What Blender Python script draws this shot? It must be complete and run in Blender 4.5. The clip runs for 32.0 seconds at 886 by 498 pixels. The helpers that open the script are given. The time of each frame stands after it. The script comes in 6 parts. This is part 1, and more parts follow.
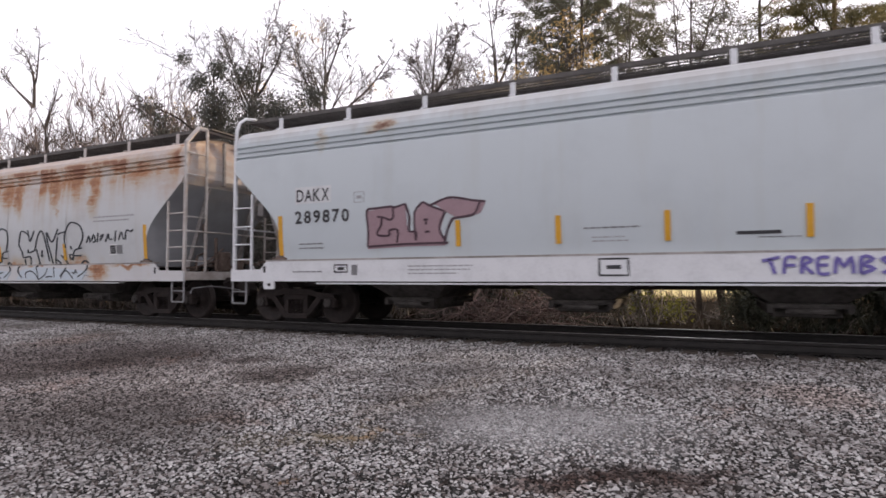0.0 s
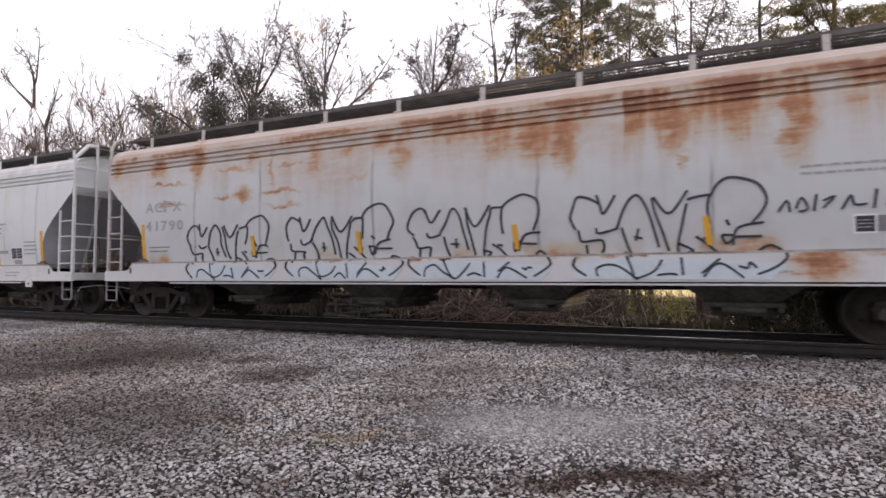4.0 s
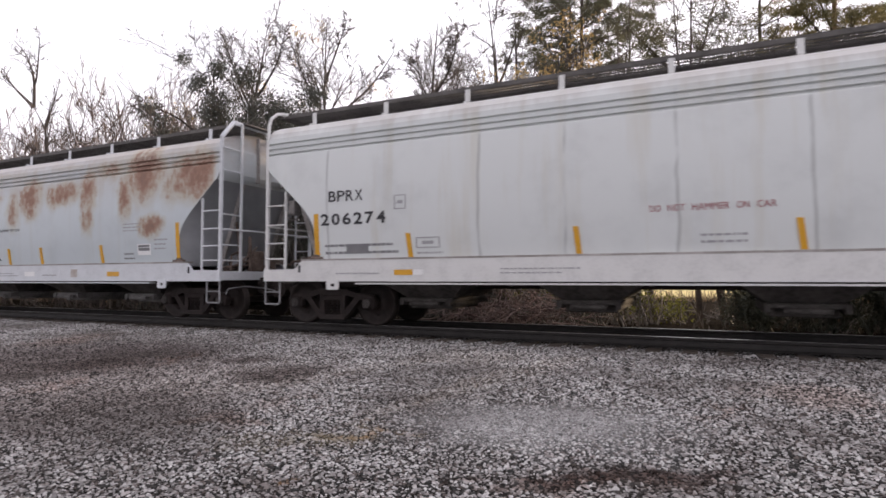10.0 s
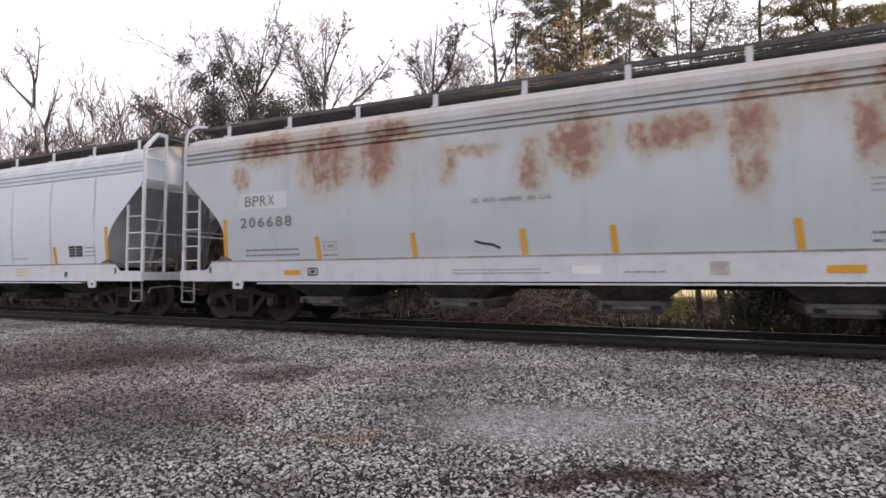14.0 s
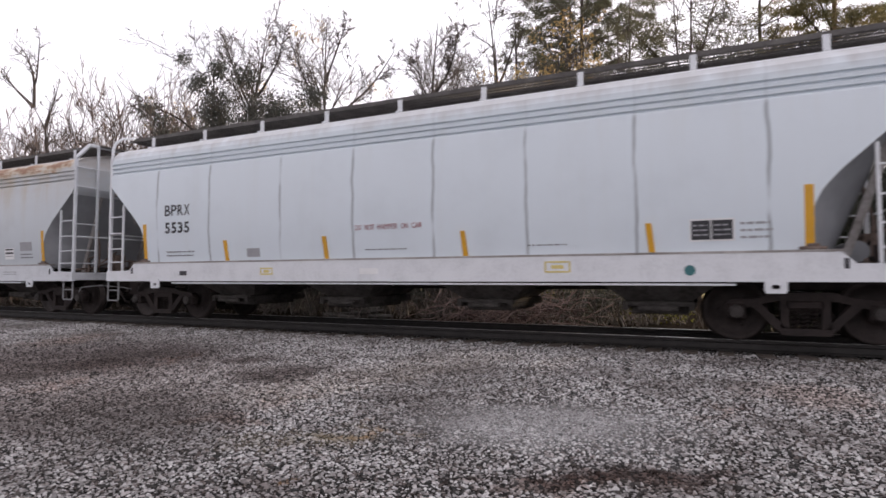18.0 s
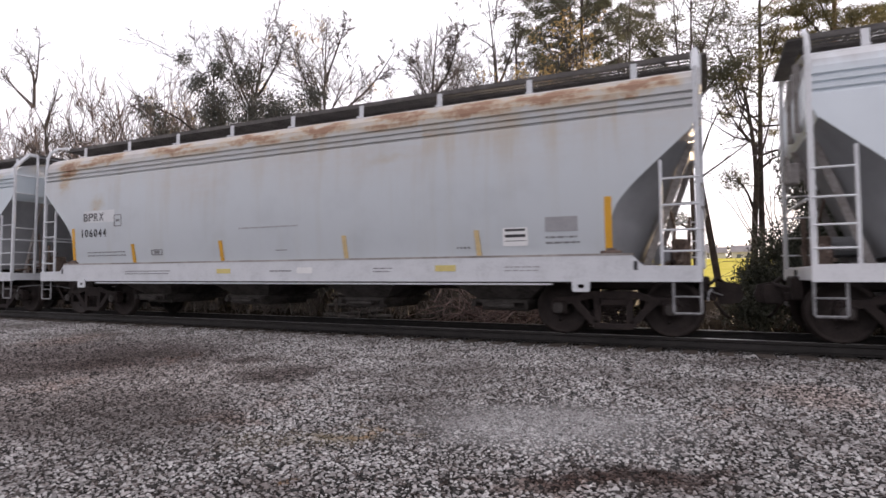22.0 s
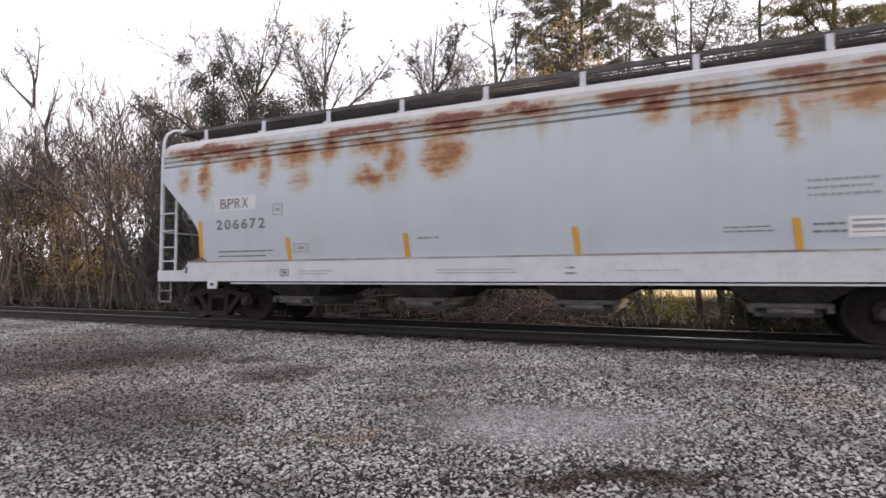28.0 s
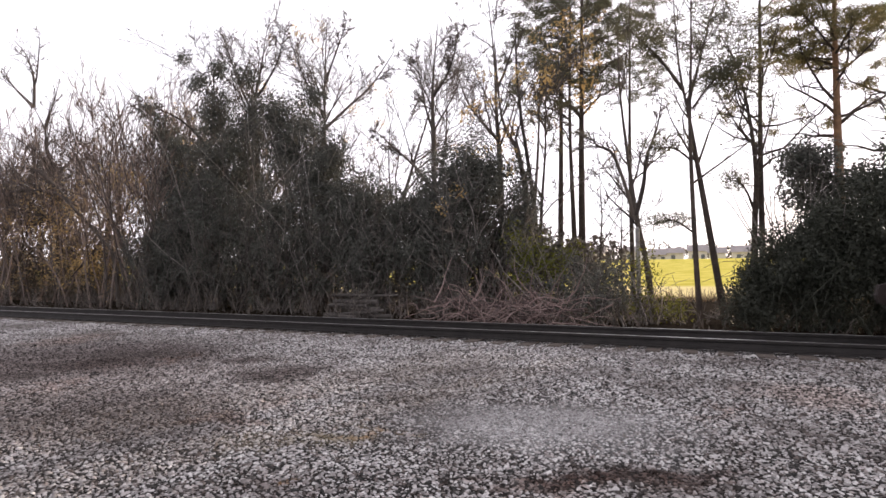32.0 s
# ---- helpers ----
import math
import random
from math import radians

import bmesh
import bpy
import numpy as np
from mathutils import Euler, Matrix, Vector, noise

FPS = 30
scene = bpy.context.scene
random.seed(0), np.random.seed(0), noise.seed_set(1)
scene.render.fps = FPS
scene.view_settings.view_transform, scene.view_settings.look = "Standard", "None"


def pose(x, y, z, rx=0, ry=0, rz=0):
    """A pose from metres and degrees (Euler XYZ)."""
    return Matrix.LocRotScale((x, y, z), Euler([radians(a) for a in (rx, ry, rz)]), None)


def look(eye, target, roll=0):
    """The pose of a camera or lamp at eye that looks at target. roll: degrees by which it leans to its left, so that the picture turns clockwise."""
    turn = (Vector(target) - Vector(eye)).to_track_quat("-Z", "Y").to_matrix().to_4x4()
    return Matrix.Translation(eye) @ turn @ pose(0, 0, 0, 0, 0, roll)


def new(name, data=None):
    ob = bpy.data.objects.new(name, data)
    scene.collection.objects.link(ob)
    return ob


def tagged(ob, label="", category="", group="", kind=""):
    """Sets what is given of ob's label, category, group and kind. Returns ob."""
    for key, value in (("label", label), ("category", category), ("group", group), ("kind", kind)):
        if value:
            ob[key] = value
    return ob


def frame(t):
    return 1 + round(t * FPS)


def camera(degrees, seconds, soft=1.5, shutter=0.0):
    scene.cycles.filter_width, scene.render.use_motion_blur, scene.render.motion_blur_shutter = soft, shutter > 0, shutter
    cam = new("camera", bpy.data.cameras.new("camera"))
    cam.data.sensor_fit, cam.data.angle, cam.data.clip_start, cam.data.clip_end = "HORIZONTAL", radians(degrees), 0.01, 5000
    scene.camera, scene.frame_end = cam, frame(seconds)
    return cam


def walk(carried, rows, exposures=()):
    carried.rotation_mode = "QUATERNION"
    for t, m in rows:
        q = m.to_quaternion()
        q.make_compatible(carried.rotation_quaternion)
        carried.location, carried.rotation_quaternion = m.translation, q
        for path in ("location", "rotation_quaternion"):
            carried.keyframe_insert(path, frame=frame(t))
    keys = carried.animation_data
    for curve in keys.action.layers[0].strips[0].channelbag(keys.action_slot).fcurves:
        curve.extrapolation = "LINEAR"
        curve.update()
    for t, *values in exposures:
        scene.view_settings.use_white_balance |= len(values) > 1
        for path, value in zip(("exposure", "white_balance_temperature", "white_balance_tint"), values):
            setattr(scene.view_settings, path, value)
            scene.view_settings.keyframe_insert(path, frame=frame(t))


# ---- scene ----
# Freight train of covered hopper cars that rolls past a gravel yard in front of winter woods.
# x runs along the track, y away from the camera, z up; the gravel lies at z = 0.
TRACK_Y, RAIL_Z = 10.69, 0.20
cam = camera(76.2, 32.0, soft=1.6, shutter=0.35)
EYE = (0.0, 0.0, 1.184)
VIEW = look(EYE, (-10 * math.sin(radians(25.05)), 10 * math.cos(radians(25.05)), 1.184 + 10 * math.tan(radians(2.82))), -0.15)
walk(cam, [(0.0, VIEW), (32.0, VIEW)], [(t, e + 0.19, 6350, 19) for t, e in ((0, -0.1), (2, -0.05), (7, 0.08), (11, -0.06), (14, -0.02), (17, -0.1), (20, -0.15), (23, -0.05), (25, 0.0), (28, 0.06), (32, 0.04))])


def run(t):
    """How far the train has rolled at t seconds."""
    u = t - 16.0
    return 3.6859 * u - 0.00218 * u * u - 0.194 * max(0.0, 1 - t / 8) ** 2


# ---- light ----
SUN_AZ, SUN_EL = 15.0, 7.0
world = bpy.data.worlds.new("sky")
scene.world = world
world.use_nodes = True
wt = world.node_tree
wt.nodes.clear()
w_out = wt.nodes.new("ShaderNodeOutputWorld")
w_bg = wt.nodes.new("ShaderNodeBackground")
w_sky = wt.nodes.new("ShaderNodeTexSky")
w_sky.sky_type, w_sky.sun_disc = "NISHITA", False
w_sky.sun_elevation, w_sky.sun_rotation = radians(SUN_EL), radians(SUN_AZ)
w_sky.dust_density, w_sky.ozone_density = 1.0, 2.0
w_co = wt.nodes.new("ShaderNodeTexCoord")
w_map = wt.nodes.new("ShaderNodeMapping")
w_map.inputs["Scale"].default_value = (1.0, 1.0, 2.6)
w_noise = wt.nodes.new("ShaderNodeTexNoise")
w_noise.inputs["Scale"].default_value, w_noise.inputs["Detail"].default_value = 2.2, 5.0
w_ramp = wt.nodes.new("ShaderNodeMapRange")
w_ramp.inputs["From Min"].default_value, w_ramp.inputs["From Max"].default_value = 0.36, 0.6
w_ramp.inputs["To Min"].default_value, w_ramp.inputs["To Max"].default_value = 0.84, 1.0
w_mix = wt.nodes.new("ShaderNodeMixRGB")
w_mix.inputs[2].default_value = (13.5, 13.3, 13.4, 1)
w_bg.inputs["Strength"].default_value = 0.1
w_dot = wt.nodes.new("ShaderNodeVectorMath")
w_dot.operation = "DOT_PRODUCT"
w_dot.inputs[1].default_value = (math.sin(radians(SUN_AZ)), math.cos(radians(SUN_AZ)), 0.0)
w_west = wt.nodes.new("ShaderNodeMapRange")
w_west.inputs["From Min"].default_value, w_west.inputs["From Max"].default_value = -1.0, 1.0
w_west.inputs["To Min"].default_value, w_west.inputs["To Max"].default_value = 0.65, 1.2
w_grade = wt.nodes.new("ShaderNodeVectorMath")
w_grade.operation = "SCALE"
for a, b in ((w_co.outputs["Generated"], w_map.inputs["Vector"]), (w_map.outputs[0], w_noise.inputs["Vector"]),
             (w_noise.outputs[0], w_ramp.inputs[0]), (w_ramp.outputs[0], w_mix.inputs[0]), (w_sky.outputs[0], w_mix.inputs[1]),
             (w_co.outputs["Generated"], w_dot.inputs[0]), (w_dot.outputs["Value"], w_west.inputs[0]), (w_west.outputs[0], w_grade.inputs["Scale"]),
             (w_mix.outputs[0], w_grade.inputs[0]), (w_grade.outputs[0], w_bg.inputs["Color"]), (w_bg.outputs[0], w_out.inputs["Surface"])):
    wt.links.new(a, b)
sun = new("sun", bpy.data.lights.new("sun", "SUN"))
sun.data.energy, sun.data.angle, sun.data.color = 4.2, radians(0.6), (1.0, 0.76, 0.46)
SUN_WAY = Vector((math.sin(radians(SUN_AZ)) * math.cos(radians(SUN_EL)), math.cos(radians(SUN_AZ)) * math.cos(radians(SUN_EL)), math.sin(radians(SUN_EL))))
sun.matrix_world = look(SUN_WAY * 60, (0, 0, 0))


# ---- materials ----
class Nodes:
    """A material's node tree with short calls."""

    def __init__(self, name):
        self.m = bpy.data.materials.new(name)
        self.m.use_nodes = True
        self.t = self.m.node_tree
        self.b = self.t.nodes["Principled BSDF"]

    def put(self, socket, value):
        if isinstance(value, bpy.types.NodeSocket):
            self.t.links.new(value, socket)
        elif isinstance(value, (tuple, list)) and len(value) == 3 and socket.type == "RGBA":
            socket.default_value = (*value, 1)
        else:
            socket.default_value = value

    def coords(self, kind="Object"):
        return self.t.nodes.new("ShaderNodeTexCoord").outputs[kind]

    def place(self):
        return self.t.nodes.new("ShaderNodeNewGeometry").outputs["Position"]

    def island(self):
        return self.t.nodes.new("ShaderNodeNewGeometry").outputs["Random Per Island"]

    def chance(self):
        return self.t.nodes.new("ShaderNodeObjectInfo").outputs["Random"]

    def math(self, op, a, b=0.0):
        n = self.t.nodes.new("ShaderNodeMath")
        n.operation = op
        self.put(n.inputs[0], a), self.put(n.inputs[1], b)
        return n.outputs[0]

    def vec(self, op, a, b=(0, 0, 0)):
        n = self.t.nodes.new("ShaderNodeVectorMath")
        n.operation = op
        self.put(n.inputs[0], a), self.put(n.inputs[1], b)
        return n.outputs["Value"] if op == "LENGTH" else n.outputs[0]

    def noise(self, v, scale, detail=3.0, rough=0.55, colour=False):
        n = self.t.nodes.new("ShaderNodeTexNoise")
        self.put(n.inputs["Vector"], v)
        n.inputs["Scale"].default_value, n.inputs["Detail"].default_value, n.inputs["Roughness"].default_value = scale, detail, rough
        return n.outputs["Color" if colour else "Fac"]

    def step(self, v, a, b, c=0.0, d=1.0):
        n = self.t.nodes.new("ShaderNodeMapRange")
        n.interpolation_type = "SMOOTHSTEP"
        for k, x in zip(("Value", "From Min", "From Max", "To Min", "To Max"), (v, a, b, c, d)):
            self.put(n.inputs[k], x)
        return n.outputs[0]

    def mix(self, f, a, b, mode="MIX"):
        n = self.t.nodes.new("ShaderNodeMixRGB")
        n.blend_type = mode
        self.put(n.inputs[0], f), self.put(n.inputs[1], a), self.put(n.inputs[2], b)
        return n.outputs[0]

    def bump(self, h, strength, distance=0.01):
        n = self.t.nodes.new("ShaderNodeBump")
        n.inputs["Strength"].default_value, n.inputs["Distance"].default_value = strength, distance
        self.put(n.inputs["Height"], h)
        self.t.links.new(n.outputs[0], self.b.inputs["Normal"])

    def done(self, colour, rough=0.8, metal=0.0, spec=0.5):
        self.put(self.b.inputs["Base Color"], colour), self.put(self.b.inputs["Roughness"], rough)
        self.put(self.b.inputs["Metallic"], metal), self.put(self.b.inputs["Specular IOR Level"], spec)
        return self.m


def grainy(name, dark, light, scale=4.0, fine=40.0, rough=0.8, metal=0.0, bump=0.3, depth=0.01, per="", world_space=False, spec=0.4):
    """Two-scale mottled surface between two colours, its pieces a little apart in tone where per is island or object."""
    n = Nodes(name)
    v = n.place() if world_space else n.coords()
    f = n.math("ADD", n.math("MULTIPLY", n.noise(v, scale, 4), 0.6), n.math("MULTIPLY", n.noise(v, fine, 3), 0.4))
    if per:
        r = n.island() if per == "island" else n.chance()
        f = n.math("ADD", n.math("MULTIPLY", f, 0.45), n.math("MULTIPLY", r, 0.55))
    n.bump(n.noise(v, fine, 3), bump, depth)
    return n.done(n.mix(n.step(f, 0.25, 0.75), dark, light), rough, metal, spec)


def leafy(name, dark, light, clear=0.25, rough=0.6):
    """Leaves that let some light through, each with its own tone."""
    n = Nodes(name)
    col = n.mix(n.math("ADD", n.math("MULTIPLY", n.island(), 0.6), n.math("MULTIPLY", n.noise(n.place(), 0.8, 2), 0.4)), dark, light)
    n.done(col, rough, 0, 0.12)
    tr = n.t.nodes.new("ShaderNodeBsdfTranslucent")
    n.put(tr.inputs["Color"], col)
    mx = n.t.nodes.new("ShaderNodeMixShader")
    mx.inputs[0].default_value = clear
    n.t.links.new(n.b.outputs[0], mx.inputs[1]), n.t.links.new(tr.outputs[0], mx.inputs[2])
    n.t.links.new(mx.outputs[0], n.t.nodes["Material Output"].inputs["Surface"])
    return n.m


def car_paint(name, base, rust=(0.33, 0.13, 0.05), deep=(0.14, 0.045, 0.022), blobs=(), top=0.0, dirt=0.25, ribs=(), streak=0.2, low=0.0, eave=0.0, film=0.0, half=8.0, cover=0.9, seam=0.9, brush=(1.3, 1.0, 11.0), roof=0.55):
    """Weathered car paint: rust patches at (x, z, half width, half height, strength), runs below the roof, soot in the dips, faint
    weld seams at the ribs' x."""
    n = Nodes(name)
    co = n.coords()
    sep = n.t.nodes.new("ShaderNodeSeparateXYZ")
    n.put(sep.inputs[0], co)
    wob = n.vec("MULTIPLY", n.vec("SUBTRACT", n.noise(co, 2.3, 6, 0.62, True), (0.5, 0.5, 0.5)), (0.5, 0.0, 0.55))
    wob = n.vec("ADD", wob, n.vec("MULTIPLY", n.vec("SUBTRACT", n.noise(n.vec("MULTIPLY", co, brush), 1.0, 4, 0.7, True), (0.5, 0.5, 0.5)), (0.35, 0.0, 0.12)))
    at = n.vec("ADD", co, wob)
    mask = None
    for x, z, rx, rz, s in blobs:
        d = n.vec("LENGTH", n.vec("MULTIPLY", n.vec("SUBTRACT", at, (x, 0, z)), (1 / rx, 0, 1 / rz)))
        f = n.step(d, 0.0, 2.0, s, 0.0)
        mask = f if mask is None else n.math("MAXIMUM", mask, f)
    panel = n.math("FLOOR", n.math("DIVIDE", n.math("ADD", sep.outputs[0], n.math("MULTIPLY", n.noise(co, 2.0, 2), 0.1)), 1.72))
    luck = n.t.nodes.new("ShaderNodeTexWhiteNoise")
    luck.noise_dimensions = "1D"
    n.put(luck.inputs["W"], panel)
    runs = n.noise(n.vec("MULTIPLY", co, (2.6, 1.0, 0.22)), 1.0, 4, 0.6)
    wide = n.noise(n.vec("MULTIPLY", co, (0.55, 1.0, 0.35)), 1.0, 3)
    edge = n.step(sep.outputs[2], 3.84, 3.98, 1.0, 0.12)
    reach = n.math("SUBTRACT", n.math("SUBTRACT", 3.95, n.math("MULTIPLY", luck.outputs["Value"], 1.0)), n.math("MULTIPLY", n.math("SUBTRACT", runs, 0.35), 1.6))
    high = n.step(n.math("SUBTRACT", sep.outputs[2], reach), -0.1, 0.9)
    t = n.math("MULTIPLY", n.math("MULTIPLY", n.math("MULTIPLY", high, top), edge), n.step(n.math("ADD", n.math("MULTIPLY", runs, 0.5), n.math("MULTIPLY", wide, 0.6)), 0.42, 0.66))
    mask = t if mask is None else n.math("MAXIMUM", mask, t)
    if eave:
        band = n.math("MULTIPLY", n.step(sep.outputs[2], 3.62, 3.92), edge)
        mask = n.math("MAXIMUM", mask, n.math("MULTIPLY", n.math("MULTIPLY", band, eave), n.step(n.noise(n.vec("MULTIPLY", co, (0.7, 1.0, 0.5)), 1.0, 3), 0.38, 0.58)))
    if low:
        mask = n.math("MAXIMUM", mask, n.math("MULTIPLY", n.step(sep.outputs[2], 1.35, 1.75, low, 0.0), n.step(wide, 0.5, 0.65)))
    mask = n.math("MULTIPLY", mask, n.step(n.math("ABSOLUTE", sep.outputs[0]), half - 0.3, half - 0.1, 1.0, 0.15))
    soft = n.math("MINIMUM", mask, 1.0)
    fleck = n.noise(co, 6.5, 7, 0.7)
    drag = n.noise(n.vec("MULTIPLY", co, brush), 1.0, 5, 0.68)
    grain = n.math("SUBTRACT", n.math("ADD", n.math("MULTIPLY", fleck, 0.7), n.math("MULTIPLY", drag, 0.8)), 0.75)
    level = n.math("MULTIPLY", n.math("ADD", soft, n.math("MULTIPLY", grain, 1.7)), n.step(soft, 0.05, 0.45))
    mask = n.step(level, 0.3, 1.0)
    grey = tuple(c * 0.55 for c in base)
    warm = (base[0] * 0.86, base[1] * 0.8, base[2] * 0.7)
    col = n.mix(n.step(runs, 0.5, 0.75, 0.0, streak), base, warm)
    col = n.mix(n.step(n.noise(co, 0.9, 5, 0.6), 0.45, 0.75, 0.0, dirt), col, grey)
    for x in ribs:
        d = n.math("ABSOLUTE", n.math("SUBTRACT", n.math("ADD", sep.outputs[0], n.math("MULTIPLY", n.noise(co, 1.3, 2), 0.12)), x + 0.06))
        f = n.math("MULTIPLY", n.step(d, 0.0, 0.045, seam, 0.0), n.step(n.noise(n.vec("MULTIPLY", co, (1.5, 1, 0.9)), 1.0, 3), 0.3, 0.55))
        f = n.math("MULTIPLY", f, n.step(sep.outputs[2], 3.42, 3.54, 1.0, 0.2))
        col = n.mix(f, col, tuple(c * 0.42 for c in base))
    grime = n.step(n.math("ADD", sep.outputs[2], n.math("MULTIPLY", n.math("SUBTRACT", runs, 0.5), 0.3)), 3.8, 4.02, 0.0, roof)
    col = n.mix(n.math("MULTIPLY", grime, n.step(n.math("ADD", n.math("MULTIPLY", runs, 0.6), n.math("MULTIPLY", n.noise(co, 4.0, 5, 0.7), 0.4)), 0.3, 0.6, 0.55, 1.0)), col, (0.33, 0.29, 0.27))
    stain = (base[0] * 0.84, base[1] * 0.68, base[2] * 0.48)
    col = n.mix(n.math("MULTIPLY", n.step(soft, 0.02, 0.6), 0.75), col, stain)
    if film:
        low_edge = n.math("ADD", n.math("MULTIPLY", n.math("SUBTRACT", wide, 0.5), 1.6), n.math("MULTIPLY", n.math("SUBTRACT", runs, 0.5), 1.4))
        thin = n.step(n.math("ADD", sep.outputs[2], low_edge), 2.5, 3.75, 0.0, film)
        col = n.mix(n.math("MULTIPLY", thin, n.step(n.math("ADD", drag, fleck), 0.75, 1.2, 0.45, 1.0)), col, tuple(0.35 * b + 0.65 * r for b, r in zip(stain, rust)))
    tone = n.mix(n.step(n.math("ADD", level, n.step(sep.outputs[2], 3.4, 3.9, 0.0, 0.35)), 0.7, 1.3), rust, deep)
    col = n.mix(n.step(level, 0.3, 0.95, 0.0, cover), col, tone)
    n.bump(n.math("ADD", n.noise(co, 0.8, 2), n.math("MULTIPLY", mask, 0.3)), 0.25, 0.03)
    return n.done(col, n.math("ADD", 0.38, n.math("MULTIPLY", mask, 0.5)), 0.0, 0.6)


def fairly_plain(name, colour, rough=0.5, metal=0.0, wear=0.35):
    n = Nodes(name)
    co = n.coords()
    f = n.math("ADD", n.math("MULTIPLY", n.noise(co, 3.0, 4), 0.6), n.math("MULTIPLY", n.noise(co, 22.0, 3), 0.4))
    n.bump(n.noise(co, 30.0, 2), 0.1, 0.004)
    return n.done(n.mix(n.step(f, 0.4, 0.75, 0.0, wear), colour, tuple(c * 0.45 for c in colour)), rough, metal)


BARK = grainy("bark", (0.035, 0.028, 0.024), (0.11, 0.09, 0.075), 3, 25, 0.9, bump=0.6, depth=0.02, per="island")
PINE_BARK = grainy("pine_bark", (0.028, 0.023, 0.02), (0.1, 0.075, 0.058), 2.5, 14, 0.9, bump=0.8, depth=0.03)
# Bark lightened to orange: sunlight on one trunk, put into its colour.
SUNLIT_BARK = grainy("sunlit_pine_bark", (0.1, 0.058, 0.036), (0.36, 0.21, 0.115), 2.5, 14, 0.9, bump=0.8, depth=0.03)
TWIG = grainy("twig", (0.05, 0.044, 0.04), (0.18, 0.155, 0.135), 2, 20, 0.9, per="island", world_space=True)
VINE_STEM = grainy("grey_vine_stem", (0.09, 0.08, 0.074), (0.28, 0.255, 0.235), 2, 20, 0.9, per="island", world_space=True)
TWIG_RED = grainy("reddish_twig", (0.085, 0.067, 0.06), (0.3, 0.235, 0.2), 2, 20, 0.9, per="island", world_space=True)
BRUSH_TWIG = grainy("cut_twig", (0.09, 0.064, 0.06), (0.32, 0.235, 0.215), 2, 20, 0.9, per="island", world_space=True)
NEEDLES = leafy("pine_needles", (0.072, 0.077, 0.053), (0.22, 0.21, 0.138), 0.45)
# Warmer needles: low sun on these crowns, put into the leaf colour.
SUNNY_NEEDLES = leafy("sunlit_pine_needles", (0.1, 0.094, 0.05), (0.32, 0.275, 0.135), 0.55)
VINE = leafy("evergreen_vine", (0.06, 0.065, 0.058), (0.19, 0.194, 0.168), 0.25)
CEDAR = leafy("cedar_spray", (0.036, 0.041, 0.034), (0.11, 0.116, 0.092), 0.12)
BRIGHT_LEAF = leafy("yellow_green_leaf", (0.07, 0.085, 0.02), (0.22, 0.22, 0.05), 0.4)
DRY_LEAF = leafy("dry_leaf", (0.2, 0.145, 0.095), (0.45, 0.35, 0.21), 0.5)
ORANGE_LEAF = leafy("orange_leaf", (0.42, 0.28, 0.12), (0.64, 0.48, 0.22), 0.6)
STEEL = grainy("rail_steel", (0.012, 0.011, 0.0105), (0.036, 0.032, 0.03), 5, 60, 0.6, 0.3)
POLISHED = grainy("polished_rail_head", (0.3, 0.29, 0.28), (0.5, 0.49, 0.48), 6, 80, 0.3, 0.9, bump=0.05)
SLEEPER = grainy("creosoted_wood", (0.03, 0.024, 0.02), (0.1, 0.08, 0.065), 3, 30, 0.9, bump=0.6)
RUNNING_GEAR = grainy("sooty_cast_steel", (0.014, 0.0108, 0.0105), (0.048, 0.035, 0.032), 4, 30, 0.75, 0.2)
WHEEL_STEEL = grainy("wheel_steel", (0.015, 0.0115, 0.011), (0.046, 0.0345, 0.031), 6, 30, 0.6, 0.4)
GRATING = grainy("galvanised_grating", (0.055, 0.051, 0.049), (0.16, 0.148, 0.14), 3, 30, 0.6, 0.3)
# Near black: the shadow under the roof walkways, put into the hatch colour.
HATCH = grainy("shadow_black_hatch", (0.02, 0.02, 0.02), (0.06, 0.058, 0.055), 3, 20, 0.7)
YELLOW = fairly_plain("yellow_reflective_sheeting", (0.7, 0.36, 0.02), 0.45)
PALE_YELLOW = fairly_plain("faded_yellow_sheeting", (0.66, 0.55, 0.2), 0.5)
WORN_YELLOW = fairly_plain("worn_yellow_sheeting", (0.62, 0.47, 0.24), 0.55, wear=0.8)
WHITE_MARK = fairly_plain("white_sheeting", (0.8, 0.8, 0.8), 0.45, wear=0.15)
PATCH_PAINT = fairly_plain("pale_patch_paint", (0.66, 0.675, 0.69), 0.5, wear=0.25)
BLACK_MARK = fairly_plain("black_stencil_paint", (0.035, 0.035, 0.04), 0.6, wear=0.3)
GREY_MARK = fairly_plain("faded_stencil_paint", (0.35, 0.35, 0.365), 0.6, wear=0.3)
MID_MARK = fairly_plain("worn_grey_paint", (0.2, 0.2, 0.21), 0.6, wear=0.3)
TEAL_MARK = fairly_plain("teal_paint", (0.04, 0.16, 0.17), 0.5)
RED_MARK = fairly_plain("faded_red_stencil", (0.33, 0.075, 0.085), 0.6)
SPRAY_BLACK = fairly_plain("black_spray_paint", (0.03, 0.035, 0.045), 0.5, wear=0.3)
SPRAY_MAUVE = fairly_plain("mauve_spray_paint", (0.36, 0.24, 0.27), 0.55, wear=0.3)
SPRAY_PALE = fairly_plain("pale_blue_spray_paint", (0.55, 0.62, 0.68), 0.55, wear=0.25)
SPRAY_DARK = fairly_plain("dark_plum_spray_paint", (0.07, 0.035, 0.05), 0.55, wear=0.2)
SPRAY_VIOLET = fairly_plain("violet_spray_paint", (0.16, 0.13, 0.4), 0.55, wear=0.3)
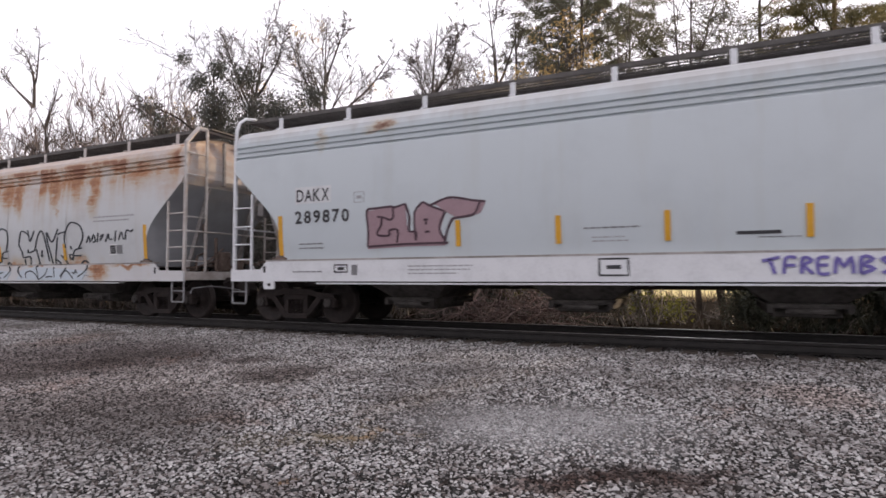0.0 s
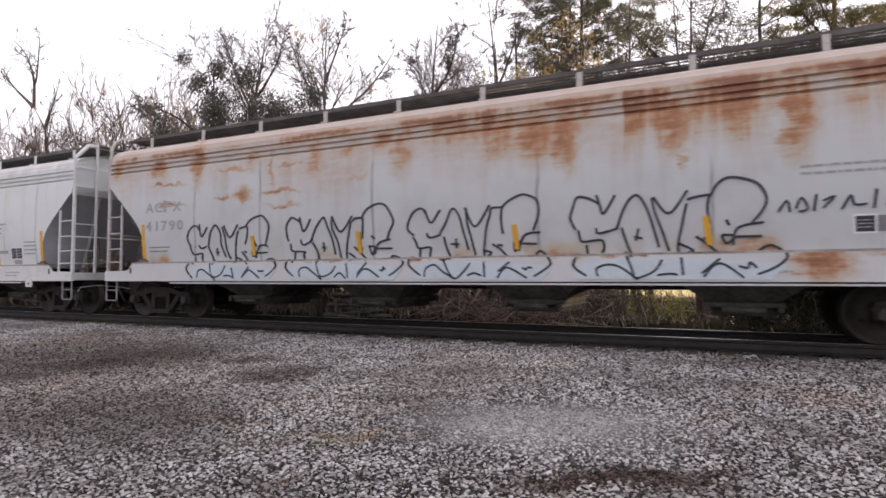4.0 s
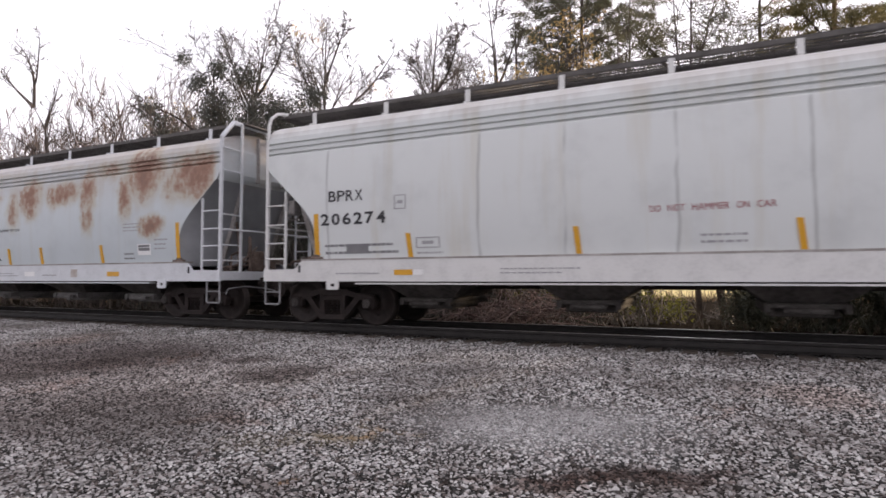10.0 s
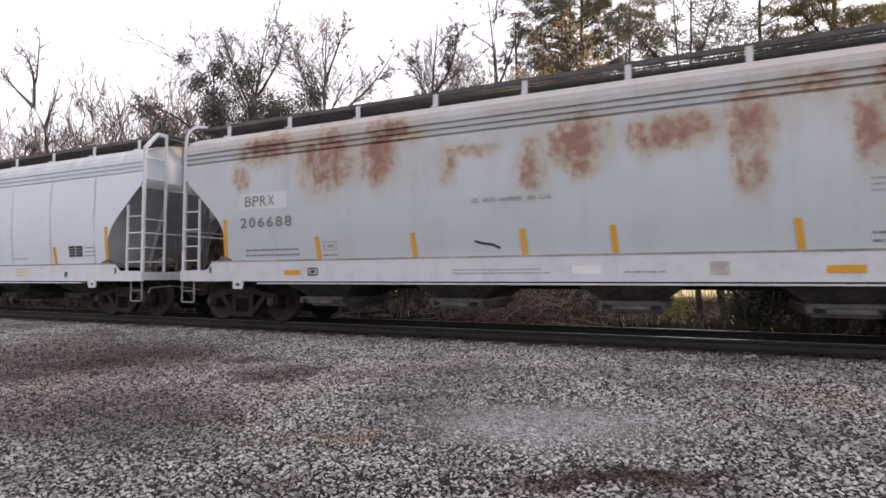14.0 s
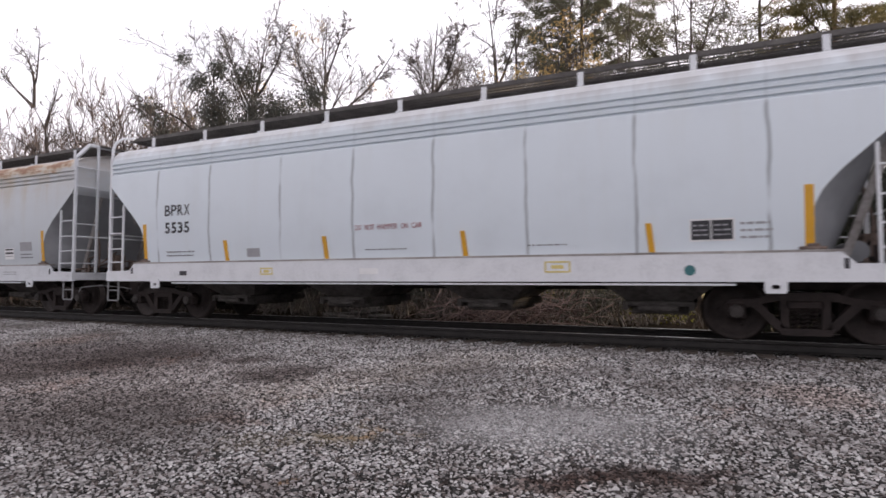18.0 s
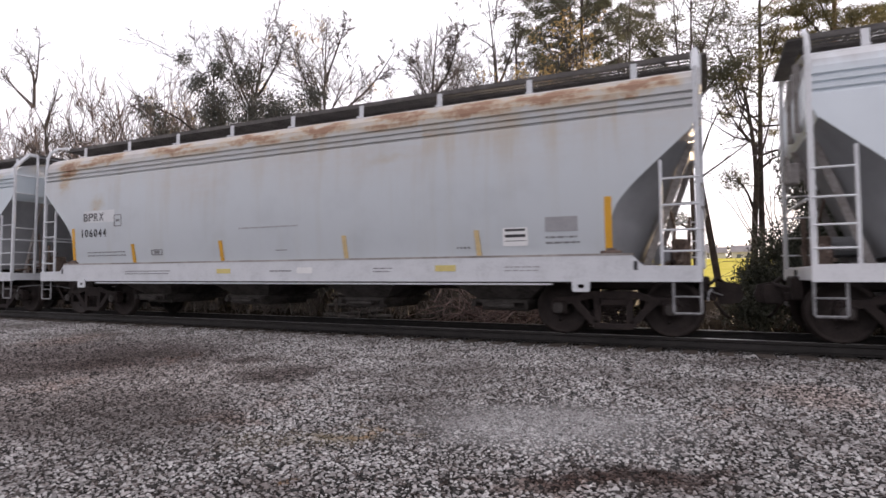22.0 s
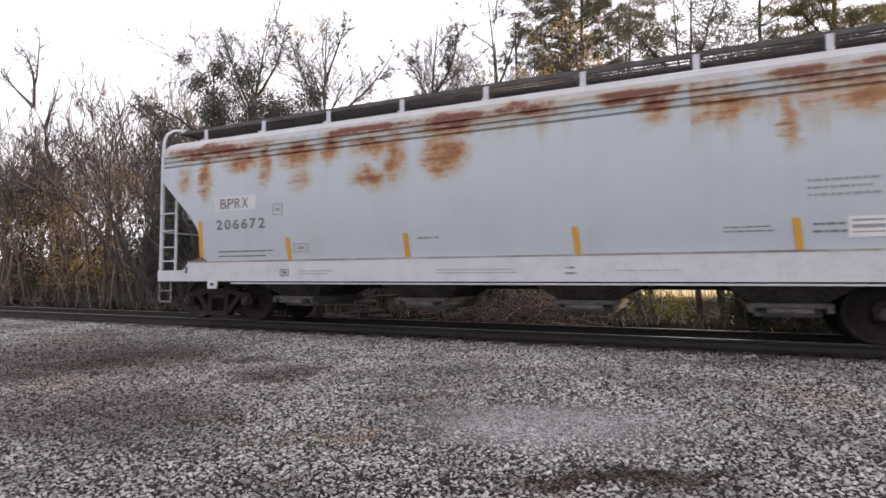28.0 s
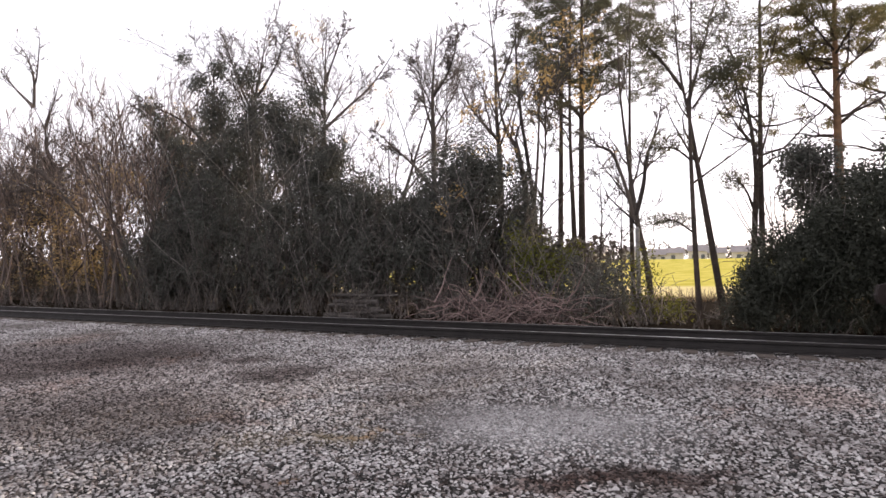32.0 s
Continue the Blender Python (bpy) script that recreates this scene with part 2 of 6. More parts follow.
WOOD_GREY = grainy("weathered_timber", (0.03, 0.026, 0.024), (0.105, 0.094, 0.085), 2, 25, 0.9, bump=0.5)
POST_GREY = grainy("pale_post", (0.22, 0.21, 0.2), (0.42, 0.41, 0.39), 3, 25, 0.85)
BROWN_LEAF = leafy("brown_undergrowth", (0.078, 0.068, 0.063), (0.23, 0.205, 0.18), 0.2)
# Walls and roofs paled for distance: haze put into their colours.
HOUSE_WALL = grainy("house_siding", (0.5, 0.48, 0.46), (0.7, 0.68, 0.65), 0.5, 4, 0.8, per="object")
HOUSE_ROOF = grainy("house_shingle", (0.22, 0.2, 0.2), (0.34, 0.31, 0.3), 0.5, 4, 0.9)
DARK_GLASS = fairly_plain("window_glass", (0.12, 0.13, 0.14), 0.1, wear=0.1)


# ---- mesh helpers ----
class Mesh:
    """Gathers vertices and faces of one mesh."""

    def __init__(self):
        self.v, self.f = [], []

    def add(self, verts, faces):
        o = len(self.v)
        self.v += [tuple(p) for p in verts]
        self.f += [tuple(i + o for i in f) for f in faces]
        return self

    def box(self, x0, x1, y0, y1, z0, z1, bevel=0.0):
        if bevel:
            b = bevel
            loops = []
            for x, i in ((x0, b), (x0 + b, 0), (x1 - b, 0), (x1, b)):
                loops.append([(x, y0 + i, z0 + b + i * 0.4), (x, y0 + b + i * 0.4, z0 + i), (x, y1 - b - i * 0.4, z0 + i), (x, y1 - i, z0 + b + i * 0.4),
                              (x, y1 - i, z1 - b - i * 0.4), (x, y1 - b - i * 0.4, z1 - i), (x, y0 + b + i * 0.4, z1 - i), (x, y0 + i, z1 - b - i * 0.4)])
            return self.loft(loops)
        v = [(x, y, z) for x in (x0, x1) for y in (y0, y1) for z in (z0, z1)]
        return self.add(v, [(0, 1, 3, 2), (4, 6, 7, 5), (0, 4, 5, 1), (2, 3, 7, 6), (0, 2, 6, 4), (1, 5, 7, 3)])

    def loft(self, loops, caps=True):
        n, o, v, f = len(loops[0]), 0, [], []
        for loop in loops:
            v += loop
        for k in range(len(loops) - 1):
            for i in range(n):
                j = (i + 1) % n
                f.append((k * n + i, k * n + j, (k + 1) * n + j, (k + 1) * n + i))
        if caps:
            f.append(tuple(reversed(range(n)))), f.append(tuple(range((len(loops) - 1) * n, len(loops) * n)))
        return self.add(v, f)

    def tube(self, points, r0, r1=None, sides=6):
        """A tapered round bar along points."""
        pts = np.asarray(points, float)
        r1 = r0 if r1 is None else r1
        d = np.gradient(pts, axis=0)
        d /= np.linalg.norm(d, axis=1)[:, None] + 1e-9
        ref = np.where(np.abs(d[:, 2:3]) > 0.9, np.array([[1.0, 0, 0]]), np.array([[0, 0, 1.0]]))
        if len({tuple(r) for r in ref.tolist()}) > 1:
            ref = np.repeat(np.array([[0.3, 0.9, 0.3]]), len(pts), 0)
        a = np.cross(d, ref)
        a /= np.linalg.norm(a, axis=1)[:, None] + 1e-9
        b = np.cross(d, a)
        r = np.linspace(r0, r1, len(pts))[:, None, None]
        ang = np.arange(sides) * 2 * np.pi / sides
        ring = pts[:, None] + r * (a[:, None] * np.cos(ang)[None, :, None] + b[:, None] * np.sin(ang)[None, :, None])
        return self.loft([[tuple(p) for p in loop] for loop in ring.tolist()])

    def prism(self, outline, y0, y1):
        """An outline in x and z, drawn out from y0 to y1."""
        return self.loft([[(x, y0, z) for x, z in outline], [(x, y1, z) for x, z in outline]])

    def data(self, name, smooth=False):
        me = bpy.data.meshes.new(name)
        me.from_pydata(self.v, [], self.f)
        if smooth:
            me.polygons.foreach_set("use_smooth", [True] * len(me.polygons))
        me.update()
        return me


def part(name, shape, material, parent, label="", at=None):
    """Links a mesh as one object under a thing or a part."""
    me = shape.data(name) if isinstance(shape, Mesh) else shape
    if not me.materials:
        me.materials.append(material)
    ob = new(name, me)
    if parent is not None:
        ob.parent = parent
    if at is not None:
        ob.matrix_basis = at
    if me.materials[0] != material:
        ob.material_slots[0].link = "OBJECT"
        ob.material_slots[0].material = material
    return tagged(ob, label)


def raw(name, verts, faces, material, smooth=False):
    """A mesh from number arrays; faces all with the same count of corners."""
    me = bpy.data.meshes.new(name)
    verts, faces = np.asarray(verts, np.float32), np.asarray(faces, np.int32)
    k = faces.shape[1]
    me.vertices.add(len(verts)), me.loops.add(faces.size), me.polygons.add(len(faces))
    me.vertices.foreach_set("co", verts.ravel())
    me.loops.foreach_set("vertex_index", faces.ravel())
    me.polygons.foreach_set("loop_start", np.arange(0, faces.size, k, dtype=np.int32))
    if smooth:
        me.polygons.foreach_set("use_smooth", np.ones(len(faces), bool))
    me.update(calc_edges=True)
    me.materials.append(material)
    return me


# ---- ground ----
def ground_z(x, y):
    """Level yard, a shallow ditch behind the track, then a field that climbs away."""
    z = 0.0
    if y > 12.3:
        z = -0.12 * min(1.0, (y - 12.3) / 1.5)
    if y > 34:
        z += 5.2 * min(1.0, (y - 34) / 105) ** 1.15
    if y > 180:
        z += (y - 180) * 0.004
    return z


YARD_TURN = radians(25.05)  # the stains lie along the way in, at this angle to the track
DARK_STAINS = ((-5.6, 8.6, 2.8, 2.8, 0.85), (-3.4, 5.0, 1.8, 1.4, 0.5), (-4.77, 7.95, 0.94, 0.98, 1), (-2.8, 8.16, 0.47, 0.58, 0.75), (-1.91, 6.93, 0.66, 0.75, 0.85), (-3.02, 5.63, 0.28, 0.37, 0.6), (-1.97, 4.98, 0.4, 0.32, 0.55), (-0.96, 3.31, 0.37, 0.26, 0.6), (0.95, 3.4, 1.05, 0.2, 1), (4.29, 8.02, 0.41, 0.72, 0.6), (4.96, 7.32, 0.68, 0.66, 0.4), (-6.63, 9.18, 0.26, 1.69, 0.6), (-0.28, 5.7, 0.53, 0.29, 0.4), (-2.93, 4.62, 0.32, 0.6, 0.35), (2.72, 3.85, 0.24, 0.3, 0.3))
BROWN_STAINS = ((-4.4, 6.6, 3.0, 2.4, 0.25), (-4.3, 6.37, 0.25, 0.6, 0.6), (-3.9, 8.23, 0.2, 0.97, 0.8), (2.41, 5.0, 0.17, 0.34, 0.6), (3.63, 5.58, 0.62, 0.73, 0.5), (-7.11, 10.92, 0.64, 1.27, 0.6), (-1.86, 4.74, 0.4, 0.27, 0.6), (0.8, 3.33, 0.68, 0.17, 0.8), (-1.39, 5.36, 0.21, 0.36, 0.35))
OLIVE_WEEDS = ((-0.74, 4.15, 0.36, 0.34, 1), (-1.39, 4.13, 0.23, 0.2, 0.35))
RUSTY_GRIT = ((-0.65, 4.29, 0.17, 0.22, 1), (-1.01, 3.35, 0.05, 0.1, 1))
PALE_GRIT = ((0.87, 4.59, 1.13, 0.8, 1),)


def turned(n, p):
    """Places in the yard, turned to lie along the way in, with a ragged edge."""
    r = n.t.nodes.new("ShaderNodeVectorRotate")
    r.rotation_type = "Z_AXIS"
    r.inputs["Angle"].default_value = -YARD_TURN
    n.put(r.inputs["Vector"], p)
    return n.vec("ADD", r.outputs[0], n.vec("MULTIPLY", n.vec("SUBTRACT", n.noise(p, 1.5, 7, 0.72, True), (0.5, 0.5, 0.5)), (2.6, 1.7, 0)))


def stain_mask(n, at, spots):
    """Spots on the yard: (along, away, half length, half width, strength)."""
    mask = None
    for x, y, rx, ry, s in spots:
        d = n.vec("LENGTH", n.vec("MULTIPLY", n.vec("SUBTRACT", at, (x, y, 0)), (1 / rx, 1 / ry, 0)))
        f = n.step(d, 0.3, 1.35, s, 0.0)
        mask = f if mask is None else n.math("MAXIMUM", mask, f)
    return mask


def ground_material():
    n = Nodes("gravel_litter_and_grass")
    p = n.place()
    at = turned(n, p)
    sep = n.t.nodes.new("ShaderNodeSeparateXYZ")
    n.put(sep.inputs[0], n.vec("ADD", p, n.vec("MULTIPLY", n.vec("SUBTRACT", n.noise(p, 0.6, 4, 0.6, True), (0.5, 0.5, 0.5)), (0, 2.0, 0))))
    fine = n.noise(p, 38.0, 4, 0.7)
    # Near black: shade in the gaps between stones, put into the ground colour.
    grit = n.mix(n.step(fine, 0.35, 0.68), (0.012, 0.011, 0.01), (0.05, 0.046, 0.044))
    pale = n.mix(n.step(n.noise(p, 70.0, 3, 0.7), 0.4, 0.6), (0.11, 0.108, 0.106), (0.42, 0.416, 0.412))
    grit = n.mix(stain_mask(n, at, PALE_GRIT), grit, pale)
    cell = n.t.nodes.new("ShaderNodeTexVoronoi")
    cell.inputs["Scale"].default_value = 26.0
    n.put(cell.inputs["Vector"], p)
    bed = n.mix(n.step(cell.outputs["Distance"], 0.35, 0.62), n.mix(n.math("FRACT", n.math("MULTIPLY", cell.outputs["Color"], 7.3)), (0.08, 0.075, 0.072), (0.56, 0.54, 0.53)), (0.03, 0.028, 0.027))
    yard = n.t.nodes.new("ShaderNodeSeparateXYZ")
    n.put(yard.inputs[0], p)
    off = n.math("MAXIMUM", n.math("ABSOLUTE", n.math("DIVIDE", n.math("ADD", yard.outputs[0], 8.75), 11.75)), n.math("ABSOLUTE", n.math("DIVIDE", n.math("SUBTRACT", yard.outputs[1], 4.2), 5.62)))
    grit = n.mix(n.step(off, 0.995, 1.01), grit, bed)
    grit = n.mix(stain_mask(n, at, DARK_STAINS), grit, (0.035, 0.028, 0.025))
    litter = n.mix(n.step(n.noise(p, 9.0, 5, 0.7), 0.35, 0.7), (0.012, 0.01, 0.008), (0.05, 0.04, 0.03))
    # Sunlight on the field is put into these bright yellow colours.
    grass = n.mix(n.step(n.noise(p, 0.35, 5, 0.7), 0.35, 0.7), (0.46, 0.4, 0.07), (0.68, 0.58, 0.16))
    sand = n.mix(n.noise(p, 0.8, 4), (0.58, 0.47, 0.2), (0.78, 0.67, 0.36))
    col = n.mix(n.step(sep.outputs[1], 11.9, 12.9), grit, litter)
    col = n.mix(n.step(sep.outputs[1], 35.0, 38.0), col, sand)
    col = n.mix(n.step(sep.outputs[1], 46.0, 50.0), col, grass)
    n.bump(n.noise(p, 30.0, 5, 0.7), 0.7, 0.03)
    return n.done(col, 0.95, 0, 0.0)


xs = [-1500, -700, -300, -150, -90, -60] + list(range(-45, 31, 5)) + [45, 70, 120, 250, 600, 1500]
ys = [-600, -200, -60, -20, -8, 0, 3, 6, 9, 12.3, 13, 13.8, 16, 20, 25, 30, 34, 40, 50, 65, 80, 100, 120, 139, 150, 180, 260, 500, 1000, 2500]
grid = Mesh()
grid.add([(x, y, ground_z(x, y)) for y in ys for x in xs], [(j * len(xs) + i, j * len(xs) + i + 1, (j + 1) * len(xs) + i + 1, (j + 1) * len(xs) + i) for j in range(len(ys) - 1) for i in range(len(xs) - 1)])
tagged(part("ground", grid, ground_material(), None), "grey gravel yard, leaf litter and a sunlit grass field", "ground", kind="structure")


def stone_material():
    n = Nodes("crushed_stone")
    p, r = n.place(), n.island()
    at = turned(n, p)
    tone = n.mix(n.math("FRACT", n.math("MULTIPLY", r, 17.3)), (0.19, 0.182, 0.178), (0.7, 0.682, 0.67))
    # A third of the stones near black: gap shade put into their colour.
    tone = n.mix(n.step(r, 0.31, 0.38), (0.025, 0.026, 0.025), tone)
    tone = n.mix(n.step(n.math("FRACT", n.math("MULTIPLY", r, 37.0)), 0.5, 0.9, 0, 0.45), tone, (0.25, 0.2, 0.18))
    tone = n.mix(n.step(n.math("FRACT", n.math("MULTIPLY", r, 91.0)), 0.9, 0.95, 0, 0.8), tone, (0.62, 0.61, 0.6))
    tone = n.mix(n.step(n.noise(p, 0.55, 5, 0.65), 0.42, 0.64, 0, 0.6), tone, (0.085, 0.07, 0.063))
    tone = n.mix(n.math("MULTIPLY", stain_mask(n, at, PALE_GRIT), 0.22), tone, (0.47, 0.466, 0.465))
    tone = n.mix(n.math("MULTIPLY", stain_mask(n, at, DARK_STAINS), 0.95), tone, (0.26, 0.21, 0.198), "MULTIPLY")
    tone = n.mix(n.math("MULTIPLY", stain_mask(n, at, BROWN_STAINS), 0.9), tone, (0.72, 0.5, 0.4), "MULTIPLY")
    tone = n.mix(n.math("MULTIPLY", stain_mask(n, at, OLIVE_WEEDS), 0.6), tone, (0.2, 0.16, 0.085))
    tone = n.mix(n.math("MULTIPLY", stain_mask(n, at, RUSTY_GRIT), 0.4), tone, (0.32, 0.17, 0.06))
    n.bump(n.noise(p, 90.0, 3), 0.4, 0.004)
    return n.done(n.mix(n.step(n.noise(p, 60.0, 3), 0.35, 0.7, 0, 0.3), tone, (0.07, 0.065, 0.062)), 0.9, 0, 0.25)


def gravel(name, label, seed, rows, keep):
    """Crushed stone laid side by side: rows of (y, spacing); keep picks places of the yard."""
    rng = np.random.default_rng(seed)
    xs, ys, ps = [], [], []
    for y, p in rows:
        x = np.arange(-20.6 + rng.uniform(0, p), 3.1, p)
        xs.append(x + rng.uniform(-0.4, 0.4, len(x)) * p)
        ys.append(y + rng.uniform(-0.4, 0.4, len(x)) * p)
        ps.append(np.full(len(x), p))
    x, y, p = np.concatenate(xs), np.concatenate(ys), np.concatenate(ps)
    ok = keep(x, y)
    x, y, p = x[ok], y[ok], p[ok]
    count = len(x)
    c, s = math.cos(YARD_TURN), math.sin(YARD_TURN)
    u0, v0, ru, rv, _ = PALE_GRIT[0]
    fine = np.exp(-((x * c + y * s - u0) / ru) ** 4 - ((y * c - x * s - v0) / rv) ** 4)
    size = rng.gamma(22.0, 1 / 22.0, count) * p * 0.42 * (1 - 0.22 * fine)
    base = np.array([(1, 1, -0.5), (-1, 1, -0.5), (-1, -1, -0.5), (1, -1, -0.5), (0.66, 0.64, 0.42), (-0.64, 0.66, 0.42), (-0.66, -0.62, 0.42), (0.64, -0.66, 0.42)])
    quads = np.array([(4, 5, 6, 7), (0, 1, 5, 4), (1, 2, 6, 5), (2, 3, 7, 6), (3, 0, 4, 7)])
    v = base[None] * rng.uniform(0.6, 1.3, (count, 8, 3)) * rng.uniform((0.8, 0.6, 0.6), (1.5, 1.1, 1.1), (count, 3))[:, None]
    q = rng.normal(size=(count, 4)) * np.array([1.0, 0.16, 0.16, 1.0])
    q /= np.linalg.norm(q, axis=1)[:, None]
    a, b, c, d = q.T
    rot = np.stack([np.stack([1 - 2 * (c * c + d * d), 2 * (b * c - a * d), 2 * (b * d + a * c)], 1), np.stack([2 * (b * c + a * d), 1 - 2 * (b * b + d * d), 2 * (c * d - a * b)], 1), np.stack([2 * (b * d - a * c), 2 * (c * d + a * b), 1 - 2 * (b * b + c * c)], 1)], 1)
    v = np.einsum("nij,nkj->nki", rot, v) * size[:, None, None]
    z = size * rng.uniform(-0.2, 0.4, count) * (1 - 0.5 * fine)
    v += np.stack([x, y, z], 1)[:, None]
    faces = (quads[None] + 8 * np.arange(count)[:, None, None]).reshape(-1, 4)
    tagged(new(name, raw(name, v.reshape(-1, 3), faces, STONE)), label, "gravel", kind="stuff")


def row_steps(y, stop, near, far):
    """Rows whose spacing grows from near to far, away from the eye."""
    out = []
    while y < stop:
        p = near + (far - near) * min(1.0, max(0.0, (y - 1.7) / 8.0))
        out.append((y, p))
        y += p * 0.86
    return out


def in_front(x, y):
    return (x > -2.1 * y - 0.2) & (x < 0.3 * y + 0.2) & (y > 1.68)


STONE = stone_material()
gravel("gravel", "loose grey crushed stone with dark stains", 4, row_steps(1.7, 5.0, 0.024, 0.037), in_front)
gravel("gravel", "coarse crushed stone that reaches up to the rail", 5, row_steps(5.0, 9.7, 0.024, 0.037), in_front)
gravel("gravel", "coarse crushed stone at the side of the yard", 6, row_steps(-1.5, 9.7, 0.046, 0.05), lambda x, y: ~in_front(x, y))


# ---- track ----
def rail_shape(x0, x1):
    o = [(-0.07, 0.03), (0.07, 0.03), (0.07, 0.045), (0.02, 0.06), (0.012, 0.14), (0.036, 0.155), (0.036, 0.19), (0.028, 0.196), (-0.028, 0.196), (-0.036, 0.19), (-0.036, 0.155), (-0.012, 0.14), (-0.02, 0.06), (-0.07, 0.045)]
    return Mesh().loft([[(x0, y, z) for y, z in o], [(x1, y, z) for y, z in o]])


track = tagged(new("railway_track"), "worn steel rails on dark wooden sleepers in gravel", "railway track")
for s in (-1, 1):
    at = pose(0, TRACK_Y + s * 0.753, 0)
    rail = part("rail", rail_shape(-190, 220), STEEL, track, "dark rusty rail with a shiny head", at)
    part("rail_head", Mesh().box(-190, 220, -0.024, 0.024, 0.194, RAIL_Z), POLISHED, rail, "bright worn running surface")
sleeper = Mesh().box(-0.115, 0.115, -1.3, 1.3, -0.12, 0.028, 0.012).data("sleeper")
plate = Mesh().box(-0.09, 0.09, -0.15, 0.15, 0.026, 0.036).data("tie_plate")
rs = random.Random(8)
rest = Mesh()
x = -188.0
while x < 218:
    if -42 < x < 14:
        ob = part("sleeper", sleeper, SLEEPER, track, at=pose(x, TRACK_Y + rs.uniform(-0.05, 0.05), rs.uniform(-0.012, 0), 0, 0, rs.uniform(-1, 1)))
        for s in (-1, 1):
            part("tie_plate", plate, STEEL, ob, at=pose(0, s * 0.753, 0))
    else:
        rest.box(x - 0.115, x + 0.115, TRACK_Y - 1.3, TRACK_Y + 1.3, -0.12, 0.022)
    x += 0.52
tagged(part("far_sleepers", rest, SLEEPER, track), kind="stuff")


# ---- plants ----
def tubes(lines, sides):
    """Tapered bars along many lines (points, r0, r1) as arrays."""
    vs, fs, o = [], [], 0
    ang = np.arange(sides) * 2 * np.pi / sides
    ca, sa = np.cos(ang)[None, :, None], np.sin(ang)[None, :, None]
    for pts, r0, r1 in lines:
        pts = np.asarray(pts)
        k = len(pts)
        d = np.gradient(pts, axis=0)
        d /= np.linalg.norm(d, axis=1)[:, None] + 1e-9
        a = np.cross(d, (0.35, 0.92, 0.18))
        a /= np.linalg.norm(a, axis=1)[:, None] + 1e-9
        b = np.cross(d, a)
        r = np.linspace(r0, r1, k)[:, None, None]
        vs.append((pts[:, None] + r * (a[:, None] * ca + b[:, None] * sa)).reshape(-1, 3))
        i = np.arange(k - 1)[:, None] * sides + np.arange(sides)[None]
        j = np.arange(k - 1)[:, None] * sides + (np.arange(sides)[None] + 1) % sides
        fs.append(np.stack([i, j, j + sides, i + sides], 2).reshape(-1, 4) + o)
        o += k * sides
    return np.concatenate(vs), np.concatenate(fs)


def branch(rng, start, way, length, n, wander, up):
    """A wandering line."""
    pts, p, d = [np.array(start, float)], np.array(start, float), np.array(way, float)
    d /= np.linalg.norm(d)
    for _ in range(n):
        d = d + rng.normal(0, wander, 3) + np.array([0, 0, up])
        d /= np.linalg.norm(d)
        p = p + d * length / n
        pts.append(p)
    return np.array(pts)


def side_way(rng, d, spread):
    r = rng.normal(size=3)
    r -= d * (r @ d)
    r /= np.linalg.norm(r)
    w = d * math.cos(spread) + r * math.sin(spread)
    return w


def grow(rng, trunk_pts, r, levels, counts, spread, shorten, first=0.3, up=0.06, wander=0.12):
    """Limbs, branches and twigs on a trunk line: a list of lines by level."""
    out = [[(trunk_pts, r, min(r * 0.12, 0.012))]]
    for k in range(levels):
        nxt = []
        for pts, ra, rb in out[-1]:
            length = np.linalg.norm(np.diff(pts, axis=0), axis=1).sum()
            for _ in range(counts[k]):
                t = rng.uniform(first if k == 0 else 0.15, 0.98)
                i = min(int(t * (len(pts) - 1)), len(pts) - 2)
                f = t * (len(pts) - 1) - i
                p = pts[i] * (1 - f) + pts[i + 1] * f
                d = pts[i + 1] - pts[i]
                d = d / np.linalg.norm(d)
                rr = (ra + (rb - ra) * t)
                ll = length * shorten[k] * rng.uniform(0.6, 1.2) * (1.15 - 0.6 * t)
                nxt.append((branch(rng, p, side_way(rng, d, rng.uniform(*spread)), ll, 5 if k == 0 else 4, wander * (1.0, 0.8, 0.65, 0.6)[k], up + 0.03 * k), min(rr * 0.55, 0.09), 0.005))
        out.append(nxt)
    return out


def dress(tree, lv, twig, bark=BARK):
    """Adds a grown trunk, its limbs and its twigs to a tree."""
    part("trunk", raw("trunk", *tubes(lv[0], 8), bark, True), bark, tree)
    tagged(part("branchwork", raw("branchwork", *tubes(lv[1], 5), bark), bark, tree), kind="stuff")
    fine = [(p, max(a * 0.7, 0.013 - 0.003 * k), 0.0062) for k, l in enumerate(lv[2:]) for p, a, _ in l]
    tagged(part("twig_crown", raw("twig_crown", *tubes(fine, 3), twig), twig, tree), kind="stuff")


def bare_tree(label, x, y, h, r, seed, lean=(0, 0), counts=(15, 11, 6), twig=TWIG, spread=(0.5, 1.05), first=0.3, shorten=(0.5, 0.45, 0.4), up=0.05, wander=0.16, leaves=0):
    """A leafless tree with spreading crooked limbs."""
    rng = np.random.default_rng(seed)
    z = ground_z(x, y)
    pts = branch(rng, (x, y, z - 0.1), (lean[0], lean[1], 1.0), h, 9, 0.07, 0.03)
    lv = grow(rng, pts, r, len(counts), counts, spread, shorten, first, up, wander)
    tree = tagged(new("bare_tree"), label, "tree", "winter trees")
    dress(tree, lv, twig)
    if leaves:
        tips = np.array([l[0][-1] for l in lv[2]])
        tips = tips[rng.random(len(tips)) < leaves]
        tagged(part("foliage", raw("foliage", *leaf_cards(rng, clump_points(rng, tips, 26, 0.3), 0.055), ORANGE_LEAF), ORANGE_LEAF, tree), kind="stuff")
    return tree


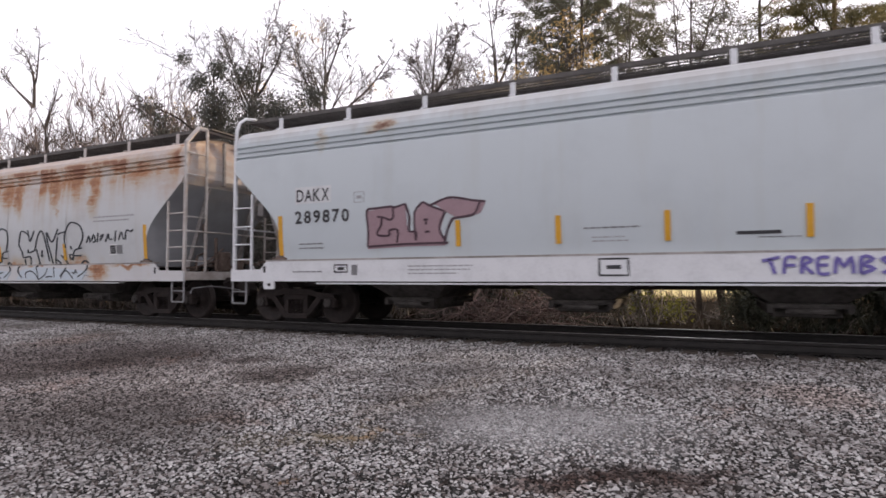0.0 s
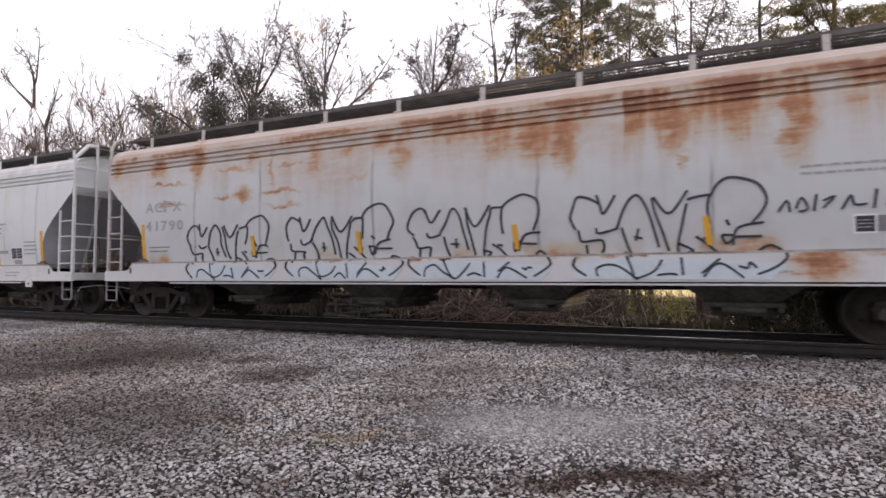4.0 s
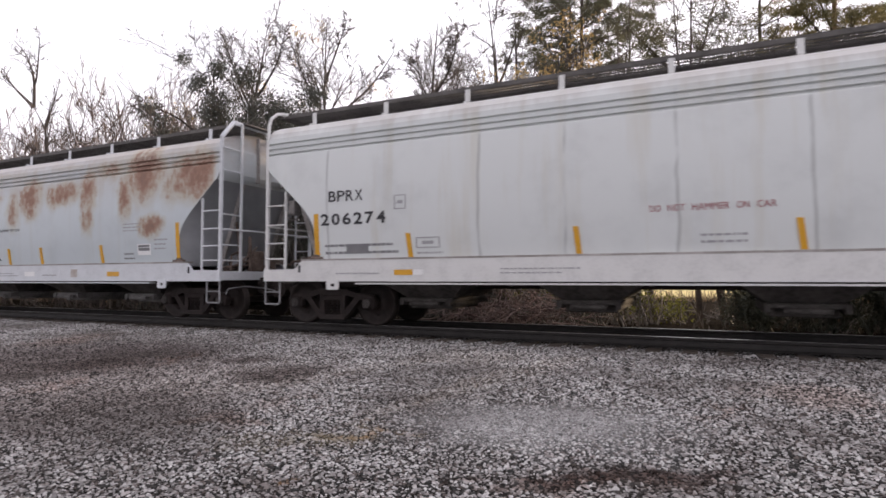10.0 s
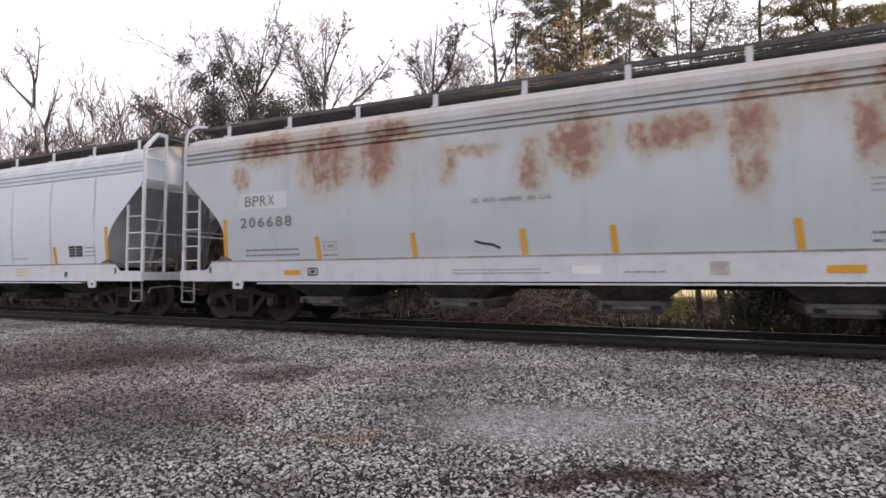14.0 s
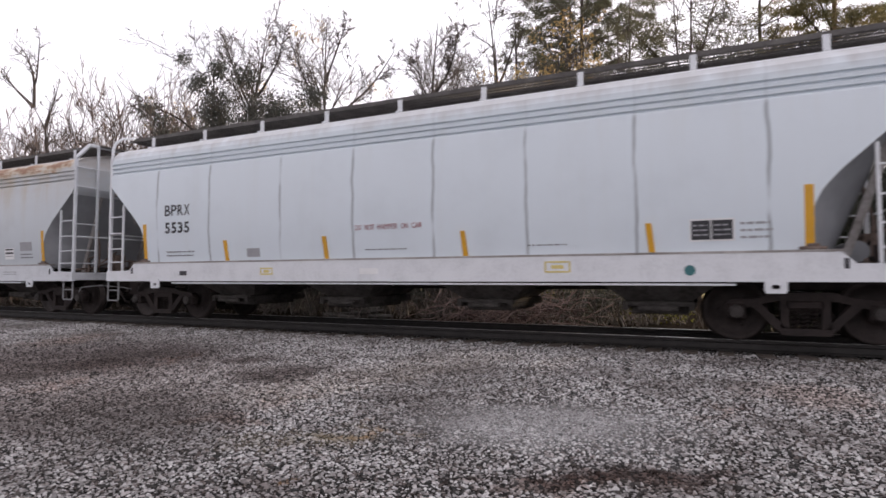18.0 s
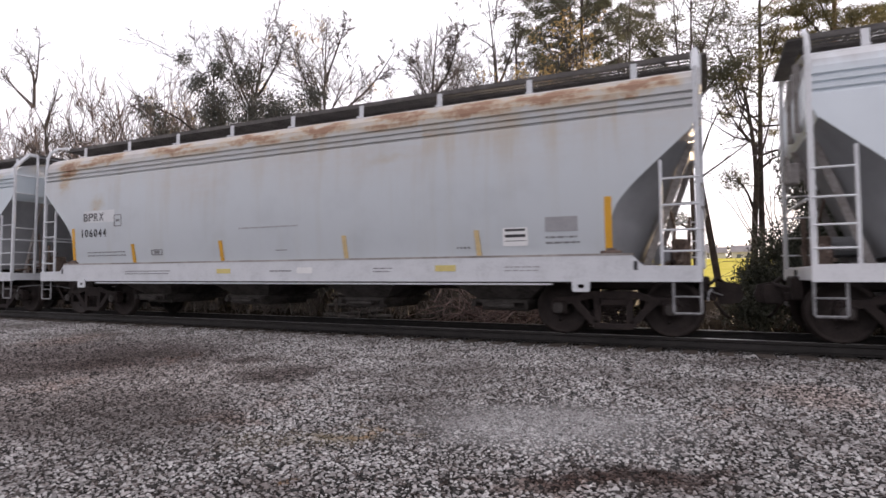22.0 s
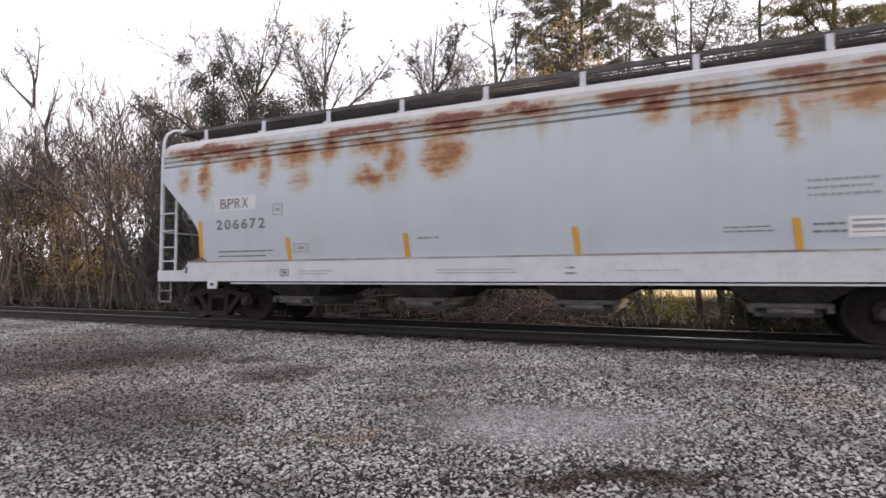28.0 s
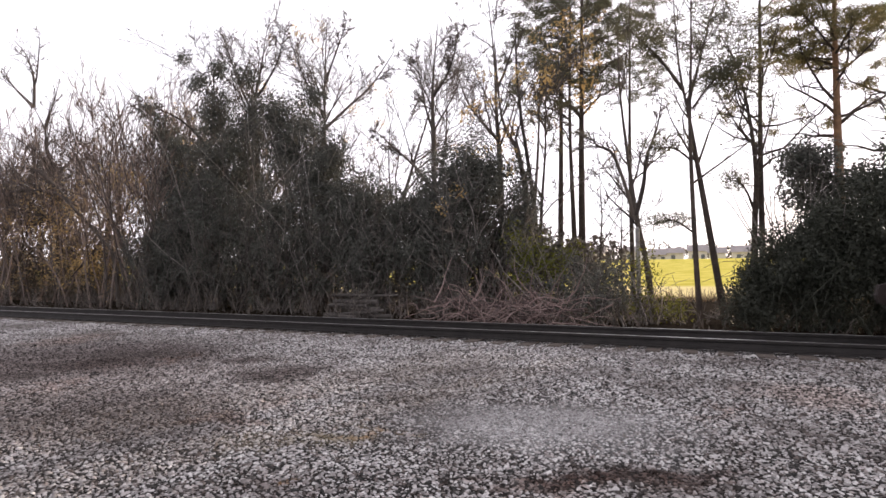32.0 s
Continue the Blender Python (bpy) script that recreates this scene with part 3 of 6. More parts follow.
def limbed_tree(label, stems, seed, twig=TWIG, counts=(7, 5), reach=(0.3, 0.4), bark=BARK, tufts=0):
    """A tree whose main stems follow given ways: (points, r0, r1)."""
    rng = np.random.default_rng(seed)
    lines = [(np.array(curve3(np.array(p, float))), a, min(b, 0.011)) for p, a, b in stems]
    lv = [lines]
    for k, c in enumerate(counts):  # limbs, then twigs on limbs
        nxt = []
        for pts, ra, rb in lv[-1]:
            got = grow(rng, pts, ra, 1, (c,), (0.45, 1.0), (reach[k],), 0.35 if k == 0 else 0.15, 0.05, 0.18)
            nxt += got[1]
        lv.append(nxt)
    tree = tagged(new("bare_tree" if not tufts else "pine_tree"), label, "tree", "winter trees" if not tufts else "pines")
    dress(tree, lv, twig, bark)
    if tufts:
        tips = [q + rng.normal(0, 0.12, 3) for l in lv[-1] for q in (l[0][-1], l[0][-2]) if q[2] > 2.3]
        tagged(part("foliage", raw("foliage", *needle_tufts(rng, [q for q in tips if rng.random() < min(1.0, 0.3 + max(0.0, q[2] - 4.5) / 3)], tufts, 0.24, 0.75), NEEDLES), NEEDLES, tree), kind="stuff")


def leaf_cards(rng, centres, size, flat=0.35, ratio=0.55):
    """Small four-cornered leaves, each turned its own way and folded at the middle."""
    n = len(centres)
    a = rng.normal(size=(n, 3))
    a /= np.linalg.norm(a, axis=1)[:, None]
    b = np.cross(a, rng.normal(size=(n, 3)))
    b /= np.linalg.norm(b, axis=1)[:, None]
    c = np.cross(a, b)
    s = size * rng.uniform(0.6, 1.3, (n, 1))
    v = np.stack([centres - a * s, centres + b * s * ratio + c * s * flat * 0.5, centres + a * s, centres - b * s * ratio + c * s * flat * 0.5], 1)
    return v.reshape(-1, 3), np.arange(4 * n).reshape(n, 4)


def clump_points(rng, clumps, per, radius):
    """Points scattered round clump centres."""
    k = np.repeat(np.asarray(clumps), per, 0)
    d = rng.normal(size=k.shape)
    d /= np.linalg.norm(d, axis=1)[:, None]
    return k + d * radius * rng.uniform(0.2, 1.0, (len(k), 1)) ** 0.6


def needle_tufts(rng, tips, per, length, loose=0.4):
    """Thin needles that spray from each tip."""
    n = len(tips) * per
    o = np.repeat(np.asarray(tips), per, 0) + rng.normal(0, length * loose, (n, 3)) * np.array([1.2, 1.1, 0.5])
    d = rng.normal(size=(n, 3)) * np.array([1.0, 1.0, 0.7]) + np.array([0, 0, 0.3])
    d /= np.linalg.norm(d, axis=1)[:, None]
    e = np.cross(d, rng.normal(size=(n, 3)))
    e /= np.linalg.norm(e, axis=1)[:, None]
    w = 0.012
    s = length * rng.uniform(0.6, 1.2, (n, 1))
    v = np.stack([o - e * w, o + e * w, o + d * s], 1)
    return v.reshape(-1, 3), np.arange(3 * n).reshape(n, 3)


def pine(label, trunk_pts, r, seed, first=0.45, limbs=22, tufts=42, length=0.2, leaf=NEEDLES, bark=PINE_BARK):
    """A tall pine: bare trunk, crooked limbs, open crown of needle tufts."""
    rng = np.random.default_rng(seed)
    p = np.asarray(trunk_pts, float)
    fine = np.array(curve3(p))
    lv = grow(rng, fine, r, 2, (int(limbs * 0.85), 8), (0.8, 1.4), (0.24, 0.42), first, 0.06, 0.2)
    tree = tagged(new("pine_tree"), label, "tree", "pines")
    part("trunk", raw("trunk", *tubes(lv[0], 10), bark, True), bark, tree)
    tagged(part("branchwork", raw("branchwork", *tubes(lv[1] + lv[2], 5), PINE_BARK), PINE_BARK, tree), kind="stuff")
    tips = [q + rng.normal(0, 0.08, 3) for l in lv[2] if rng.random() < 0.7 * min(1.0, max(0.1, (l[0][-1][2] - 5.6) / 2.6)) for q in (l[0][-1], l[0][-1] + rng.normal(0, 0.14, 3) * np.array([1, 1, 0.5]), l[0][-2])] + [l[0][-1] for l in lv[1]]
    tagged(part("foliage", raw("foliage", *needle_tufts(rng, tips, tufts, length), leaf), leaf, tree), kind="stuff")


def curve3(p, n=4):
    q = [p[0], *p, p[-1]]
    out = []
    for a, b, c, d in zip(q, q[1:], q[2:], q[3:]):
        for k in range(n):
            t = k / n
            out.append(0.5 * (2 * b + (c - a) * t + (2 * a - 5 * b + 4 * c - d) * t * t + (3 * b - a - 3 * c + d) * t ** 3))
    return out + [p[-1]]


def thicket(name, label, x0, x1, y0, y1, count, h0, h1, seed, twig, counts=(7, 3), r=0.02, lean=0.25, fine=0.007, first=0.2, category="brush"):
    """A stand of thin bare stems too many to count."""
    rng = np.random.default_rng(seed)
    lines = []
    for _ in range(count):
        x, y = rng.uniform(x0, x1), rng.uniform(y0, y1)
        h = rng.uniform(h0, h1)
        pts = branch(rng, (x, y, ground_z(x, y) - 0.05), (rng.normal(0, lean), rng.normal(0, lean), 1), h, 6, 0.1, 0.02)
        lv = grow(rng, pts, r * (0.6 + h / h1 * 0.6), len(counts), counts, (0.35, 0.9), (0.34, 0.4), first)
        for k, l in enumerate(lv):
            lines += [(p, max(a, 0.008) if k == 0 else max(a * 0.7, fine), fine * 0.7) for p, a, _ in l]
    ob = new(name, raw(name, *tubes(lines, 3), twig))
    return tagged(ob, label, category, kind="stuff")


def leaf_mass(name, label, humps, seed, material, stems=VINE_STEM, leaf=0.046, per=66, density=20.0, category="bush"):
    """Vine-hung or bushy growth: humps (x, y, z, rx, ry, rz) filled with clumps of leaves on a web of stems."""
    rng = np.random.default_rng(seed)
    thing = tagged(new(name), label, category, "bushes")
    clumps, lines = [], []
    for x, y, z, rx, ry, rz in humps:
        n = int(density * (rx * rz + rx * ry + ry * rz) * 1.4)
        d = rng.normal(size=(n, 3))
        d /= np.linalg.norm(d, axis=1)[:, None]
        d *= rng.uniform(0.35, 1.08, (n, 1)) * (1 + 0.18 * np.sin(5 * d[:, :1] + 3 * d[:, 2:3] + x))
        c = np.array([x, y, z]) + d * np.array([rx, ry, rz])
        c = c[c[:, 2] > 0.05]
        clumps.append(c)
        for _ in range(int(5 + rx * rz * 2.5)):
            a = rng.uniform(0, 2 * math.pi)
            start = (x + rx * 0.6 * rng.normal() * 0.6, y + ry * 0.4 * rng.normal(), ground_z(x, y))
            top = np.array([x + rx * 0.9 * math.cos(a), y + ry * 0.6 * math.sin(a), z + rz * rng.uniform(-0.2, 1.1)])
            lines.append((branch(rng, start, top - np.array(start), np.linalg.norm(top - np.array(start)), 7, 0.14, 0.0), 0.03, 0.008))
        for q in c[rng.random(len(c)) < 0.5]:
            q = q + np.array([0, -0.25, 0])
            lines.append((branch(rng, q, rng.normal(size=3) * np.array([0.8, 0.4, 1.0]) + np.array([0, -0.4, -0.4]), rng.uniform(0.5, 1.6), 4, 0.22, -0.08), 0.009, 0.005))
    clumps = np.concatenate(clumps)
    tagged(part("stem_web", raw("stem_web", *tubes(lines, 3), stems), stems, thing), kind="stuff")
    tagged(part("foliage", raw("foliage", *leaf_cards(rng, clump_points(rng, clumps, per, 0.33), leaf), material), material, thing), kind="stuff")
    return thing


# left: winter saplings with tan leaves among them
thicket("sapling_thicket", "tall thicket of bare reddish-brown saplings", -38, -21.5, 15.5, 21, 112, 3.0, 10.2, 31, TWIG_RED, (10, 5), 0.05, 0.2, 0.015, 0.4)
thicket("sapling_thicket", "back rank of tall bare grey saplings", -54, -19, 21, 28, 72, 8.0, 13.4, 32, TWIG_RED, (11, 7), 0.06, 0.17, 0.018, 0.5)
thicket("briar_thicket", "low tangled briars along the track", -36, -9, 13.4, 15.2, 170, 0.4, 1.7, 33, TWIG, (6, 4), 0.009, 0.9)
thicket("briar_thicket", "low tangled briars along the track", -10, -1.5, 13.6, 15.4, 120, 0.5, 1.5, 34, TWIG, (5, 3), 0.012, 0.6)
thicket("weed_thicket", "bare weeds between the vine-hung trees", -22, -5, 15, 18, 130, 2.0, 4.8, 35, TWIG, (7, 3), 0.016, 0.25)
rng = np.random.default_rng(77)
pts = np.stack([rng.uniform(-38, -23, 800), rng.uniform(15.5, 19, 800), rng.uniform(0.6, 6.0, 800)], 1)
tagged(new("dry_leaves", raw("dry_leaves", *leaf_cards(rng, clump_points(rng, pts, 6, 0.35), 0.07), DRY_LEAF)), "tan dry leaves that still hang among the saplings", "leaves", kind="stuff")
# Orange clumps put the thicket's warm sun patches into leaf colour.
pts = np.concatenate([rng.normal(c, s, (n, 3)) for c, s, n in (((-30.5, 17.5, 4.4), (1.4, 0.7, 0.7), 110), ((-28.2, 17.5, 1.8), (0.7, 0.6, 0.5), 60), ((-21.3, 18.0, 5.6), (0.4, 0.5, 0.6), 80), ((-25.0, 18.0, 5.8), (0.4, 0.5, 0.4), 60), ((-26.4, 17.5, 1.6), (0.5, 0.5, 0.5), 60))])
tagged(new("orange_leaves", raw("orange_leaves", *leaf_cards(rng, clump_points(rng, pts, 9, 0.3), 0.06), ORANGE_LEAF)), "orange leaves coloured for the low sun's glow among the saplings", "leaves", kind="stuff")
# tall bare trees behind
for k, (x, y, h, r, lean, dry) in enumerate(((-38.5, 22, 10, 0.12, (-0.1, 0), 0), (-30, 20.5, 9.6, 0.12, (0.12, 0), 0), (-26.5, 20, 10.2, 0.12, (0.1, 0), 0.1), (-21.5, 20, 11.2, 0.14, (0.05, 0), 0), 
                                            (-13.3, 21.5, 10.8, 0.13, (0.14, 0), 0), (-12.2, 24, 11.4, 0.14, (0.06, 0), 0), (-5.05, 17.6, 8.4, 0.08, (0.0, 0), 0.45), (-24, 25, 12.0, 0.13, (0.03, 0), 0), (-32.5, 25, 11.5, 0.13, (0.03, 0), 0), (-42, 25, 11.0, 0.13, (0.05, 0), 0),
                                            (-17.2, 23, 12.4, 0.13, (0.03, 0), 0.1), (-20.2, 18.2, 9.4, 0.12, (-0.22, 0), 0), (-28.5, 17.5, 7.4, 0.1, (-0.25, 0), 0), (-33, 17, 7.0, 0.1, (0.3, 0), 0))):
    bare_tree("tall leafless tree behind the brush", x, y, h, r, 100 + k, lean, leaves=dry)
limbed_tree("twin-stemmed tree hung with ivy at its foot", [([(-5.1, 18, -0.1), (-5.3, 18, 3.0), (-5.6, 18, 5.2), (-6.2, 18, 6.6), (-6.45, 18, 9.4)], 0.14, 0.04), ([(-5.0, 18, -0.1), (-5.1, 18, 3.4), (-5.6, 18, 7.2), (-5.7, 18, 10)], 0.11, 0.03), ([(-5.2, 18.2, 3.0), (-5.0, 18.2, 5.5), (-4.9, 18.2, 8.5)], 0.07, 0.02)], 81, counts=(8, 4))
# trees whose limbs stand out against the sky
limbed_tree("tall forked bare tree over the thicket", [([(-30.9, 18.5, -0.1), (-31.2, 18.5, 4), (-31.6, 18.5, 6.7), (-32.5, 18.5, 8.2), (-32.7, 18.5, 9.2), (-33.8, 18.5, 10.7)], 0.2, 0.08), ([(-33.8, 18.5, 10.7), (-35.9, 18.5, 12.2), (-37.0, 18.5, 13.4)], 0.09, 0.02), ([(-33.8, 18.5, 10.7), (-33.9, 18.5, 12.3), (-34.7, 18.5, 13.8), (-36.1, 18.5, 15)], 0.09, 0.02), ([(-33.8, 18.5, 12), (-33.6, 18.5, 12.6), (-33.45, 18.5, 14.9)], 0.07, 0.015), ([(-32.7, 18.5, 9.3), (-31.6, 18.5, 11.6)], 0.08, 0.015)], 201, counts=(9, 6, 3), reach=(0.32, 0.45, 0.42))
limbed_tree("arching bare tree bent over the thicket", [([(-23.4, 16.5, -0.1), (-24, 16.5, 2.4), (-26.2, 16.5, 4), (-28.2, 16.5, 5.6), (-30.2, 16.5, 6.6), (-33.4, 16.5, 7)], 0.1, 0.025), ([(-24.6, 16.5, 2.8), (-27.6, 16.5, 5), (-29.9, 16.5, 5.5), (-33, 16.5, 5.6)], 0.07, 0.02)], 202, counts=(10, 6, 3), reach=(0.22, 0.4, 0.4))
limbed_tree("tall bare tree with wide ascending limbs", [([(-14.8, 19.5, -0.1), (-14.8, 19.5, 3), (-14.8, 19.5, 6.1), (-14.7, 19.5, 7.7), (-14.7, 19.5, 9.7), (-14.6, 19.5, 12.5)], 0.15, 0.03), ([(-14.7, 19.5, 7.5), (-13.5, 19.5, 8.3), (-12.3, 19.5, 9.1), (-11.2, 19.5, 10.4)], 0.07, 0.02), ([(-14.7, 19.5, 9.5), (-14.1, 19.5, 10.8), (-13.5, 19.5, 12.2)], 0.06, 0.015), ([(-14.75, 19.5, 8), (-15.1, 19.5, 8.8), (-15.9, 19.5, 10.1), (-16.8, 19.5, 12.3)], 0.06, 0.015)], 203, counts=(12, 9, 6), reach=(0.3, 0.45, 0.42))
limbed_tree("bare tree with a limb that leans out low", [([(-9.4, 19.5, -0.1), (-9.45, 19.5, 2.7), (-9.5, 19.5, 6.4), (-9.55, 19.5, 7.8), (-9.5, 19.5, 9.2), (-9.3, 19.5, 11.2)], 0.15, 0.03), ([(-9.6, 19.5, 4.6), (-10.3, 19.5, 5.5), (-11.2, 19.5, 6.3), (-12.2, 19.5, 7.2)], 0.09, 0.02), ([(-9.5, 19.5, 6.8), (-9.9, 19.5, 8), (-10.3, 19.5, 10.2)], 0.06, 0.015), ([(-9.5, 19.5, 8.2), (-8.8, 19.5, 9.2), (-8.4, 19.5, 10.6)], 0.06, 0.015)], 204, counts=(12, 9, 6), reach=(0.3, 0.45, 0.42))
limbed_tree("bare tree with a slanting fork", [([(-6.85, 20, -0.1), (-6.9, 20, 3), (-7, 20, 6), (-7.1, 20, 7.3), (-7.15, 20, 9.2), (-7.4, 20, 11.8)], 0.15, 0.03), ([(-7, 20, 6.3), (-7.6, 20, 7), (-8.3, 20, 8), (-9, 20, 10)], 0.08, 0.02), ([(-7.1, 20, 8.2), (-6.6, 20, 9.3), (-6.2, 20, 10.6)], 0.06, 0.015)], 205, counts=(12, 9, 6), reach=(0.3, 0.45, 0.42))
limbed_tree("bare tree that rises out of the vines", [([(-17.9, 19, -0.1), (-17.9, 19, 6), (-18.2, 19, 8.5), (-17.8, 19, 10.5), (-17.5, 19, 12.2)], 0.14, 0.03), ([(-18.1, 19, 8.2), (-19.2, 19, 10.2), (-20.1, 19, 12.4)], 0.07, 0.015), ([(-18, 19, 9.2), (-16.9, 19, 10.6), (-16.4, 19, 12.2)], 0.06, 0.015), ([(-19, 17.4, 6.5), (-20.2, 17.3, 7.7), (-21.8, 17.3, 8.6), (-23.3, 17.3, 9.1)], 0.06, 0.015)], 206, counts=(12, 9, 6), reach=(0.3, 0.45, 0.42))
# dead leaves and stems that close the wood at its foot
leaf_mass("undergrowth", "dense brown undergrowth below the saplings", [(x, 19.5, 1.0, 1.9, 1.2, 2.5) for x in range(-44, -21, 3)], 41, BROWN_LEAF, TWIG_RED, 0.09, 28, 14, "undergrowth")
leaf_mass("undergrowth", "dense dark undergrowth behind the vines", [(x, 18.6, 1.6, 1.7, 1.0, h * 1.25) for x, h in ((-21.5, 2.6), (-19, 3.2), (-16.5, 3.6), (-14, 3.2), (-11.7, 2.4), (-9.6, 1.5), (-7.6, 2.4), (-5.6, 1.4), (-4.0, 0.8))], 43, BROWN_LEAF, TWIG, 0.1, 28, 12, "undergrowth")
# vine-hung masses
leaf_mass("vine_hung_tree", "tall tree smothered in dark evergreen vines", [(-18.6, 17, 2.8, 2.6, 1.3, 3.0), (-17.6, 17, 5.6, 1.9, 1.0, 2.2), (-18.6, 17.2, 8.0, 0.9, 0.6, 1.3), (-16.4, 17, 7.2, 0.8, 0.6, 1.3), (-20.4, 17.2, 6.7, 1.3, 0.5, 0.3), (-21.9, 17.3, 7.5, 0.5, 0.4, 0.3), (-20.6, 16.4, 1.8, 1.7, 0.9, 1.9), (-19.9, 17, 4.8, 1.5, 0.8, 2.0), (-20.3, 17, 10.7, 0.3, 0.3, 0.3), (-22.4, 17, 8.6, 0.5, 0.3, 0.35), (-21.7, 17, 8.0, 0.4, 0.3, 0.3), (-20.9, 17, 7.2, 0.45, 0.3, 0.45), (-18.2, 17, 9.8, 0.5, 0.35, 0.4), (-16.7, 17, 9.3, 0.45, 0.4, 0.4), (-19.3, 17, 9.4, 0.5, 0.4, 0.4)], 51, VINE, per=64, density=21.0)
leaf_mass("vine_hung_tree", "broad mound of dark vines over small trees", [(-14.4, 16.6, 2.4, 2.4, 1.2, 2.8), (-13.0, 16.8, 4.4, 1.2, 0.8, 1.4), (-14.6, 17, 6.2, 0.8, 0.5, 1.2), (-11.6, 16.6, 2.8, 1.5, 1.0, 2.0), (-10.4, 16.2, 1.4, 1.2, 0.8, 1.6), (-11.4, 16.9, 4.0, 1.0, 0.7, 1.3), (-10.6, 16.8, 3.0, 0.8, 0.7, 1.4), (-14.0, 17, 6.3, 1.5, 0.8, 1.8), (-12.5, 16.8, 5.4, 1.0, 0.7, 1.2), (-15.1, 17, 7.5, 0.9, 0.6, 0.8), (-13.3, 17, 8.0, 0.5, 0.4, 0.4)], 52, VINE, per=64, density=20.0)
leaf_mass("vine_hung_tree", "dark evergreen vines over a leaning tree", [(-7.6, 16.5, 2.0, 1.8, 1.0, 2.3), (-6.9, 16.6, 3.9, 1.0, 0.7, 1.5), (-8.6, 16.6, 3.1, 0.9, 0.6, 1.0), (-7.0, 16.6, 4.6, 0.9, 0.6, 0.8), (-5.4, 17.6, 3.2, 0.5, 0.4, 1.9), (-9.9, 16.8, 3.0, 0.9, 0.7, 1.5), (-8.9, 16.8, 3.1, 0.9, 0.7, 1.4), (-7.9, 16.9, 3.8, 0.9, 0.6, 1.7), (-6.4, 16.9, 3.9, 1.0, 0.7, 1.8), (-5.3, 16.9, 2.8, 0.8, 0.6, 1.5)], 53, VINE)
leaf_mass("bush", "yellow-green leafy bush at the wood's edge", [(-4.6, 15.6, 1.6, 0.9, 0.7, 1.1), (-3.9, 15.8, 1.5, 0.8, 0.6, 1.0)], 54, BRIGHT_LEAF, leaf=0.045, per=24, density=12)
leaf_mass("bush", "low dark green bush behind the track", [(-2.6, 15.4, 0.7, 0.9, 0.6, 0.8), (-3.6, 15.2, 0.6, 0.7, 0.6, 0.6), (-2.3, 16.2, 1.3, 0.5, 0.4, 0.6), (-3.2, 15.9, 1.0, 0.8, 0.5, 0.9), (-2.4, 16.0, 0.7, 0.6, 0.4, 0.7)], 55, VINE, leaf=0.045, per=30)
leaf_mass("bush", "small yellow bush beside the field", [(-1.6, 16.3, 1.0, 0.42, 0.4, 1.0), (-1.2, 16.6, 0.3, 0.6, 0.4, 0.4), (-0.7, 16.9, 0.2, 0.5, 0.4, 0.35), (-2.0, 16.4, 0.4, 0.5, 0.4, 0.5)], 56, BRIGHT_LEAF, leaf=0.04, per=18)
leaf_mass("cedar", "dense dark cedar beside the track", [(1.0, 15.7, 0.6, 0.55, 0.6, 0.9), (1.45, 15.7, 1.1, 0.6, 0.7, 1.0), (2.2, 15.7, 1.4, 0.8, 0.9, 1.45), (2.9, 15.7, 1.5, 0.85, 0.9, 1.6), (2.6, 15.9, 2.3, 0.6, 0.5, 0.6)], 57, CEDAR, CEDAR, leaf=0.036, per=120, density=30)
# Last two humps are unseen, added to block low sun from the right.
leaf_mass("cedar", "dense dark cedar beside the track", [(3.7, 15.8, 1.8, 0.9, 1.0, 2.25), (4.6, 15.6, 1.9, 1.2, 1.2, 2.4), (5.8, 16, 2.2, 1.5, 1.2, 2.6), (7.4, 16, 2.2, 1.8, 1.3, 2.5)], 58, CEDAR, CEDAR, leaf=0.045, per=90, density=20)
leaf_mass("vine_hung_tree", "dark vine-hung snag over the cedars", [(2.2, 16.9, 4.2, 0.5, 0.4, 0.35), (2.6, 17, 4.1, 0.45, 0.4, 0.4), (2.0, 16.8, 3.9, 0.3, 0.3, 0.3), (2.75, 17, 3.7, 0.2, 0.3, 0.4), (2.35, 17, 3.4, 0.2, 0.2, 0.5), (2.0, 17, 3.3, 0.12, 0.2, 0.4), (2.7, 17, 3.2, 0.4, 0.3, 0.5), (3.6, 17, 3.4, 0.5, 0.4, 0.6)], 59, VINE, leaf=0.05, per=55, density=34)
for x, y, rx, h, k in ((-1.9, 17.5, 0.5, 0.1, 1), (0.6, 19.5, 0.7, 0.08, 3), (-3.4, 21, 1.3, 0.5, 4), (-5.6, 21.5, 1.4, 0.8, 5)):
    leaf_mass("bush", "low yellowing weeds at the field's near edge", [(x, y, 0.12, rx, 0.5, h), (x + 0.8, y + 0.8, 0.1, rx * 0.7, 0.5, h * 0.7)], 150 + k, BRIGHT_LEAF if k < 2 else BROWN_LEAF, TWIG, 0.04, 12, 14)
thicket("weed_thicket", "low dark weeds on the bank behind the track", -7, 5, 13.6, 24, 260, 0.15, 0.6, 36, TWIG, (4, 1), 0.008, 0.5)
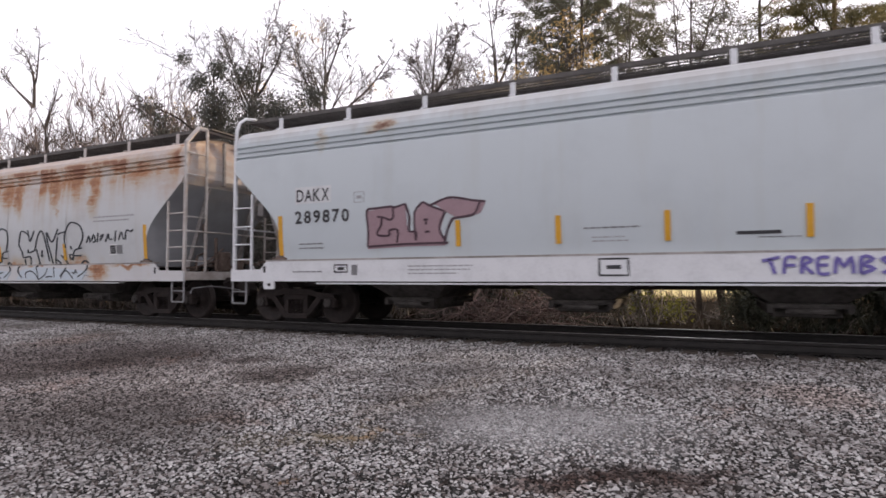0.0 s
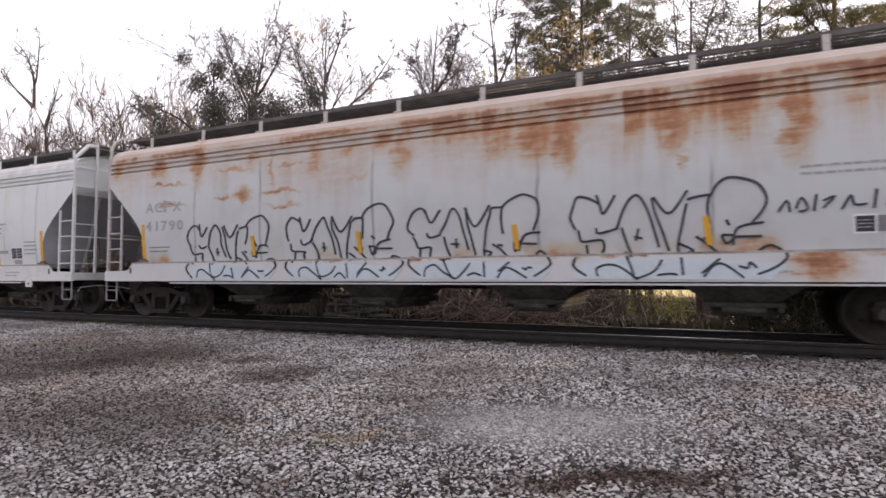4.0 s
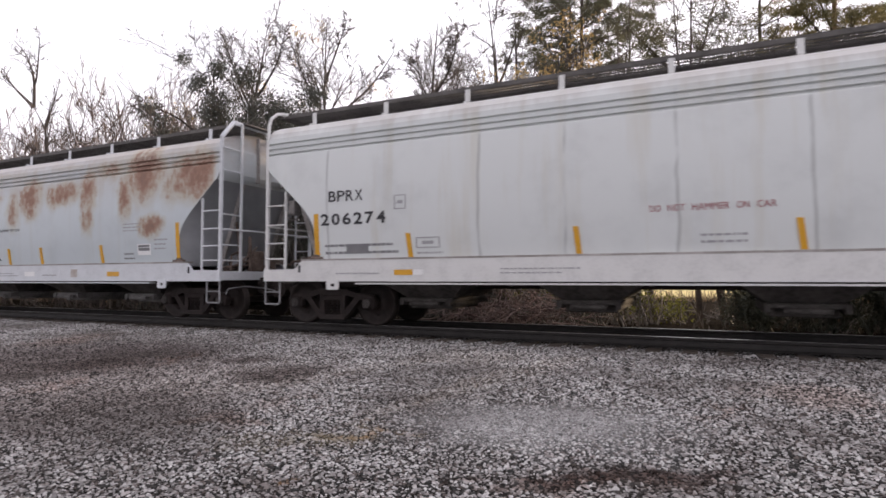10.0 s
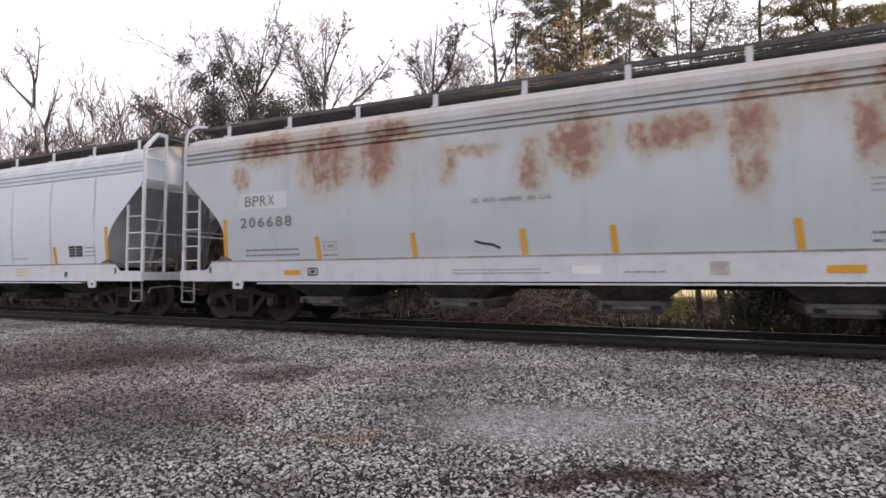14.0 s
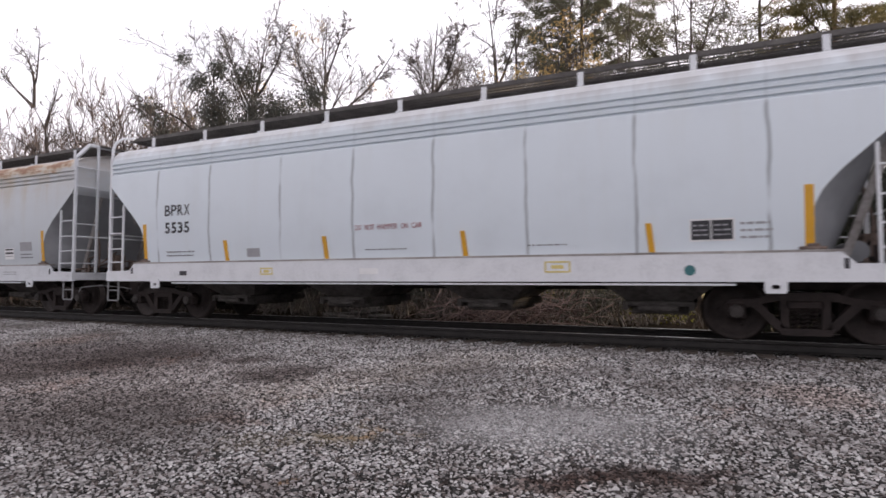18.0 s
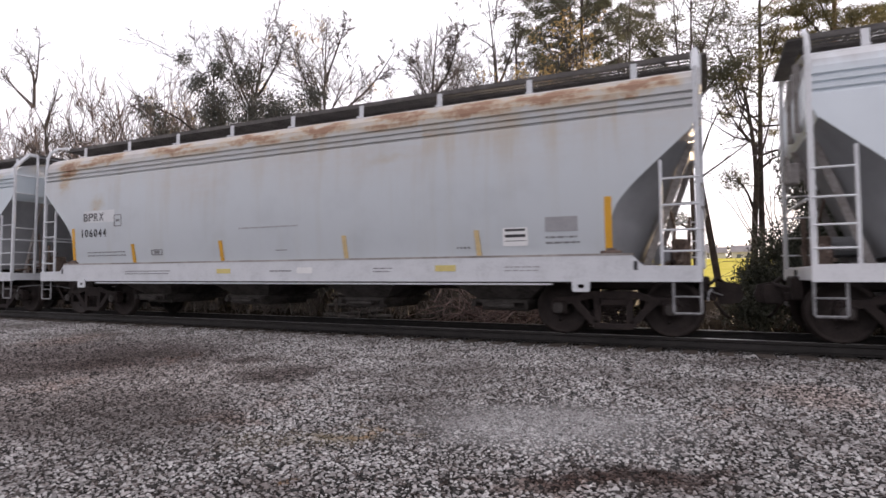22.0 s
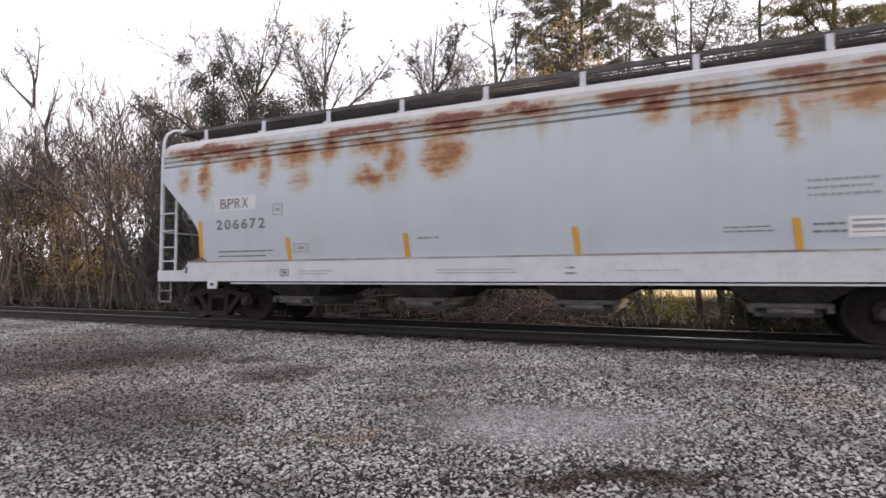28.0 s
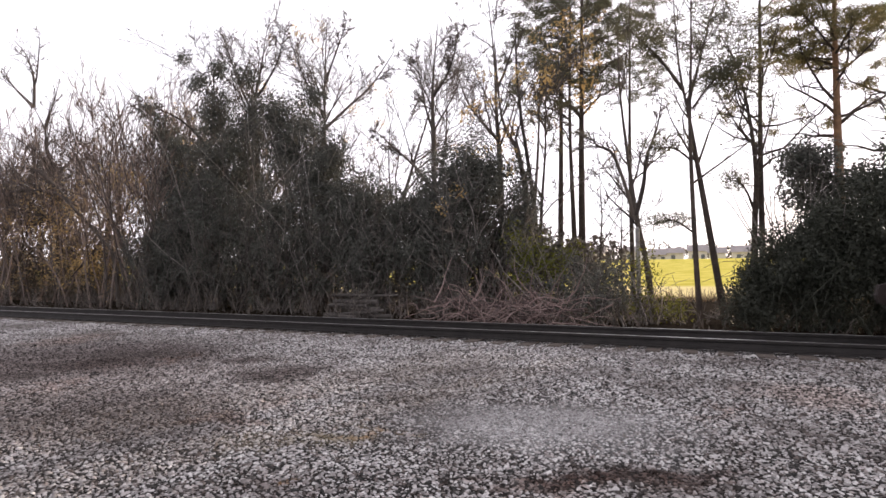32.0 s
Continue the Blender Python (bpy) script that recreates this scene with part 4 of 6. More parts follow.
# pines, on the way from the ground up
pine("tall pine with a dark slender trunk", [(-4.15, 20, -0.1), (-4.25, 20, 3.4), (-4.33, 20, 7.2), (-4.2, 20, 14)], 0.12, 61, 0.55, 30)
pine("tall pine with a dark slender trunk", [(-4.0, 20.2, -0.1), (-3.98, 20.2, 5), (-3.9, 20.2, 10), (-3.8, 20.2, 15)], 0.15, 62, 0.45, 36)
pine("pine with an open crown behind the forked tree", [(-2.6, 23, -0.1), (-2.65, 23, 5), (-2.6, 23, 9), (-2.5, 23, 14)], 0.1, 63, 0.55, 26)
limbed_tree("leaning pine by the field", [([(-0.19, 16.1, -0.12), (-0.28, 16.1, 2.2), (-0.33, 16.1, 5.2), (-0.26, 16.1, 7.0), (-0.2, 16.1, 10)], 0.085, 0.05), ([(-0.3, 16.1, 4.2), (-0.75, 16.1, 4.6), (-1.3, 16.1, 4.6)], 0.035, 0.012), ([(-0.28, 16.1, 2.3), (-0.75, 16.1, 2.65), (-1.2, 16.1, 2.6)], 0.03, 0.01), ([(-0.25, 16.1, 5.6), (0.2, 16.1, 6.2), (0.7, 16.1, 6.6)], 0.035, 0.012)], 64, counts=(9, 6), bark=PINE_BARK, tufts=12)
limbed_tree("leaning pine by the field", [([(0.42, 17, -0.12), (0.05, 17, 2.6), (-0.2, 17, 4.4), (-0.36, 17, 5.6), (-0.6, 17, 7.2), (-0.72, 17, 9.6)], 0.105, 0.05), ([(-0.4, 17, 6.0), (-0.1, 17, 7.0), (0.35, 17, 8.8)], 0.06, 0.02), ([(-0.5, 17, 6.4), (-1.1, 17, 7.4), (-1.9, 17, 8.4)], 0.06, 0.02)], 65, counts=(9, 6), bark=PINE_BARK, tufts=12)
pine("straight dark pine beside the cedars", [(1.4, 18, -0.12), (1.42, 18, 4), (1.5, 18, 8), (1.62, 18, 13)], 0.1, 66, 0.3, 34, leaf=SUNNY_NEEDLES)
pine("thick pine, sunlight coloured into its orange trunk", [(3.3, 18.2, -0.12), (3.28, 18.2, 4), (3.3, 18.2, 8), (3.4, 18.2, 14)], 0.16, 67, 0.4, 36, 50, leaf=SUNNY_NEEDLES, bark=SUNLIT_BARK)
pine("pine at the wood's edge", [(5.0, 19, -0.12), (5.0, 19, 4), (5.1, 19, 8), (5.3, 19, 13)], 0.17, 68, 0.3, 34, 50, leaf=SUNNY_NEEDLES)
pine("pine behind the crowns", [(-5.7, 24, -0.1), (-5.6, 24, 6), (-5.5, 24, 11), (-5.4, 24, 16)], 0.14, 69, 0.55, 34)
limbed_tree("forked leafless tree by the field", [([(-1.4, 17, -0.12), (-1.54, 17, 1.4), (-1.82, 17, 3.0), (-2.05, 17, 5.0), (-2.2, 17, 6.6), (-2.25, 17, 8.6)], 0.105, 0.03), ([(-1.84, 17, 2.8), (-2.1, 17, 3.8), (-2.45, 17, 4.8), (-2.9, 17, 5.1), (-3.2, 17, 5.6)], 0.07, 0.02), ([(-1.83, 17, 2.9), (-1.6, 17, 3.8), (-1.5, 17, 4.6), (-1.2, 17, 5.4), (-1.05, 17, 6.3)], 0.08, 0.02)], 71, counts=(9, 6, 4), reach=(0.3, 0.4, 0.4))
limbed_tree("thin curved leafless tree", [([(1.15, 17.6, -0.1), (1.2, 17.6, 2.4), (1.28, 17.6, 4.0), (1.15, 17.6, 5.6), (0.9, 17.6, 7.0), (0.5, 17.6, 8.0)], 0.1, 0.03), ([(1.2, 17.6, 3.0), (1.0, 17.6, 3.6), (0.7, 17.6, 4.0)], 0.04, 0.01)], 72, counts=(9, 6), tufts=14, bark=PINE_BARK)
bare_tree("slender leafless tree beside the pines", -3.1, 18.2, 5.0, 0.06, 73, (0.05, 0), (8, 5, 3), first=0.4)
bare_tree("slender leafless tree beside the pines", -2.4, 18.6, 4.4, 0.05, 74, (-0.05, 0), (8, 5, 3), first=0.4)


# ---- small things behind the track ----
def log(x, y, z, length, r, turn, tilt=0.0):
    rg = random.Random(int(x * 100))
    m = Mesh().tube([(-length / 2, 0, 0), (-length / 4, rg.uniform(-.02, .02), 0.01), (length / 4, rg.uniform(-.02, .02), 0), (length / 2, 0, 0.01)], r, r * 0.85, sides=9)
    ob = part("log", m, WOOD_GREY, None, at=pose(x, y, z, 0, tilt, turn))
    tagged(ob, "weathered grey cut log in a loose pile", "log", "logs behind the track")


for x, y, z, l, r, a, t in ((-9.9, 14.5, 0.72, 1.3, 0.05, 3, 0), (-8.7, 14.6, 0.72, 0.9, 0.04, -5, -3), (-9.8, 14.2, 0.42, 1.4, 0.06, -4, 0), (-9.3, 14.1, 0.22, 1.6, 0.07, 5, -6), (-9.9, 14.0, 0.1, 1.2, 0.08, -2, 0), (-9.0, 14.4, 0.1, 1.2, 0.1, 8, 0), (-9.9, 14.35, 0.1, 1.5, 0.1, 4, 0), (-9.5, 14.5, 0.3, 1.4, 0.1, -3, 0), (-9.7, 14.5, 0.52, 1.5, 0.09, 2, 0)):
    log(x, y, z - 0.1, l, r, a, t)
post = tagged(new("marker_post"), "pale grey wooden post beside the field", "post")
part("shaft", Mesh().tube([(0, 0, -0.15), (0.01, 0, 1.2), (0, 0, 2.5)], 0.07, 0.06, sides=10), POST_GREY, post)
part("cap", Mesh().tube([(0, 0, 2.5), (0, 0, 2.56)], 0.07, 0.03, sides=10), POST_GREY, post)
post.matrix_basis = pose(-1.75, 16.6, 0)


def brush_pile(x, y, seed):
    rng = np.random.default_rng(seed)
    lines = []
    for _ in range(150):
        p = np.array([x + rng.normal(0, 0.9), y + rng.normal(0, 0.35), rng.uniform(0, 0.55)])
        lines.append((branch(rng, p, rng.normal(size=3) * np.array([1, 0.6, 0.5]) + np.array([0, 0, 0.2]), rng.uniform(0.6, 1.6), 5, 0.25, -0.06), rng.uniform(0.008, 0.02), 0.006))
    ob = new("brush_pile", raw("brush_pile", *tubes(lines, 4), BRUSH_TWIG))
    tagged(ob, "tangled heap of cut pinkish-brown branches", "brush", kind="stuff")


brush_pile(-5.2, 13.6, 91)
brush_pile(-4.2, 13.7, 92)


# ---- far side of the field ----
def house(x, y, w, d, h, seed):
    z = ground_z(x, y)
    ob = tagged(new("house"), "small distant pale house behind the field", "house", "distant houses")
    part("wall", Mesh().box(-w / 2, w / 2, -d / 2, d / 2, -0.5, h), HOUSE_WALL, ob)
    part("roof", Mesh().loft([[(-w / 2 - 0.4, -d / 2 - 0.4, h), (-w / 2 - 0.4, 0, h + d * 0.35), (-w / 2 - 0.4, d / 2 + 0.4, h)], [(w / 2 + 0.4, -d / 2 - 0.4, h), (w / 2 + 0.4, 0, h + d * 0.35), (w / 2 + 0.4, d / 2 + 0.4, h)]]), HOUSE_ROOF, ob)
    for k in range(int(w / 2.6)):
        part("window", Mesh().box(-0.55, 0.55, -0.04, 0.04, -0.7, 0.7), DARK_GLASS, ob, at=pose(-w / 2 + 1.6 + k * 2.6, -d / 2 - 0.02, h * 0.55))
    ob.matrix_basis = pose(x, y, z)


for x, y, w, d, h in ((-20, 176, 4.6, 5, 3.2), (-13.8, 190, 5.4, 6, 2.6), (-8.2, 176, 4.2, 5, 2.6), (-2.6, 196, 5.4, 6, 3.8), (2.6, 175, 4.2, 5, 2.4), (9.5, 188, 5.4, 6, 3.0), (-34, 185, 9, 7, 3.2), (-50, 182, 9, 7, 3.0)):
    house(x, y, w, d, h, 1)
rng = np.random.default_rng(5)
far = []
for x in np.arange(-420, 160, 2.2):
    y = 215 + rng.uniform(-8, 25)
    z = ground_z(x, y)
    top = rng.uniform(4, 9)
    for _ in range(10):
        far.append((x + rng.normal(0, 1.6), y + rng.normal(0, 1.5), z + top * rng.uniform(0.0, 1.0)))
tagged(new("far_woods", raw("far_woods", *leaf_cards(rng, clump_points(rng, far, 10, 1.3), 0.55), leafy("far_foliage", (0.06, 0.055, 0.04), (0.16, 0.14, 0.1), 0.1))), "hazy line of far winter woods", "woods", kind="stuff")
rng = np.random.default_rng(6)
weeds = []
for _ in range(900):
    x, y = rng.uniform(-9, 9), rng.uniform(31, 36)
    weeds.append((branch(rng, (x, y, ground_z(x, y)), (rng.normal(0, 0.2), rng.normal(0, 0.2), 1), rng.uniform(0.2, 0.75), 3, 0.1, 0), 0.02, 0.006))
tagged(new("field_weeds", raw("field_weeds", *tubes(weeds, 3), DRY_LEAF)), "dry golden weeds along the field's edge", "weeds", kind="stuff")


# ---- covered hopper cars ----
SILL_LOW, SILL_TOP, SILL_Y = 0.90, 1.31, 1.60


def half_width(z):
    """The bowed side's distance from the middle, up to the eave."""
    d = min(z, 3.49) - 2.62
    return 1.602 - (0.05 if d < 0 else 0.045) * d * d


def side_y(z, lift):
    """The near side's surface at height z, pushed out by lift."""
    return -(half_width(z) if z > SILL_TOP else SILL_Y) - lift


def body_shape(half, ends):
    """The cargo tank: curved sides, grooves under the eaves, arched roof, raked ends with cut-away lower corners."""
    end = half - 0.12
    levels = [(z, half_width(z)) for z in (1.25, 1.31, 1.37, 3.44, 3.49)]
    for g in (3.52, 3.627, 3.735):
        levels += [(g - 0.014, 1.562), (g + 0.002, 1.515), (g + 0.032, 1.515), (g + 0.044, 1.562)]
    levels += [(3.88, 1.555), (3.99, 1.51), (4.1, 1.4), (4.19, 1.2), (4.28, 0.87), (4.34, 0.5), (4.36, 0.25)]
    more = [1.45 + 0.09 * k for k in range(22)] + [1.86, 2.78, 3.18]
    levels = sorted(levels + [(z, half_width(z)) for z in more])

    def near_end(z):  # where the side plate stops
        pts = ((1.37, 1.26), (1.86, 1.24), (2.0, 1.19), (2.15, 1.12), (2.3, 1.0), (2.45, 0.86), (2.78, 0.5), (3.18, 0.06), (3.3, 0.0))
        return half - 0.06 - np.interp(z, [p[0] for p in pts], [p[1] for p in pts])

    def mid_end(z):  # where the sloping end plate stands
        return half - 0.06 - np.interp(z, [1.2, 1.44, 2.41, 3.2, 3.3, 3.9, 4.3], [0.95, 0.82, 0.40, 0.08, 0.0, 0.0, 0.12])

    m = Mesh()
    loops = []
    for z, w in levels:
        a, b = near_end(z), mid_end(z)
        c = min(w * 0.55, 0.62)
        k = 9
        side = [(-a + 2 * a * i / k, -w, z) for i in range(k + 1)]
        right = [(a + (b - a) * 0.55, -(w + c) / 2 - 0.08, z), (b, -c, z), (b, c, z), (a + (b - a) * 0.55, (w + c) / 2 + 0.08, z)]
        back = [(a - 2 * a * i / k, w, z) for i in range(k + 1)]
        left = [(-x, -y, zz) for x, y, zz in right]
        loops.append(side + right + back + left)
    n, v, f = len(loops[0]), [p for loop in loops for p in loop], []
    for j in range(len(loops) - 1):
        for i in range(n):
            low_end = levels[j][0] < 3.15 and (9 <= i < 14) - (i >= 23)
            if low_end == ends:
                q = (i + 1) % n
                f.append((j * n + i, j * n + q, (j + 1) * n + q, (j + 1) * n + i))
    if not ends:
        f += [tuple(reversed(range(n))), tuple(range(len(v) - n, len(v)))]
    used = sorted({i for q in f for i in q})
    at = {i: k for k, i in enumerate(used)}
    return m.add([v[i] for i in used], [tuple(at[i] for i in q) for q in f])


def sill_shape(half, s):
    """A side sill, stepped down over the ladder's foot; s is -1 on the near side."""
    o = [(-half, SILL_LOW), (half, SILL_LOW), (half, 1.14), (half - 0.82, 1.15), (half - 0.98, SILL_TOP), (-half + 0.98, SILL_TOP), (-half + 0.82, 1.15), (-half, 1.14)]
    m = Mesh().prism(o, s * SILL_Y, s * (SILL_Y - 0.05))
    m.box(-half + 2.25, half - 2.25, min(s * 1.58, s * 1.4), max(s * 1.58, s * 1.4), SILL_LOW - 0.055, SILL_LOW - 0.025)
    return m


def bay_shape():
    """A tapering discharge hopper."""
    m = Mesh()
    m.loft([[(-1.25, -1.42, 1.3), (1.25, -1.42, 1.3), (1.25, 1.42, 1.3), (-1.25, 1.42, 1.3)],
            [(-1.05, -1.3, 1.0), (1.05, -1.3, 1.0), (1.05, 1.3, 1.0), (-1.05, 1.3, 1.0)],
            [(-0.5, -0.75, 0.58), (0.5, -0.75, 0.58), (0.5, 0.75, 0.58), (-0.5, 0.75, 0.58)]])
    return m


def gate_shape():
    m = Mesh().box(-0.56, 0.56, -0.95, 0.95, 0.5, 0.58, 0.015)
    m.box(-0.45, 0.45, -0.7, 0.7, 0.36, 0.5, 0.02)
    for x in (-0.5, 0.5):
        m.box(x - 0.04, x + 0.04, -1.0, 1.0, 0.44, 0.56)
    return m.tube([(-0.3, -1.02, 0.47), (0.3, -1.02, 0.47)], 0.045, sides=8)


def side_frame_shape():
    """A cast truck side frame with its window for the springs."""
    m = Mesh()
    top = [(-1.05, 0.5), (-0.98, 0.62), (-0.6, 0.66), (-0.35, 0.74), (0.35, 0.74), (0.6, 0.66), (0.98, 0.62), (1.05, 0.5), (0.8, 0.5), (0.6, 0.56), (0.33, 0.62), (-0.33, 0.62), (-0.6, 0.56), (-0.8, 0.5)]
    m.prism(top, -0.08, 0.08)
    for s in (-1, 1):
        m.prism([(s * 0.72, 0.58), (s * 0.56, 0.58), (s * 0.22, 0.2), (s * 0.3, 0.12)], -0.07, 0.07)
        m.prism([(s * 0.31, 0.66), (s * 0.2, 0.66), (s * 0.2, 0.2), (s * 0.31, 0.2)], -0.07, 0.07)
        m.box(min(s * 0.76, s * 1.02), max(s * 0.76, s * 1.02), -0.12, 0.1, 0.34, 0.58, 0.03)
    m.prism([(-0.3, 0.12), (0.3, 0.12), (0.36, 0.22), (-0.36, 0.22)], -0.09, 0.09)
    m.box(-0.25, 0.25, -0.07, 0.1, 0.5, 0.62, 0.02)
    return m


def wheel_set_shape():
    """Two flanged wheels on an axle, turned about y; the plates carry a few cast lugs."""
    m = Mesh()
    n = 40
    for s in (-1, 1):
        prof = [(0.12, 0.84), (0.12, 0.80), (0.2, 0.775), (0.36, 0.765), (0.385, 0.80), (0.44, 0.81), (0.457, 0.80), (0.46, 0.715), (0.485, 0.705), (0.485, 0.68), (0.38, 0.68), (0.34, 0.72), (0.2, 0.73), (0.12, 0.68)]
        loops = [[(r * math.cos(k * 2 * math.pi / n), s * y, r * math.sin(k * 2 * math.pi / n)) for k in range(n)] for r, y in prof]
        m.loft(loops, caps=False)
        m.tube([(0, s * 0.6, 0), (0, s * 1.05, 0)], 0.085, sides=12)
        for k in range(3):
            a = k * 2 * math.pi / 3 + 0.3
            m.box(0.24 * math.cos(a) - 0.02, 0.24 * math.cos(a) + 0.02, min(s * 0.77, s * 0.79), max(s * 0.77, s * 0.79), 0.24 * math.sin(a) - 0.02, 0.24 * math.sin(a) + 0.02)
    return m.tube([(0, -0.7, 0), (0, 0.7, 0)], 0.08, sides=12)


def spring_shape():
    m = Mesh()
    pts = [(0.05 * math.cos(a), 0.05 * math.sin(a), 0.22 + 0.28 * a / 31.4) for a in np.linspace(0, 31.4, 41)]
    return m.tube(pts, 0.014, sides=4)


def coupler_shape():
    m = Mesh().box(-0.5, 0.05, -0.09, 0.09, 0.62, 0.8, 0.02)
    m.prism([(0.02, 0.52), (0.2, 0.52), (0.36, 0.56), (0.4, 0.68), (0.36, 0.84), (0.2, 0.88), (0.02, 0.88)], -0.15, 0.02)
    m.prism([(0.02, 0.54), (0.26, 0.56), (0.3, 0.7), (0.26, 0.84), (0.02, 0.86)], 0.02, 0.2)
    return m


def ladder_side(half, e, s):
    """The short side ladder's inner stile; e and s are the end and the side."""
    x = e * (half - 0.55)
    return Mesh().box(x - 0.022, x + 0.022, s * 1.575 - 0.025, s * 1.575 + 0.025, 1.08, 2.75, 0.006)


def bent_post(half, e, s):
    """The corner post that bends in over the roof to the running board."""
    x = e * (half - 0.04)
    m = Mesh()
    m.box(x - 0.038, x + 0.038, s * 1.54 - 0.035, s * 1.54 + 0.035, SILL_LOW, 3.95 if e < 0 else 4.14, 0.01)
    if e < 0:
        return m.tube([(x, s * 1.54, 3.9), (x, s * 1.53, 4.18), (x, s * 1.46, 4.36), (x, s * 1.28, 4.5), (x + 0.03, s * 0.98, 4.56)], 0.04, 0.03, sides=8)
    m.tube([(x, s * 1.54, 4.1), (x, s * 1.4, 4.27), (x, s * 1.2, 4.5)], 0.055, sides=4)
    return m.box(x - 0.035, x + 0.035, min(0.0, s * 1.22), max(0.0, s * 1.22), 4.46, 4.54)


def brake_gear_shape():
    """Pipes, levers and a valve on the end platform, for the leading end."""
    m = Mesh().box(-0.16, 0.1, -0.3, 0.05, 1.13, 1.62, 0.03)
    m.box(-0.1, 0.08, 0.25, 0.5, 1.13, 1.45, 0.02)
    m.tube([(0.0, -1.3, 1.2), (0.02, -0.9, 1.24), (0.04, -0.3, 1.42), (0.0, 0.3, 1.46), (0.02, 1.1, 1.3)], 0.028, sides=6)
    m.tube([(0.1, -1.2, 1.36), (0.14, -0.7, 1.38), (0.12, -0.25, 1.7)], 0.02, sides=6)
    m.tube([(-0.1, -0.6, 1.13), (-0.08, -0.62, 1.8), (-0.2, -0.6, 2.3)], 0.03, sides=6)
    m.tube([(0.12, -0.45, 1.14), (0.14, -0.5, 1.95)], 0.04, sides=6)
    m.tube([(0.06, -1.0, 1.14), (0.1, -1.02, 1.5), (0.06, -0.8, 1.56)], 0.024, sides=6)
    return m.tube([(-0.24, -0.9, 1.15), (-0.1, -0.2, 1.3), (-0.1, 0.6, 1.22)], 0.035, sides=6)


def board_shape(half):
    """A slatted roof walkway."""
    m = Mesh()
    x = -half + 0.12
    while x < half - 0.1:
        m.box(x, x + 0.008, -0.985, -0.44, 4.49, 4.53)
        x += 0.045
    for y in (-0.85, -0.71, -0.57):
        m.box(-half + 0.1, half - 0.1, y, y + 0.01, 4.5, 4.522)
    m.box(-half + 0.1, half - 0.1, -1.0, -0.985, 4.47, 4.55)
    m.box(-half + 0.1, half - 0.1, -0.44, -0.425, 4.44, 4.54)
    return m


def bracket_shape():
    m = Mesh().prism([(-0.05, 4.2), (0.05, 4.2), (0.05, 4.5), (-0.05, 4.5)], -1.02, -1.002)
    return m.prism([(-0.035, 4.2), (0.035, 4.2), (0.035, 4.25), (-0.035, 4.25)], -1.14, -0.9)


def hatch_shape(length):
    m = Mesh().box(-length / 2, length / 2, -0.36, 0.36, 4.3, 4.42)
    m.loft([[(-length / 2 - 0.02, y, z) for y, z in ((-0.4, 4.42), (-0.4, 4.46), (-0.2, 4.5), (0.2, 4.5), (0.4, 4.46), (0.4, 4.42))],
            [(length / 2 + 0.02, y, z) for y, z in ((-0.4, 4.42), (-0.4, 4.46), (-0.2, 4.5), (0.2, 4.5), (0.4, 4.46), (0.4, 4.42))]])
    return m


def stirrup_shape():
    """A two-step stirrup under the sill."""
    m = Mesh().tube([(-0.19, 0, 0.92), (-0.19, 0, 0.46), (-0.17, 0, 0.43), (0.17, 0, 0.43), (0.19, 0, 0.46), (0.19, 0, 0.92)], 0.02, sides=6)
    return m.tube([(-0.19, 0, 0.68), (0.19, 0, 0.68)], 0.016, sides=6)


def jack_shape():
    """A jacking pad: a short bracket with a hole."""
    m = Mesh()
    n = 10
    outer = [(-0.14, 0.93), (-0.14, 0.78), (-0.12, 0.74), (0, 0.74), (0.12, 0.74), (0.14, 0.78), (0.14, 0.93), (0.07, 0.96), (0, 0.96), (-0.07, 0.96)]
    inner = [(-0.05, 0.85), (-0.05, 0.82), (-0.035, 0.8), (0, 0.8), (0.035, 0.8), (0.05, 0.82), (0.05, 0.85), (0.035, 0.86), (0, 0.86), (-0.035, 0.86)]
    v, f = [], []
    for y in (-0.015, 0.015):
        v += [(x, y, z) for x, z in outer] + [(x, y, z) for x, z in inner]
    for i in range(n):
        j = (i + 1) % n
        f += [(i, j, n + j, n + i), (2 * n + i, 3 * n + i, 3 * n + j, 2 * n + j), (i, 2 * n + i, 2 * n + j, j), (n + i, n + j, 3 * n + j, 3 * n + i)]
    return m.add(v, f)


def brake_wheel_shape():
    m = Mesh()
    ring = [(0, 0.27 * math.cos(a), 0.27 * math.sin(a)) for a in np.linspace(0, 2 * math.pi, 21)]
    m.tube(ring, 0.018, sides=5)
    for k in range(5):
        a = k * 2 * math.pi / 5
        m.tube([(0, 0, 0), (0, 0.27 * math.cos(a), 0.27 * math.sin(a))], 0.013, sides=4)
    return m.box(-0.03, 0.16, -0.12, 0.12, -0.16, 0.16, 0.02)


SHIFT = [0.0, 0.0]


def set_off(x):
    """Where a mark at x stands on this car; the lettering at the trailing end by its own offset."""
    return x + SHIFT[0] + (SHIFT[1] if x < -3.5 else 0.0)


def patch(x0, x1, z0, z1, lift=0.004, lean=0.0):
    """A thin plate that lies on the near side."""
    d = set_off(x0) - x0
    x0, x1 = x0 + d, x1 + d
    m = Mesh()
    n = max(2, int((z1 - z0) / 0.12) + 1)
    loops = []
    for k in range(n + 1):
        z = z0 + (z1 - z0) * k / n
        d = lean * (1 - k / n)
        loops.append([(x0 + d, side_y(z, lift), z), (x1 + d, side_y(z, lift), z), (x1 + d, side_y(z, -0.004), z), (x0 + d, side_y(z, -0.004), z)])
    return m.loft(loops)


